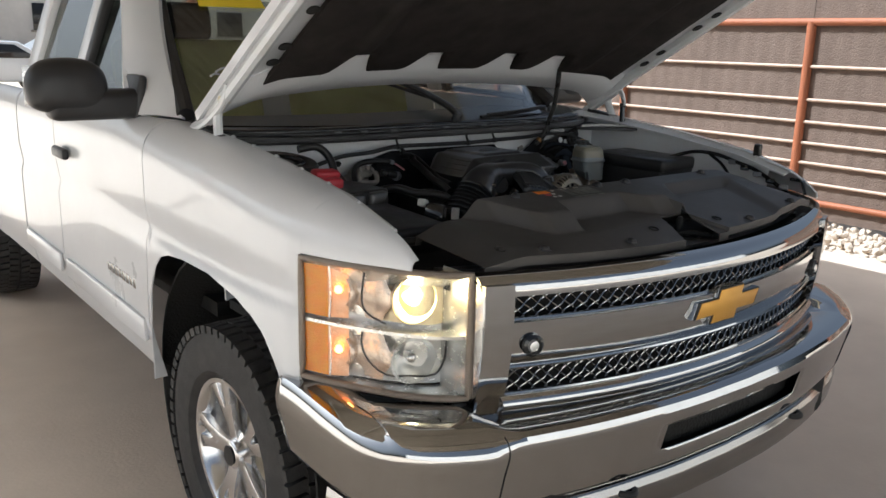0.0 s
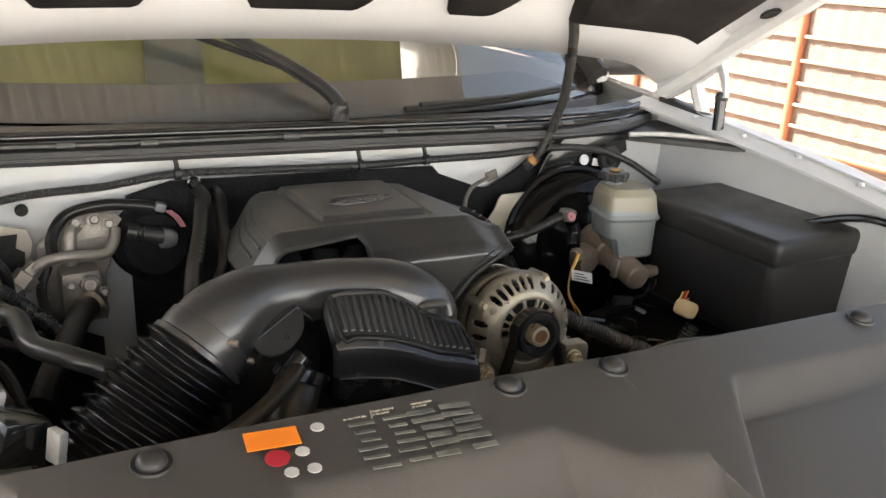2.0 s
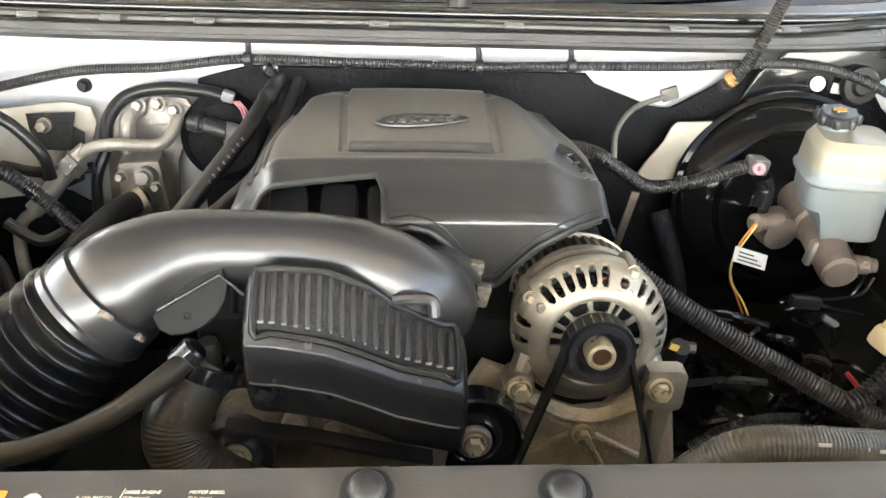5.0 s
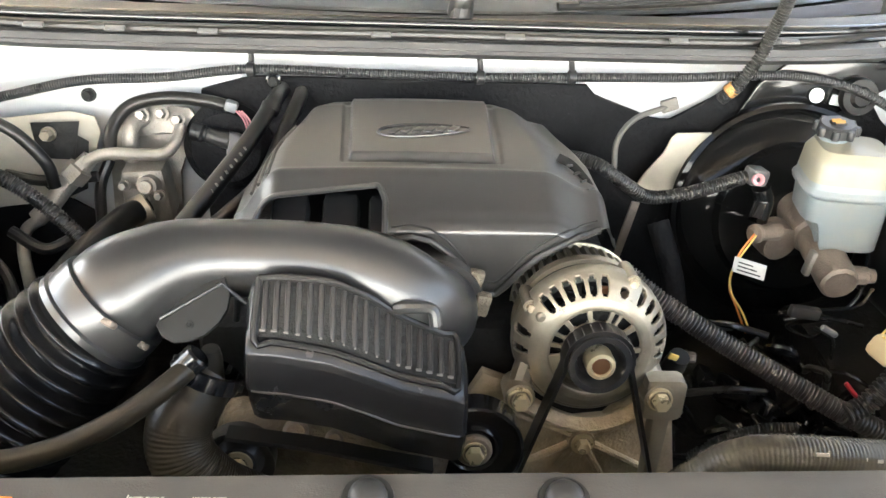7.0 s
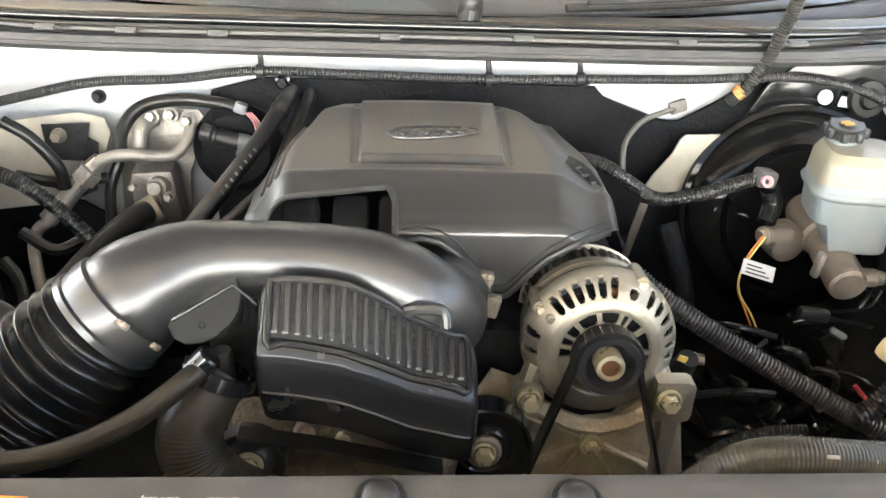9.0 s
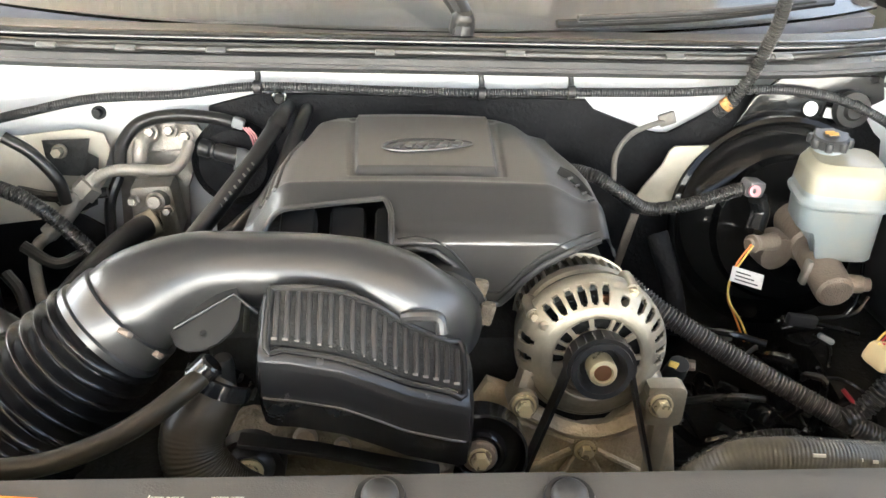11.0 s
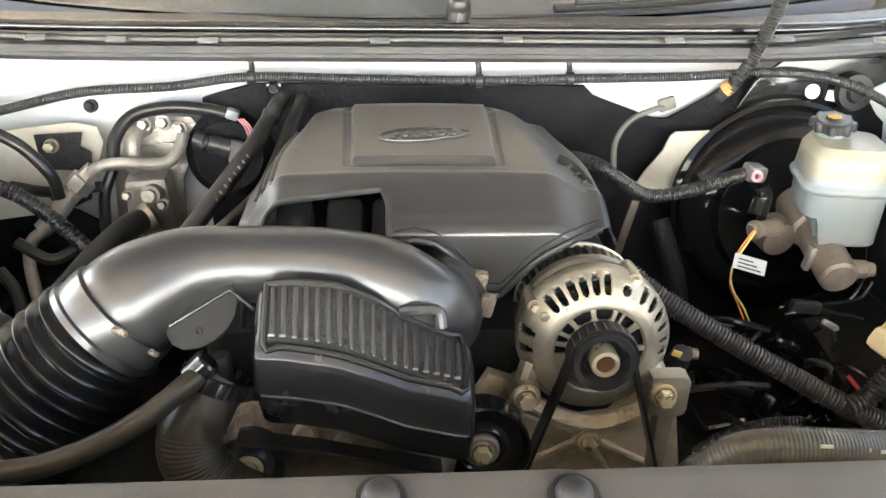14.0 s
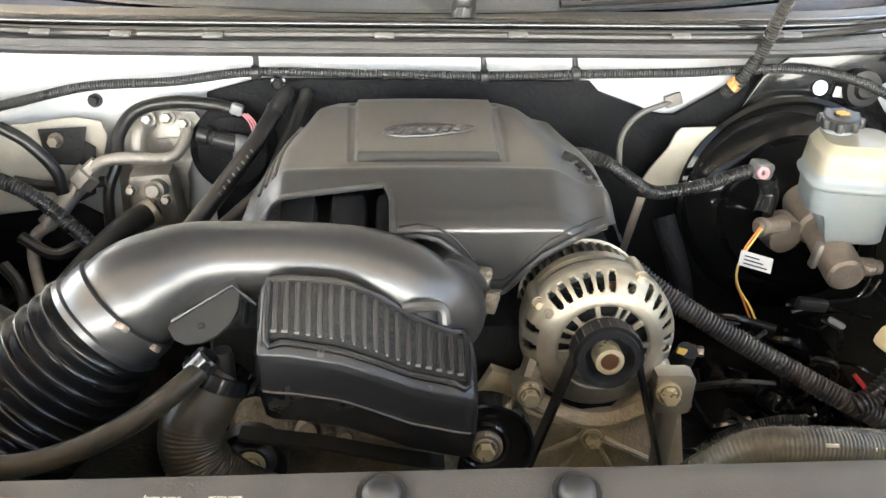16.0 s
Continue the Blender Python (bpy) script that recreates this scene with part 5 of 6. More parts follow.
part("rib_floor", sheet(40, 2, lambda u, v: (-0.128 + 0.175 * u, 0.687 - 0.040 * v, (res_z(-0.128 + 0.175 * u, True) + 0.0006) * (1 - v) + (res_z(-0.128 + 0.175 * u, False) + 0.0105) * v), thick=0.001), M_DARK, resonator)
rim = [Vector((x, 0.6885, res_z(x, True) + 0.0008)) for x in np.linspace(-0.129, 0.047, 14)] + [Vector((x, 0.6445, res_z(x, False) + 0.0072)) for x in np.linspace(0.047, -0.129, 14)]
part("rim", tube(rim + rim[:1], 0.0036, 10, 3), M_RES, resonator)
part("seam", tube([(x, 0.6340 + 0.002 * (abs(u - 0.5) > 0.46), res_z(x, False) - 0.040) for u, x in zip(np.linspace(0, 1, 14), np.linspace(-0.134, 0.050, 14))], 0.0011, 6, 3), M_DUCT, resonator)

# ---- alternator ----
AC, AW = Vector((0.195, 0.752, 1.132)), Vector((0.0, -1.0, 0.12)).normalized()
AF = axis_frame(AC, AW)
alt = part("alternator", lathe([(0.0, -0.135), (0.052, -0.135), (0.060, -0.130), (0.063, -0.118), (0.063, -0.077), (0.0755, -0.074), (0.0775, -0.069), (0.0755, -0.061), (0.060, -0.060), (0.0, -0.060)], AC, AW, 72), M_ALU, truck, "cast aluminium alternator with slotted front housing")
AP = [(0.026, 0.006), (0.0305, 0.006), (0.0312, 0.003), (0.0490, 0.002), (0.0505, 0.0032), (0.057, 0.0015), (0.0595, 0.000), (0.0665, -0.004), (0.0738, -0.011), (0.0778, -0.020), (0.0782, -0.034)]


AX = Vector((1, 0, 0))
AY = AW.cross(AX).normalized()
AY = AY if AY.z > 0 else -AY


def alt_point(r, degrees, h):
    """A point round the alternator's axis; 0 degrees to the truck's left, 90 up."""
    return AC + AX * (r * math.cos(radians(degrees))) + AY * (r * math.sin(radians(degrees))) + AW * h


def alt_at(u, v):
    i = v * 10
    j = min(int(i), 9)
    r = AP[j][0] + (AP[j + 1][0] - AP[j][0]) * (i - j)
    h = AP[j][1] + (AP[j + 1][1] - AP[j][1]) * (i - j)
    return tuple(alt_point(r, 360 * u - 90, h))


def alt_slot(u, v):
    a = 360 * u - 90
    for lo, hi, n, gap, v0, v1 in ((80, 141, 6, 0.18, 0.60, 0.850), (-12, 57, 6, 0.24, 0.64, 0.86), (160, 206, 3, 0.26, 0.70, 0.93), (60, 76, 1, 0.24, 0.64, 0.76),
                                   (72, 101, 1, 0.09, 0.205, 0.298), (103, 133, 1, 0.08, 0.205, 0.298), (135, 154, 1, 0.12, 0.205, 0.298), (155, 169, 1, 0.14, 0.205, 0.298), (170, 188, 1, 0.14, 0.205, 0.298),
                                   (60, 71, 1, 0.14, 0.205, 0.298), (38, 60, 1, 0.10, 0.205, 0.298), (3, 34, 1, 0.07, 0.205, 0.298), (-14, 1, 1, 0.14, 0.205, 0.298)):
        if lo < a < hi and v0 < v < v1:
            f = (a - lo) / (hi - lo) * n % 1.0
            edge = min(v - v0, v1 - v) / (v1 - v0)
            g = gap + (0.10 if edge < 0.16 else 0.0)
            if g < f < 1 - g:
                return True
    return False


bm = sheet(540, 66, alt_at, skip=alt_slot)
bmesh.ops.remove_doubles(bm, verts=bm.verts[:], dist=1e-5)
housing = part("front_housing", bm, M_ALU, alt)
housing.modifiers.new("thick", "SOLIDIFY").thickness = -0.004
part("rotor", lathe([(0.0, -0.006), (0.05, -0.008), (0.061, -0.02), (0.064, -0.036), (0, -0.036)], AC, AW, 40), M_DARK, alt)
for i in range(22):
    a = 2 * math.pi * i / 22
    part("winding", box((0.012, 0.006, 0.012), tuple(alt_point(0.058, math.degrees(a), -0.018)), (0, 0, 0), bevel=0.002), M_COPPER if i % 5 == 0 else M_GLOSS, alt)
part("stator", lathe([(0.060, -0.030), (0.0715, -0.032), (0.0725, -0.036), (0.0725, -0.042), (0.0710, -0.0435), (0.0725, -0.045), (0.0725, -0.056), (0.068, -0.060)], AC, AW, 72), M_STATOR, alt, "dark laminated stator ring")
for i in range(20):
    d = 10 + 160 * i / 19
    fin = plate([(0.060, -0.126), (0.069, -0.118), (0.0735, -0.104), (0.0735, -0.074), (0.060, -0.074)], 0.0042)
    fin.transform(Matrix(((1, 0, 0, 0), (0, 0, -1, 0.0021), (0, 1, 0, 0), (0, 0, 0, 1))))
    fin.transform(Matrix((tuple(AX) + (0,), tuple(AY) + (0,), tuple(AW) + (0,), (0, 0, 0, 1))).transposed().to_3x3().to_4x4() @ Matrix.Rotation(radians(d), 4, "Z"))
    fin.transform(Matrix.Translation(AC))
    part("rear_fin", fin, M_ALU, alt)
part("rear_ring", lathe([(0.0665, -0.121), (0.0725, -0.119), (0.0740, -0.112), (0.0690, -0.110)], AC, AW, 72, closed=True), M_ALU, alt)
for d, r in ((62, 0.082), (148, 0.081), (262, 0.075)):
    p, q = alt_point(r - 0.003, d, -0.014), alt_point(r - 0.003, d, -0.052)
    part("through_bolt_lug", tube([p, p.lerp(q, 0.5), q], 0.0078, 14, 2), M_ALU, alt)
    part("through_bolt", hexbolt(tuple(p), AW, 0.0050, 0.007, 1.2), M_ALU_DARK, alt)
for a, r, s in ((60, 0.062, 0.0055), (56, 0.050, 0.005), (148, 0.066, 0.006), (212, 0.060, 0.005), (-30, 0.060, 0.005), (178, 0.056, 0.004)):
    part("housing_screw", lathe([(0, 0.006), (s * 0.6, 0.006), (s, 0.004), (s * 1.2, -0.004), (s * 1.2, -0.01)], tuple(alt_point(r, a, -0.004)), AW, 16), M_ALU, alt)
PL = AC + AW * 0.004
pulley = part("pulley", lathe([(0.0, 0.012), (0.012, 0.012), (0.021, 0.016), (0.026, 0.030), (0.032, 0.030), (0.0325, 0.027), (0.0295, 0.025), (0.0315, 0.022), (0.0295, 0.019), (0.0315, 0.016), (0.0295, 0.013), (0.0325, 0.008), (0.0325, 0.002), (0.0, 0.002)], PL, AW, 48), M_BLACK, alt, "black grooved pulley")
part("pulley_nut", lathe([(0.0150, 0.010), (0.0150, 0.030), (0.0142, 0.033), (0.0105, 0.034), (0.0095, 0.030), (0.0, 0.030)], PL, AW, 24), M_STEEL, pulley, "gold zinc pulley nut")
part("shaft_end", lathe([(0.009, 0.028), (0.009, 0.032), (0.0, 0.0325)], PL, AW, 20), M_COPPER, pulley)
for p in ((0.121, 0.738, 1.079), (0.266, 0.730, 1.085)):
    part("mount_ear", lathe([(0, -0.03), (0.017, -0.03), (0.016, 0.0), (0.0, 0.001)], p, AW, 24), M_ALU, alt)
    part("mount_bolt", hexbolt(p, AW, 0.0098, 0.014, 1.35), M_STEEL, alt)
for a, b in (((0.121, 0.755, 1.079), (0.132, 0.768, 1.112)), ((0.266, 0.75, 1.085), (0.256, 0.768, 1.110))):
    part("mount_arm", tube([a, b], 0.013, 10, 1, smooth=False), M_ALU, alt)

part("lower_web", sheet(30, 4, lambda u, v: tuple(alt_point(0.040 + 0.033 * v, 208 + 124 * u, 0.008 - 0.012 * v)), thick=0.004, push=(0, 1, 0)), M_GRIME, alt)
# accessory bracket
bk = part("accessory_bracket", plate([(-0.115, -0.16), (0.128, -0.16), (0.098, 0.0), (0.062, -0.012), (0.03, -0.052), (-0.02, -0.058), (-0.058, -0.04), (-0.076, -0.004), (-0.11, 0.010), (-0.125, -0.02)], 0.012, pose(0.195, 0.785, 1.075, 90, 0, 0), 0.003), M_ALU_DARK, truck, "cast aluminium accessory bracket")
part("bracket_flange", plate([(0, 0), (0.034, 0.0), (0.040, -0.003), (0.043, -0.009), (0.043, -0.044), (0.040, -0.051), (0.031, -0.054), (0.028, -0.16), (0.014, -0.16), (0.012, -0.052), (0, -0.050)], 0.018, pose(0.252, 0.750, 1.106, 90, 0, 0), 0.003), M_ALU, bk)
part("bracket_rib", tube([(0.135 + 0.14 * k / 8, 0.768, 1.052 - 0.030 * math.sin(math.pi * k / 8) - 0.004) for k in range(9)], 0.010, 8, 3, squash=0.6), M_ALU_DARK, bk)
CB = Vector((0.201, 0.762, 0.996))
for a in (-150, -118, -62, -30, 25, 155):
    d = Vector((math.cos(radians(a)), 0, math.sin(radians(a))))
    part("bracket_rib", tube([CB + d * 0.012 + Vector((0, 0.008, 0)), CB + d * 0.095 + Vector((0, 0.008, 0))], 0.0045, 8, 1, smooth=False), M_ALU_DARK, bk)
part("bracket_bolt", hexbolt(CB, AW, 0.0085, 0.012, 1.5), M_STEEL, bk)
part("bracket_boss", lathe([(0, -0.02), (0.017, -0.02), (0.015, 0), (0, 0)], CB, AW, 20), M_ALU_DARK, bk)

# idler pulley and belts
ID = Vector((0.072, 0.700, 1.044))
idler = part("idler_pulley", lathe([(0.0, 0.0), (0.022, 0.0), (0.025, 0.003), (0.030, -0.004), (0.044, -0.004), (0.048, 0.004), (0.051, 0.003), (0.051, -0.024), (0.0, -0.024)], ID, AW, 48), M_GLOSS, truck, "black idler pulley with a steel centre")
part("idler_hub", lathe([(0.0185, 0.0), (0.0185, 0.004), (0.016, 0.006), (0.0, 0.005)], ID, AW, 32), M_CASTING, idler)
part("idler_bolt", hexbolt(ID + AW * 0.005, AW, 0.0095, 0.012, 1.3), M_STEEL, idler)
PB = PL + AW * 0.016


def belt(pts, w=0.021):
    bm = bmesh.new()
    c = [Vector(p) for p in pts]
    rows = []
    for i, p in enumerate(c):
        t = (c[min(i + 1, len(c) - 1)] - c[max(i - 1, 0)]).normalized()
        nrm = t.cross(AW).normalized()
        rows.append([bm.verts.new(p + AW * (w * a) + nrm * b) for a, b in ((-0.5, -0.002), (0.5, -0.002), (0.5, 0.002), (-0.5, 0.002))])
    for a, b in zip(rows, rows[1:]):
        for k in range(4):
            bm.faces.new((a[k], a[(k + 1) % 4], b[(k + 1) % 4], b[k]))
    return bm


Rb = 0.0345
q = AF.to_3x3()
ux, uy = (q @ Vector((1, 0, 0))), (q @ Vector((0, 1, 0)))
if uy.z < 0:
    uy = -uy
if ux.x < 0:
    ux = -ux
arc = [PB + Rb * (math.cos(radians(a)) * ux + math.sin(radians(a)) * uy) for a in range(-12, 203, 12)]
part("drive_belt", belt([Vector((0.274, 0.735, 0.973)), *arc, Vector((0.124, 0.735, 0.977))]), M_RUBBER, truck, "black ribbed drive belt")
for k in range(9):
    a = radians(30 + 15 * k)
    part("belt_rib", box((0.0012, 0.019, 0.0012), tuple(PB + (Rb + 0.0022) * (math.cos(a) * ux + math.sin(a) * uy)), (-7, 0, 0), bevel=0.0003), M_SATIN, truck)
part("lower_belt", belt([(-0.165, 0.660, 1.101), (-0.092, 0.665, 1.084), (-0.022, 0.670, 1.061), (0.029, 0.680, 1.040)]), M_RUBBER, truck)
for (px, r) in (((-0.158, 0.660, 1.062), 0.035), ((-0.017, 0.690, 1.005), 0.05)):
    lp = part("lower_pulley", lathe([(0, 0.0), (r * 0.5, 0.0), (r * 0.7, -0.008), (r * 0.9, -0.004), (r, 0.0), (r, -0.02), (0, -0.02)], px, AW, 36), M_BLACK, truck)
    part("pulley_bolt", hexbolt(px, AW, 0.009, 0.01, 1.6), M_STEEL, lp)
part("water_pump", box((0.24, 0.06, 0.07), (-0.070, 0.720, 1.034), (0, 8, 0), bevel=0.02), M_GRIME, truck, "grimy cast water pump housing")
for px, r in (((-0.106, 0.690, 1.075), 0.013), ((-0.069, 0.690, 1.066), 0.009)):
    part("pump_boss", lathe([(0, 0.012), (r * 0.7, 0.012), (r, 0), (r, -0.02)], px, (0.1, -0.8, 0.6), 18), M_CASTING, truck)

# ---- brake booster and master cylinder ----
BC = Vector((0.564, 1.135, 1.098))
booster = part("brake_booster", lathe([(0.0, 0.035), (0.05, 0.035), (0.06, 0.028), (0.085, 0.022), (0.105, 0.020), (0.112, 0.008), (0.135, 0.002), (0.150, -0.012), (0.156, -0.022), (0.163, -0.024), (0.164, -0.034), (0.158, -0.038), (0.15, -0.06), (0.0, -0.06)], BC, (-0.05, -1, 0.22), 72), M_BOOSTER, truck, "glossy black brake booster drum")
MC = Vector((0.555, 0.940, 1.098))
MB = Vector((0.565, 1.10, 1.125))
master = part("master_cylinder", lathe([(0.0, 0.0), (0.020, 0.0), (0.024, 0.004), (0.025, 0.02), (0.025, 0.10), (0.030, 0.105), (0.032, 0.17), (0, 0.17)], MC, MB - MC, 36), M_CASTING, truck, "aluminium brake master cylinder")
part("cylinder_port", lathe([(0, 0.0), (0.007, 0.0), (0.0085, 0.004), (0.013, 0.006), (0.013, 0.012), (0.010, 0.016), (0.013, 0.05), (0, 0.05)], (0.462, 1.020, 1.128), (0.9, 0.4, -0.1), 20), M_CASTING, master)
part("cylinder_flange", lathe([(0, 0), (0.025, 0), (0.027, 0.012), (0.027, 0.03), (0, 0.03)], (0.517, 1.040, 1.102), (-0.2, 1, 0.1), 30), M_CASTING, master)
part("cylinder_port", lathe([(0, 0.0), (0.009, 0.0), (0.010, 0.008), (0.012, 0.01), (0.013, 0.04), (0, 0.04)], (0.602, 0.950, 1.106), (-1, 0.1, 0), 16), M_CASTING, master)
part("cylinder_lug", box((0.008, 0.014, 0.036), (0.530, 0.980, 1.108), (0, 8, 0), bevel=0.003), M_PIPE, master)


def reservoir_at(u, v):
    """Rounded box rings from bottom (v 0) to top."""
    a = 2 * math.pi * u
    e = 0.42
    c, s = math.cos(a), math.sin(a)
    c, s = math.copysign(abs(c) ** e, c), math.copysign(abs(s) ** e, s)
    h = lerp(v, (0, 0.0), (0.04, 0.0), (0.12, 0.004), (0.45, 0.082), (0.48, 0.086), (0.52, 0.092), (0.55, 0.096), (0.85, 0.135), (0.95, 0.150), (1.0, 0.152))
    k = lerp(v, (0, 0.0), (0.04, 0.80), (0.12, 0.90), (0.45, 0.94), (0.48, 1.05), (0.52, 1.05), (0.55, 0.98), (0.85, 0.90), (0.95, 0.75), (1.0, 0.0))
    x = 0.070 * k * c - 0.004 * v
    if v < 0.48:
        h = max(h, 0.045 * (1 - smooth(x, -0.044, -0.030)))
    return (x, 0.058 * k * s + 0.008 * v, h)


RM = pose(0.571, 1.020, 1.124, 0, 0, -10) @ Matrix.Diagonal((0.80, 0.84, 0.87, 1))
bm = sheet(64, 40, reservoir_at, skip=lambda u, v: v > 0.625)
bmesh.ops.remove_doubles(bm, verts=bm.verts[:], dist=1e-5)
bm.transform(RM)
reservoir = part("fluid_reservoir", bm, M_RESERVOIR, truck, "yellowed translucent brake fluid reservoir", angle=50)
bm = sheet(64, 40, reservoir_at, skip=lambda u, v: v < 0.625)
bmesh.ops.remove_doubles(bm, verts=bm.verts[:], dist=1e-5)
bm.transform(RM)
part("reservoir_top", bm, M_YELLOWED, reservoir, "yellowed upper shell", angle=50)
NK = Vector((0.553, 1.045, 1.256))
part("reservoir_neck", lathe([(0.021, -0.04), (0.0185, -0.010), (0.020, -0.008), (0.020, -0.004), (0.0175, -0.002), (0.0175, 0.02), (0, 0.02)], NK, (-0.05, -0.1, 1), 32), M_RESERVOIR, reservoir)
bm = lathe([(0.0, 0.0245), (0.009, 0.0245), (0.011, 0.0225), (0.0205, 0.0225), (0.0235, 0.020), (0.0245, 0.009), (0.0, 0.009)], NK, (-0.05, -0.1, 1), 36)
cap = part("reservoir_cap", bm, M_BLACK, reservoir, "black lobed screw cap")
for i in range(8):
    a = 2 * math.pi * i / 8
    part("cap_lobe", lathe([(0, 0.0205), (0.004, 0.0205), (0.0055, 0.018), (0.0055, 0.009), (0, 0.009)], tuple(axis_frame(NK, (-0.05, -0.1, 1)) @ Vector((0.0235 * math.cos(a), 0.0235 * math.sin(a), 0))), (-0.05, -0.1, 1), 10), M_BLACK, cap)
for k in range(3):
    part("cap_print", box((0.017 - 0.005 * abs(k - 1), 0.0030, 0.001), NK + Vector((-0.002, -0.009 + 0.0055 * k, 0.0252)), (8, -3, 0)), M_ICON, cap)

# ---- firewall fittings ----
def pad_top(x):
    return lerp(x, (-0.30, 1.235), (-0.285, 1.240), (-0.22, 1.258), (-0.14, 1.258), (0.27, 1.256), (0.285, 1.240), (0.38, 1.205), (0.405, 1.205), (0.47, 1.245), (0.50, 1.270), (0.62, 1.272), (0.70, 1.25), (0.74, 1.20))


part("firewall_pad", sheet(70, 10, lambda u, v: (-0.295 + 1.04 * u, 1.243 - 0.03 * v - (0.012 if 0.02 < v < 0.98 else 0.0), pad_top(-0.295 + 1.04 * u) - 0.42 * v), thick=0.008, push=(0, 1, 0)), M_PAD, truck, "black insulating pad on the firewall")
FB = part("pad_fastener", lathe([(0, 0.006), (0.006, 0.006), (0.008, 0.002), (0.011, 0.001), (0.011, -0.002)], (-0.187, 1.224, 1.259), (0, -1, 0.1), 20), M_GLOSS, truck)
part("fastener_centre", lathe([(0, 0.009), (0.006, 0.009), (0.008, 0.005)], (-0.187, 1.222, 1.259), (0, -1, 0.1), 14), M_DARK, FB)
part("body_bracket", plate([(-0.063, -0.053), (-0.047, -0.020), (-0.023, 0.015), (-0.015, 0.038), (-0.008, 0.045), (0.044, 0.047), (0.028, 0.016), (0.007, -0.010), (0.001, -0.047), (-0.030, -0.056)], 0.004, pose(*(0.408, 1.195, 1.158), 90, 0, 0), 0.001), M_CREAM, truck, "off-white painted body flange")
part("body_bracket", plate([(-0.010, -0.060), (0.000, -0.060), (0.010, -0.010), (0.018, 0.034), (0.006, 0.036), (-0.003, -0.010)], 0.004, pose(*(0.332, 1.160, 1.072), 90, 0, 0), 0.001), M_CASTING, truck)
part("booster_plate", plate([(-0.10, -0.06), (0.02, -0.05), (0.14, 0.02), (0.13, 0.055), (-0.02, 0.055), (-0.06, 0.02)], 0.006, pose(*(0.577, 1.222, 1.253), 90, 0, 0), 0.002), M_GLOSS, truck)
for px, r in (((0.603, 1.212, 1.259), 0.011),):
    part("plate_hole", lathe([(0, 0), (r, 0), (r, 0.003), (0, 0.003)], px, (0, -1, 0.2), 20), M_PAINT_IN, truck)
part("plate_slot", box((0.05, 0.004, 0.016), (0.651, 1.212, 1.250), (0, 8, 0), bevel=0.0015), M_PAINT_IN, truck)
gr = part("grommet", lathe([(0, 0.012), (0.012, 0.012), (0.016, 0.006), (0.026, 0.006), (0.028, 0.0), (0.028, -0.006)], (0.661, 1.200, 1.262), (0, -1, 0.15), 28), M_RUBBER, truck, "black rubber grommet")

# harness along the firewall
part("firewall_harness", corrugated([(-0.600, 1.200, 1.224), (-0.542, 1.200, 1.239), (-0.447, 1.205, 1.259), (-0.331, 1.210, 1.265), (-0.219, 1.210, 1.279), (-0.061, 1.210, 1.277), (0.109, 1.210, 1.275), (0.240, 1.210, 1.278), (0.397, 1.210, 1.281), (0.470, 1.205, 1.287), (0.559, 1.200, 1.290), (0.633, 1.190, 1.280), (0.695, 1.170, 1.256), (0.750, 1.140, 1.217)], 0.0066, 0.0036, 0.0014), M_LOOM_GREY, truck, "black corrugated wiring loom along the firewall")
part("hood_harness", corrugated([(0.461, 1.210, 1.251), (0.476, 1.195, 1.276), (0.493, 1.185, 1.319), (0.501, 1.175, 1.361), (0.505, 1.160, 1.413), (0.490, 1.130, 1.520), (0.452, 1.100, 1.581)], 0.0092, 0.0042, 0.0016), M_LOOM, truck, "corrugated hood lamp cable")
part("tape_wrap", lathe([(0.0095, -0.007), (0.0112, -0.005), (0.0108, 0.005), (0.0095, 0.007)], (0.470, 1.200, 1.268), (0.5, -0.2, 0.6), 16), M_TAPE, truck, "frayed tan cloth tape")
for at in ((-0.215, 1.208, 1.279), (0.107, 1.208, 1.275), (0.238, 1.208, 1.279)):
    a = Vector(at)
    clip = part("harness_clip", lathe([(0.0075, -0.006), (0.0100, -0.005), (0.0100, 0.005), (0.0075, 0.006)], a, (1, 0, 0), 18), M_BLACK, truck, "black harness clip")
    part("clip_stem", tube([a, a + Vector((0.0, 0.01, 0.016)), a + Vector((-0.003, 0.012, 0.030))], 0.0042, 8, 4), M_BLACK, clip)
    part("clip_head", box((0.013, 0.01, 0.006), a + Vector((-0.003, 0.012, 0.031)), (0, 12, 0), bevel=0.002), M_BLACK, clip)
for at in ((-0.451, 1.225, 1.231),):
    part("ground_stud", lathe([(0, 0.01), (0.006, 0.01), (0.007, 0.0), (0.010, 0.0), (0.010, -0.006)], at, (0, -1, 0.2), 14), M_DARK, truck)

# cowl clips and centre seam
for at in ((-0.485, 1.170, 1.344), (-0.381, 1.170, 1.342), (-0.261, 1.170, 1.341), (-0.033, 1.170, 1.342), (0.147, 1.170, 1.344), (0.371, 1.170, 1.344), (0.525, 1.170, 1.347), (0.664, 1.170, 1.347)):
    part("cowl_clip", box((0.026, 0.010, 0.004), at, (25, 0, 0), bevel=0.0015), M_CLIP, cowl)
part("seal_strip", tube([(-0.84, 1.192 + cowl_line(0.84), 1.336), (-0.5, 1.192 + cowl_line(0.5), 1.338), (0, 1.192, 1.338), (0.5, 1.192 + cowl_line(0.5), 1.338), (0.84, 1.192 + cowl_line(0.84), 1.336)], 0.0065, 10, 8), M_RUBBER, cowl)
part("windscreen_seal", tube([(x, 1.224 + cowl_line(x), 1.3445) for x in np.linspace(-0.85, 0.85, 25)], 0.0095, 12, 2), M_GLOSS, cowl, "glossy black rubber seal at the glass foot")
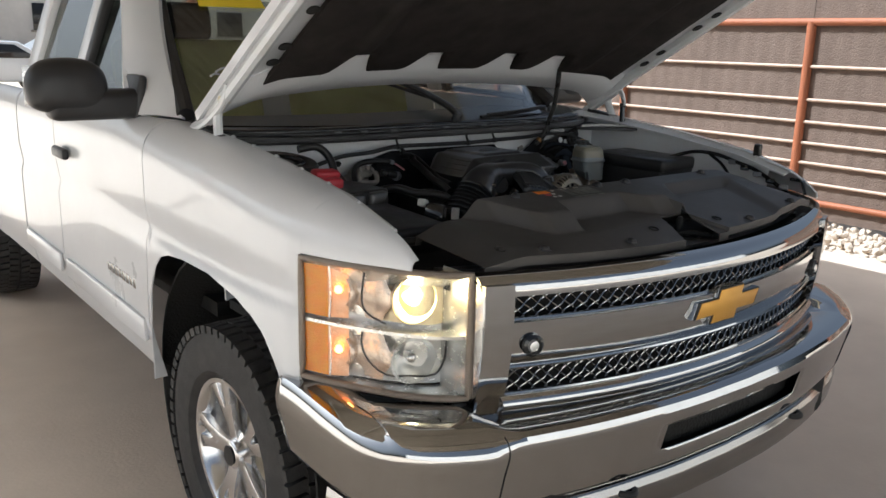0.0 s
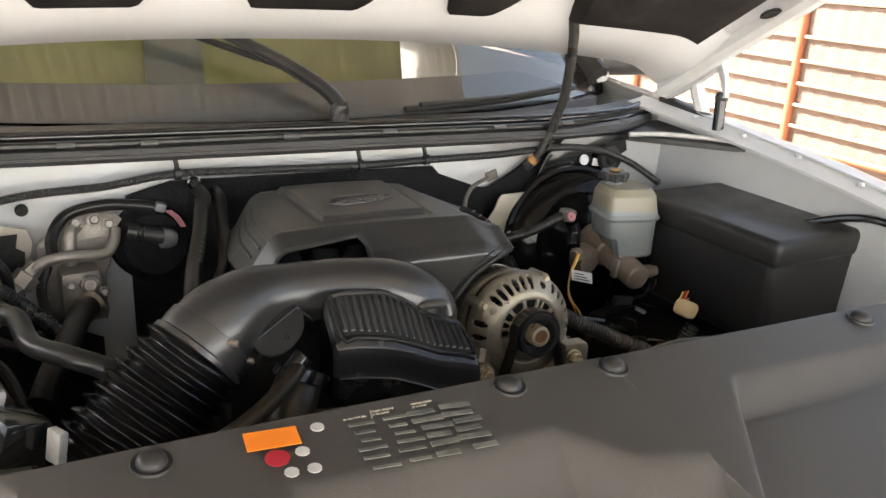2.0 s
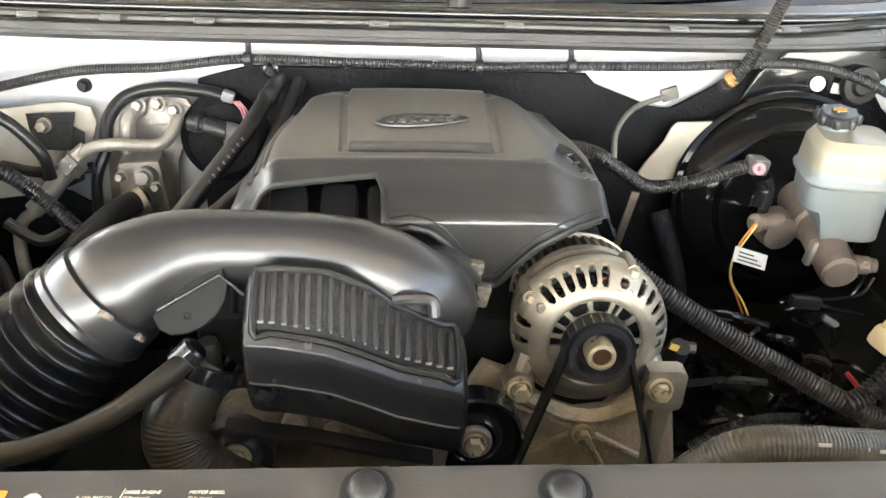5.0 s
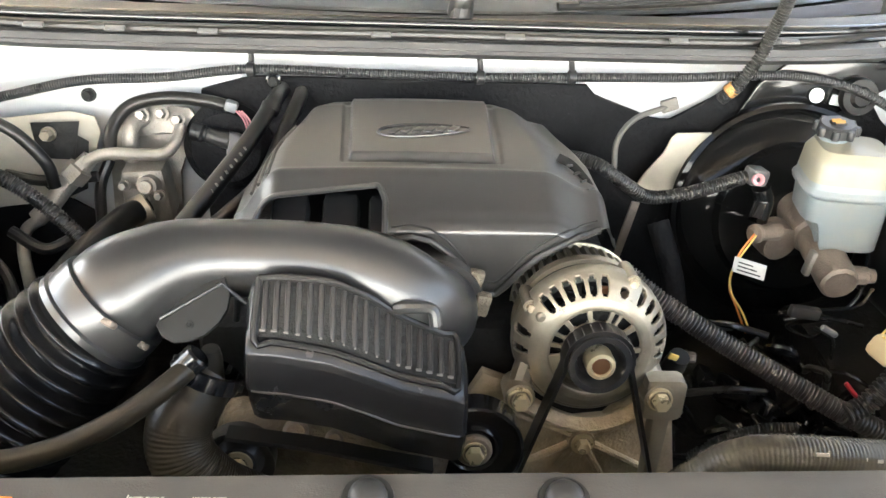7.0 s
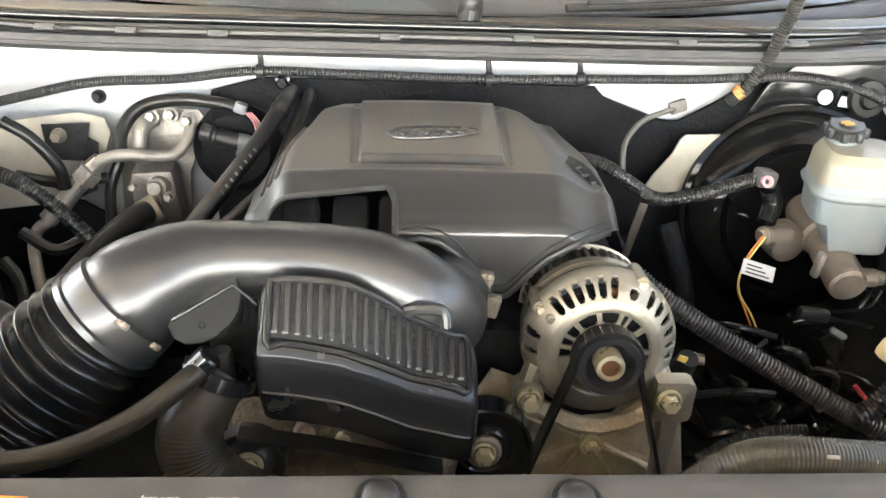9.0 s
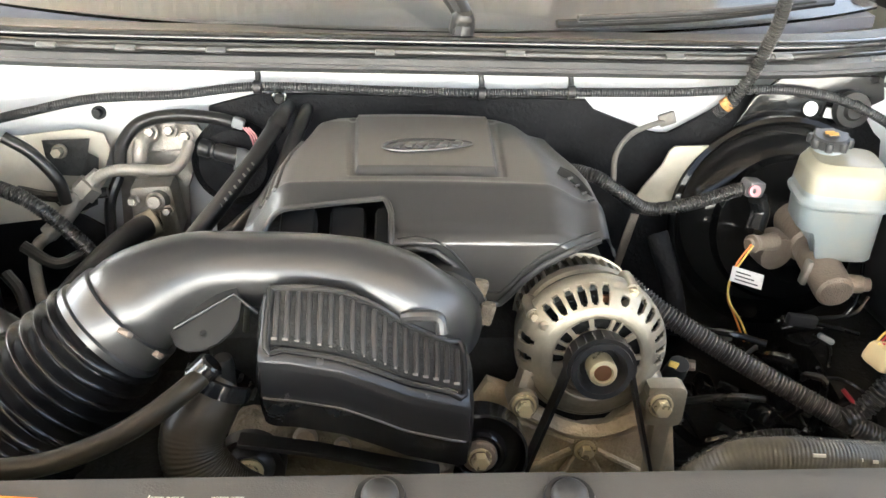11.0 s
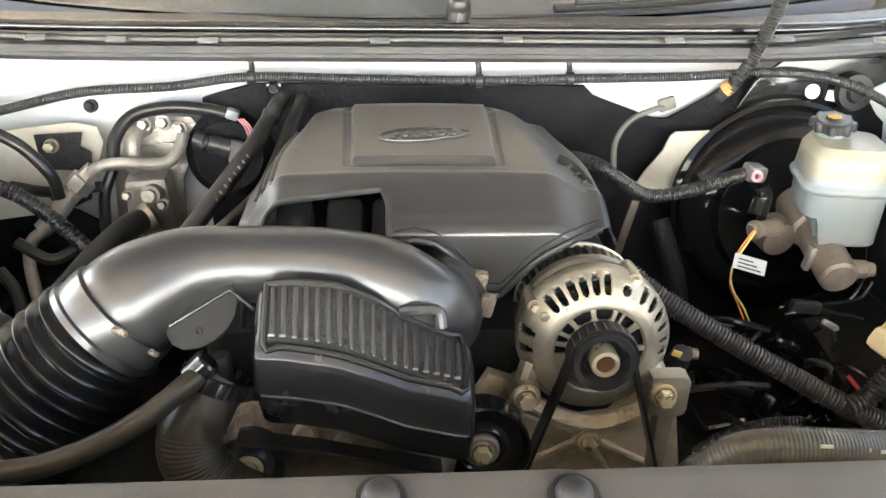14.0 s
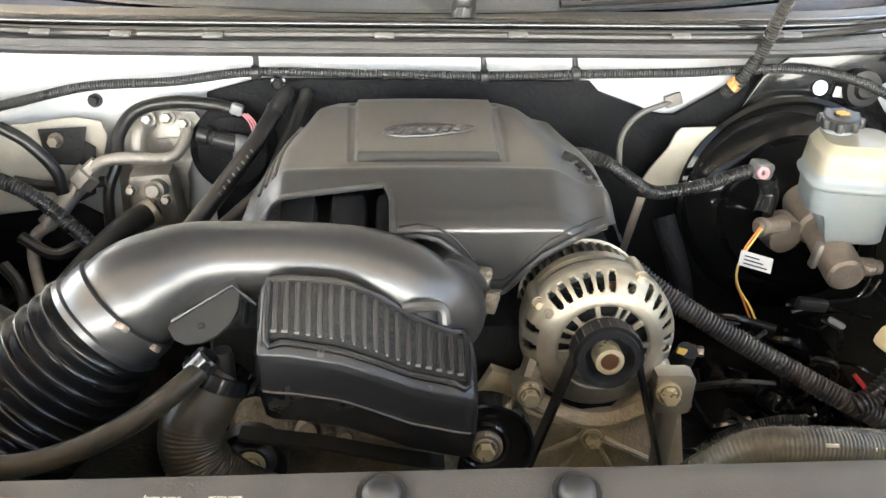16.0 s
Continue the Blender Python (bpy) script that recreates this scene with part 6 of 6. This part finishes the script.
part("seal_lip", tube([(x, 1.206 + cowl_line(x), 1.3345) for x in np.linspace(-0.85, 0.85, 25)], 0.0035, 8, 2), M_GLOSS, cowl)
# dark tube stands for the shade in the gap behind the clips
part("channel_shade", tube([(x, 1.2075 + cowl_line(x), 1.3280) for x in np.linspace(-0.85, 0.85, 25)], 0.0056, 8, 2), M_PAD, cowl)
part("cowl_joint", box((0.05, 0.006, 0.004), (0.055, 1.182, 1.315), bevel=0.001), M_BLACK, cowl)
# wipers
for s, at in ((1, (0.078, 1.250, 1.369)),):
    a = Vector(at)
    arm = part("wiper_arm", tube([a + Vector((0.0, -0.01, -0.02)), a + Vector((0.0, 0.0, 0.010)), a + Vector((-0.04, 0.03, 0.050)), a + Vector((-0.16, 0.10, 0.115)), a + Vector((-0.36, 0.19, 0.19))], lambda t: 0.018 - 0.008 * t, 10, 8, squash=0.8), M_RUBBER, truck, "black wiper arm at the windscreen foot")
    part("wiper_pivot", lathe([(0, 0.014), (0.012, 0.013), (0.017, 0.006), (0.018, -0.02)], a + Vector((0.0, -0.006, 0.004)), (0.1, -0.4, 1), 22), M_RUBBER, arm)
    part("wiper_blade", tube([a + Vector((-0.52, 0.24, 0.20)), a + Vector((-0.3, 0.15, 0.14)), a + Vector((-0.06, 0.05, 0.062))], 0.006, 8, 6), M_RUBBER, arm)
blade = part("wiper_blade", tube([(0.22, 1.275, 1.362), (0.45, 1.315, 1.368), (0.70, 1.41, 1.378)], 0.007, 8, 8), M_RUBBER, truck, "black wiper blade lying along the glass foot")
part("blade_frame", tube([(0.25, 1.27, 1.372), (0.47, 1.31, 1.378), (0.66, 1.39, 1.384)], 0.005, 8, 8), M_BLACK, blade)

# ---- hoses and fittings, brake side ----
part("vacuum_hose", corrugated([(0.205, 1.140, 1.185), (0.232, 1.100, 1.200), (0.262, 1.078, 1.198), (0.300, 1.070, 1.174), (0.334, 1.070, 1.157), (0.387, 1.070, 1.164), (0.445, 1.070, 1.184), (0.462, 1.070, 1.189)], 0.0092, 0.0036, 0.0012, 14), M_LOOM, truck, "black corrugated vacuum line to the booster")
VC = part("vacuum_valve", box((0.028, 0.026, 0.024), (0.474, 1.070, 1.191), (0, 10, 12), bevel=0.006), M_CLIP, truck, "grey and pink check valve")
part("valve_ring", lathe([(0.004, 0), (0.008, 0), (0.008, 0.006), (0.004, 0.006)], (0.470, 1.055, 1.192), (0, -1, 0.4), 18), M_PINK, VC)
part("valve_elbow", tube([(0.483, 1.065, 1.177), (0.491, 1.065, 1.155), (0.481, 1.050, 1.133)], 0.013, 12, 6), M_GLOSS, VC)
part("main_loom", corrugated([(0.269, 0.920, 1.125), (0.314, 0.890, 1.099), (0.387, 0.860, 1.062), (0.459, 0.830, 1.030), (0.520, 0.800, 1.006), (0.585, 0.780, 0.982)], 0.0122, 0.0048, 0.0024, 16), M_LOOM_WORN, truck, "thick corrugated wiring loom")
part("branch_loom", corrugated([(0.517, 0.795, 1.008), (0.543, 0.800, 1.022), (0.566, 0.800, 1.063)], 0.012, 0.006, 0.0026, 14), M_LOOM, truck)
part("branch_loom", corrugated([(0.346, 0.800, 0.940), (0.377, 0.800, 0.966), (0.428, 0.800, 0.984), (0.463, 0.790, 0.994)], 0.0055, 0.004, 0.0015, 12), M_LOOM, truck)
part("sensor_wire", tube([(0.457, 1.000, 1.139), (0.437, 0.990, 1.109), (0.433, 0.985, 1.068), (0.446, 0.980, 1.040), (0.466, 0.975, 1.000)], 0.0014, 8, 6), M_WIRE_O, truck, "orange sensor wire")
part("sensor_wire", tube([(0.460, 1.000, 1.137), (0.432, 0.985, 1.094), (0.435, 0.980, 1.062), (0.454, 0.975, 1.034), (0.471, 0.970, 1.002)], 0.0014, 8, 6), M_WIRE_Y, truck, "yellow sensor wire")
tg = part("paper_tag", plate([(-0.022, -0.010), (0.022, -0.010), (0.022, 0.010), (-0.022, 0.010)], 0.001, axis_frame((0.444, 0.965, 1.107), (0.05, -0.8, 0.6)) @ pose(0, 0, 0, 0, 0, -18)), M_WHITE, truck, "small white paper tag with print")
for k in range(3):
    part("print_bar", plate([(-0.016, 0.0), (0.016 - 0.006 * k, 0.0), (0.016 - 0.006 * k, 0.0016), (-0.016, 0.0016)], 0.0006, axis_frame((0.444, 0.965, 1.107), (0.05, -0.8, 0.6)) @ pose(0, 0, 0.001, 0, 0, -18) @ pose(0, -0.007 + 0.005 * k, 0)), M_DARK, tg)
for pts in (((0.607, 0.950, 1.087), (0.585, 0.940, 1.067), (0.523, 0.930, 1.066), (0.479, 0.930, 1.062)), ((0.573, 0.930, 1.048), (0.519, 0.920, 1.066), (0.483, 0.920, 1.059)), ((0.612, 0.990, 1.115), (0.592, 0.950, 1.087), (0.574, 0.940, 1.063))):
    part("brake_line", tube(pts, 0.0028, 8, 6), M_GLOSS, truck, "thin black brake line")
part("line_clip", box((0.04, 0.012, 0.016), (0.507, 0.920, 1.070), (0, 8, 0), bevel=0.003), M_BLACK, truck)
part("line_clip", box((0.026, 0.008, 0.008), (0.534, 0.900, 1.055), (0, 30, 0), bevel=0.003), M_GREY, truck)
part("ground_cable", tube([(0.299, 1.140, 1.166), (0.306, 1.170, 1.198), (0.336, 1.200, 1.221), (0.388, 1.225, 1.232)], 0.0042, 10, 8), M_STRAP, truck, "grey braided ground strap")
part("strap_end", box((0.026, 0.008, 0.02), (0.392, 1.225, 1.235), (0, -20, 0), bevel=0.003), M_STRAP, truck)
yc = part("harness_connector", box((0.034, 0.036, 0.028), (0.544, 0.800, 1.097), (10, 20, 30), bevel=0.008), M_TAN, truck, "cream wiring connector with coloured wires")
for k, m in enumerate((M_WIRE_Y, M_RED, M_WIRE_O)):
    part("connector_wire", tube([Vector((0.535, 0.800, 1.103)) + Vector((0.006 * k, 0, 0.012)), Vector((0.542, 0.815, 1.108)) + Vector((0.006 * k, 0, 0)), Vector((0.561, 0.830, 1.114)) + Vector((0.006 * k, 0, 0))], 0.0014, 6, 6), m, yc)
part("red_wire", tube([(0.550, 0.860, 1.005), (0.563, 0.850, 0.991), (0.574, 0.850, 0.977)], 0.003, 8, 5), M_RED, truck, "short red wire")
part("steering_shaft", tube([(0.362, 1.100, 1.104), (0.381, 1.060, 1.043), (0.385, 1.020, 0.992)], 0.016, 14, 4), M_PAD, truck)
part("sensor_body", lathe([(0, 0.02), (0.012, 0.02), (0.014, 0.0), (0.014, -0.03), (0, -0.03)], (0.324, 0.850, 1.039), (0.1, -0.4, 1), 18), M_BLACK, truck)
part("sensor_mark", box((0.012, 0.003, 0.008), (0.314, 0.832, 1.064), (0, 20, 0), bevel=0.001), M_WIRE_Y, truck)
part("side_bolt", hexbolt((0.338, 0.860, 1.044), (1, -0.3, 0.1), 0.007, 0.014, 1.2), M_CASTING, truck)
rh = part("radiator_hose", corrugated([(0.224, 0.580, 1.092), (0.249, 0.570, 1.132), (0.277, 0.565, 1.158), (0.312, 0.560, 1.166), (0.362, 0.560, 1.162), (0.441, 0.570, 1.147)], 0.0165, 0.0034, 0.0004, 20), M_HOSE, truck, "grey-black braided radiator hose")
for k, w in enumerate((0.014, 0.006, 0.016, 0.010)):
    a, b = Vector((0.334, 0.548, 1.176)), Vector((0.384, 0.550, 1.167))
    part("hose_print", box((w * 0.8, 0.003, 0.0035), a.lerp(b, k / 3), (55, 4, 0), bevel=0.0005), M_PRINT, rh)

# dark cables low beside the engine
rn = random.Random(11)
for k in range(22):
    a = Vector((rn.uniform(0.33, 0.62), rn.uniform(0.86, 1.06), rn.uniform(0.90, 1.0)))
    b = a + Vector((rn.uniform(-0.06, 0.10), rn.uniform(-0.08, 0.05), rn.uniform(-0.05, 0.05)))
    c = b + Vector((rn.uniform(-0.08, 0.12), rn.uniform(-0.10, 0.02), rn.uniform(-0.06, 0.04)))
    part("cable", tube([a, a.lerp(b, 0.5) + Vector((0.01, 0, -0.02)), b, b.lerp(c, 0.5) + Vector((0, -0.015, 0.02)), c], rn.choice((0.003, 0.005, 0.007)), 8, 6), M_GLOSS if k % 3 else M_LOOM, truck)
for k in range(9):
    at = (rn.uniform(0.34, 0.60), rn.uniform(0.84, 0.98), rn.uniform(0.90, 0.97))
    part("dark_connector", box((rn.uniform(0.02, 0.05), rn.uniform(0.02, 0.04), rn.uniform(0.015, 0.03)), at, (rn.uniform(-40, 40), rn.uniform(-40, 40), rn.uniform(0, 90)), bevel=0.004), M_GLOSS, truck)

# ---- air conditioning lines, passenger side ----
receiver = part("ac_receiver", box((0.072, 0.06, 0.085), (-0.376, 1.200, 1.095), (0, -3, 4), bevel=0.010, taper=0.86), M_PIPE, truck, "cast aluminium air conditioning block")
part("block_face", lathe([(0, 0.016), (0.009, 0.016), (0.010, 0.008), (0.014, 0.006), (0.016, -0.02)], (-0.365, 1.160, 1.120), (0.0, -1, 0.3), 24), M_PIPE, receiver)
for at in ((-0.346, 1.150, 1.110), (-0.364, 1.148, 1.105), (-0.393, 1.150, 1.125)):
    part("block_bolt", hexbolt(at, (0, -1, 0.3), 0.006, 0.016, 1.4), M_PIPE, receiver)
fl = part("pipe_flange", plate([(-0.045, -0.022), (0.045, -0.014), (0.058, 0.004), (0.045, 0.022), (-0.03, 0.026), (-0.052, 0.008)], 0.012, axis_frame((-0.357, 1.235, 1.189), (0, -1, 0.35)), 0.003), M_PIPE, truck, "aluminium pipe flange on the firewall")
for at in ((-0.376, 1.215, 1.206), (-0.348, 1.215, 1.209), (-0.326, 1.215, 1.200)):
    part("flange_nut", hexbolt(at, (0, -1, 0.35), 0.0075, 0.014, 1.5), M_PIPE, fl)
backing = part("pipe_backing", plate([(-0.062, -0.090), (0.040, -0.090), (0.044, -0.01), (0.066, 0.045), (0.050, 0.072), (0.008, 0.078), (-0.036, 0.066), (-0.058, 0.045)], 0.008, axis_frame((-0.378, 1.238, 1.122), (0, -1, 0.12)), 0.003), M_PIPE, truck, "dull grey cast plate behind the pipes")
part("ac_pipe", tube([(-0.391, 1.190, 1.147), (-0.389, 1.190, 1.175), (-0.386, 1.200, 1.196), (-0.376, 1.222, 1.200)], 0.0115, 16, 8), M_PIPE, truck, "bare aluminium pipe")
part("ac_pipe", tube([(-0.450, 1.150, 1.149), (-0.427, 1.150, 1.168), (-0.393, 1.155, 1.172), (-0.342, 1.165, 1.167), (-0.324, 1.180, 1.179), (-0.318, 1.200, 1.196)], 0.0085, 14, 8), M_PIPE, truck)
fit1 = part("pipe_fitting", lathe([(0, -0.035), (0.010, -0.035), (0.014, -0.03), (0.015, -0.012), (0.019, -0.010), (0.019, 0.010), (0.014, 0.012), (0.012, 0.03), (0, 0.03)], (-0.457, 1.150, 1.143), Vector((-0.428, 1.150, 1.165)) - Vector((-0.492, 1.130, 1.100)), 6), M_PIPE, truck, "hex pipe coupling")
part("ac_pipe", tube([(-0.466, 1.148, 1.135), (-0.491, 1.130, 1.104), (-0.511, 1.120, 1.085)], 0.013, 14, 6), M_PIPE, truck)
part("ac_pipe", tube([(-0.502, 1.120, 1.087), (-0.522, 1.110, 1.075), (-0.528, 1.100, 1.053), (-0.511, 1.060, 1.026), (-0.489, 1.020, 0.997)], 0.0085, 14, 8), M_PIPE, truck)
part("ac_hose", tube([(-0.365, 1.130, 1.099), (-0.383, 1.090, 1.102), (-0.404, 1.020, 1.097), (-0.432, 0.960, 1.074), (-0.450, 0.920, 1.050)], 0.0175, 18, 8), M_RUBBER, truck, "thick black rubber air conditioning hose")
part("hose_ferrule", lathe([(0.018, -0.014), (0.0205, -0.012), (0.0205, 0.012), (0.017, 0.014)], (-0.369, 1.125, 1.099), (1, 0.6, 0.4), 20), M_ALU, truck)
heater = part("heater_hose", tube([(-0.177, 1.250, 1.240), (-0.180, 1.180, 1.245), (-0.190, 1.150, 1.233), (-0.206, 1.080, 1.218), (-0.232, 0.990, 1.199), (-0.252, 0.900, 1.188), (-0.257, 0.860, 1.174)], 0.0115, 16, 8), M_RUBBER, truck, "black heater hose with pale print")
for k in range(9):
    t = k / 8
    a, b = Vector((-0.203, 1.058, 1.222)), Vector((-0.233, 0.955, 1.201))
    part("hose_print", box((0.0030, 0.0050, 0.0010), tuple(a.lerp(b, t)), (40, 0, 50), bevel=0.0003), M_GREYLABEL, heater)
part("heater_hose", tube([(-0.150, 1.250, 1.237), (-0.150, 1.200, 1.238), (-0.160, 1.140, 1.223), (-0.179, 1.030, 1.192), (-0.203, 0.950, 1.188), (-0.220, 0.900, 1.188)], 0.010, 14, 8), M_RUBBER, truck)
part("hose_clip", lathe([(0.0115, -0.006), (0.0135, -0.005), (0.0135, 0.005), (0.0115, 0.006)], (-0.185, 1.165, 1.238), (0.3, 0.8, 0.6), 16), M_RUBBER, truck)
part("wire_loom", tube([(-0.414, 1.170, 1.165), (-0.412, 1.190, 1.195), (-0.388, 1.210, 1.222), (-0.336, 1.215, 1.233), (-0.281, 1.215, 1.229), (-0.252, 1.210, 1.224)], 0.0095, 12, 8), M_RUBBER, truck, "black taped wiring over the pipe flange")
cn = part("wire_connector", box((0.018, 0.016, 0.016), (-0.246, 1.205, 1.226), (0, 20, 0), bevel=0.004), M_GREY, truck, "grey connector with pink wires")
for k in range(3):
    part("pink_wire", tube([Vector((-0.239, 1.200, 1.221)) + Vector((0.004 * k, 0, 0)), Vector((-0.227, 1.190, 1.211)) + Vector((0.004 * k, 0, 0)), Vector((-0.219, 1.170, 1.200)) + Vector((0.003 * k, 0, 0))], 0.0013, 6, 6), M_PINK, cn)
part("pressure_switch", tube([(-0.300, 1.190, 1.194), (-0.276, 1.185, 1.189), (-0.246, 1.180, 1.183)], lambda t: 0.013 if t < 0.3 or t > 0.4 else 0.010, 16, 8), M_BLACK, truck, "black pressure switch plug")
part("blower_case", lathe([(0, 0.03), (0.05, 0.028), (0.065, 0.01), (0.07, -0.06)], (-0.257, 1.225, 1.159), (0, -1, 0.2), 36), M_PAD, truck, "dark blower case on the firewall")
bp = part("side_bracket", plate([(-0.13, -0.075), (0.030, -0.070), (0.052, -0.050), (0.080, 0.025), (0.074, 0.048), (0.040, 0.058), (-0.13, 0.048)], 0.006, axis_frame((-0.517, 1.200, 1.152), (0.25, -1, 0.25)), 0.002), M_CREAM, truck, "cream painted body bracket")
# near-black plates on the face paint the shade inside the bracket's openings
part("bracket_slot", plate([(0.004, -0.062), (0.040, -0.048), (0.050, 0.020), (0.036, 0.030)], 0.002, axis_frame((-0.500, 1.186, 1.150), (0.25, -1, 0.25))), M_DARK, bp)
part("bracket_window", plate([(-0.026, -0.024), (0.020, -0.030), (0.034, 0.024), (-0.030, 0.026)], 0.002, axis_frame((-0.492, 1.188, 1.177), (0.25, -1, 0.25))), M_DARK, bp)
part("bracket_stud", hexbolt((-0.498, 1.182, 1.188), (0.1, -1, 0.2), 0.008, 0.022, 1.3), M_ALU, bp)
part("side_loom", corrugated([(-0.538, 1.050, 1.191), (-0.495, 1.040, 1.177), (-0.459, 1.040, 1.145), (-0.414, 1.030, 1.100)], 0.0098, 0.0042, 0.0016), M_LOOM, truck)
part("side_hose", tube([(-0.543, 1.120, 1.231), (-0.511, 1.120, 1.209), (-0.482, 1.120, 1.169), (-0.477, 1.120, 1.135)], 0.0085, 12, 8), M_RUBBER, truck)
for pts in (((-0.558, 1.160, 1.135), (-0.500, 1.150, 1.130), (-0.432, 1.160, 1.134)), ((-0.423, 1.190, 1.147), (-0.435, 1.170, 1.112), (-0.427, 1.130, 1.068)), ((-0.515, 1.050, 1.103), (-0.472, 1.040, 1.082), (-0.440, 1.060, 1.088)), ((-0.510, 0.980, 1.100), (-0.486, 0.960, 1.079), (-0.466, 0.920, 1.038))):
    part("cable", tube(pts, 0.008, 10, 6), M_RUBBER, truck)

# coolant hoses in front of the engine
big = part("coolant_hose", tube([(-0.173, 0.660, 1.172), (-0.185, 0.645, 1.157), (-0.198, 0.630, 1.135), (-0.195, 0.620, 1.107), (-0.172, 0.620, 1.072), (-0.140, 0.630, 1.039)], lambda t: lerp(t, (0, 0.025), (0.2, 0.029), (1, 0.029)) + 0.0005 * smooth(t, 0.25, 0.5) * math.sin(t * 330), 24, 40), M_COOLANT, truck, "wide black coolant hose")
hc = part("hose_clamp", lathe([(0.026, -0.008), (0.030, -0.007), (0.030, 0.007), (0.026, 0.008)], (-0.174, 0.655, 1.173), (0.35, 0.3, 0.75), 30), M_GLOSS, big)
for k in range(7):
    a = radians(-130 + 30 * k)
    part("clamp_tooth", box((0.004, 0.006, 0.014), tuple(axis_frame((-0.174, 0.655, 1.173), (0.35, 0.3, 0.75)) @ Vector((0.031 * math.cos(a), 0.031 * math.sin(a), 0))), (20, 20, 0), bevel=0.001), M_BLACK, hc)
part("bleed_hose", tube([(-0.181, 0.640, 1.197), (-0.197, 0.620, 1.190), (-0.232, 0.600, 1.171), (-0.272, 0.585, 1.156), (-0.311, 0.575, 1.148), (-0.354, 0.570, 1.146)], 0.0098, 14, 8), M_COOLANT, truck, "thin black coolant hose")
part("hose_end", lathe([(0.010, -0.012), (0.0125, -0.010), (0.0125, 0.010), (0.010, 0.012)], (-0.184, 0.638, 1.197), (1, 0.3, 0.9), 18), M_GLOSS, truck)
part("throttle_stub", lathe([(0, 0.0), (0.008, 0.0), (0.010, 0.01), (0.010, 0.05)], (-0.175, 0.675, 1.186), (0, 0, -1), 16), M_BLACK, truck)

# near-black sheet low beside the pipes, in front of the firewall
part("side_dark_sheet", sheet(16, 10, lambda u, v: (-0.66 + 0.31 * u, 1.182 - 0.02 * v, lerp(u, (0, 1.150), (0.45, 1.110), (0.7, 1.060), (1, 1.015)) * (1 - v) + 0.78 * v), thick=0.006, push=(0, 1, 0)), M_PAD, truck, "near-black sheet low beside the pipes")
part("switch_plug", lathe([(0, 0.012), (0.012, 0.012), (0.016, 0.004), (0.017, -0.010), (0, -0.010)], (-0.240, 1.180, 1.179), (0.9, 0.2, -0.2), 20), M_GREY, truck, "grey plug on the firewall")
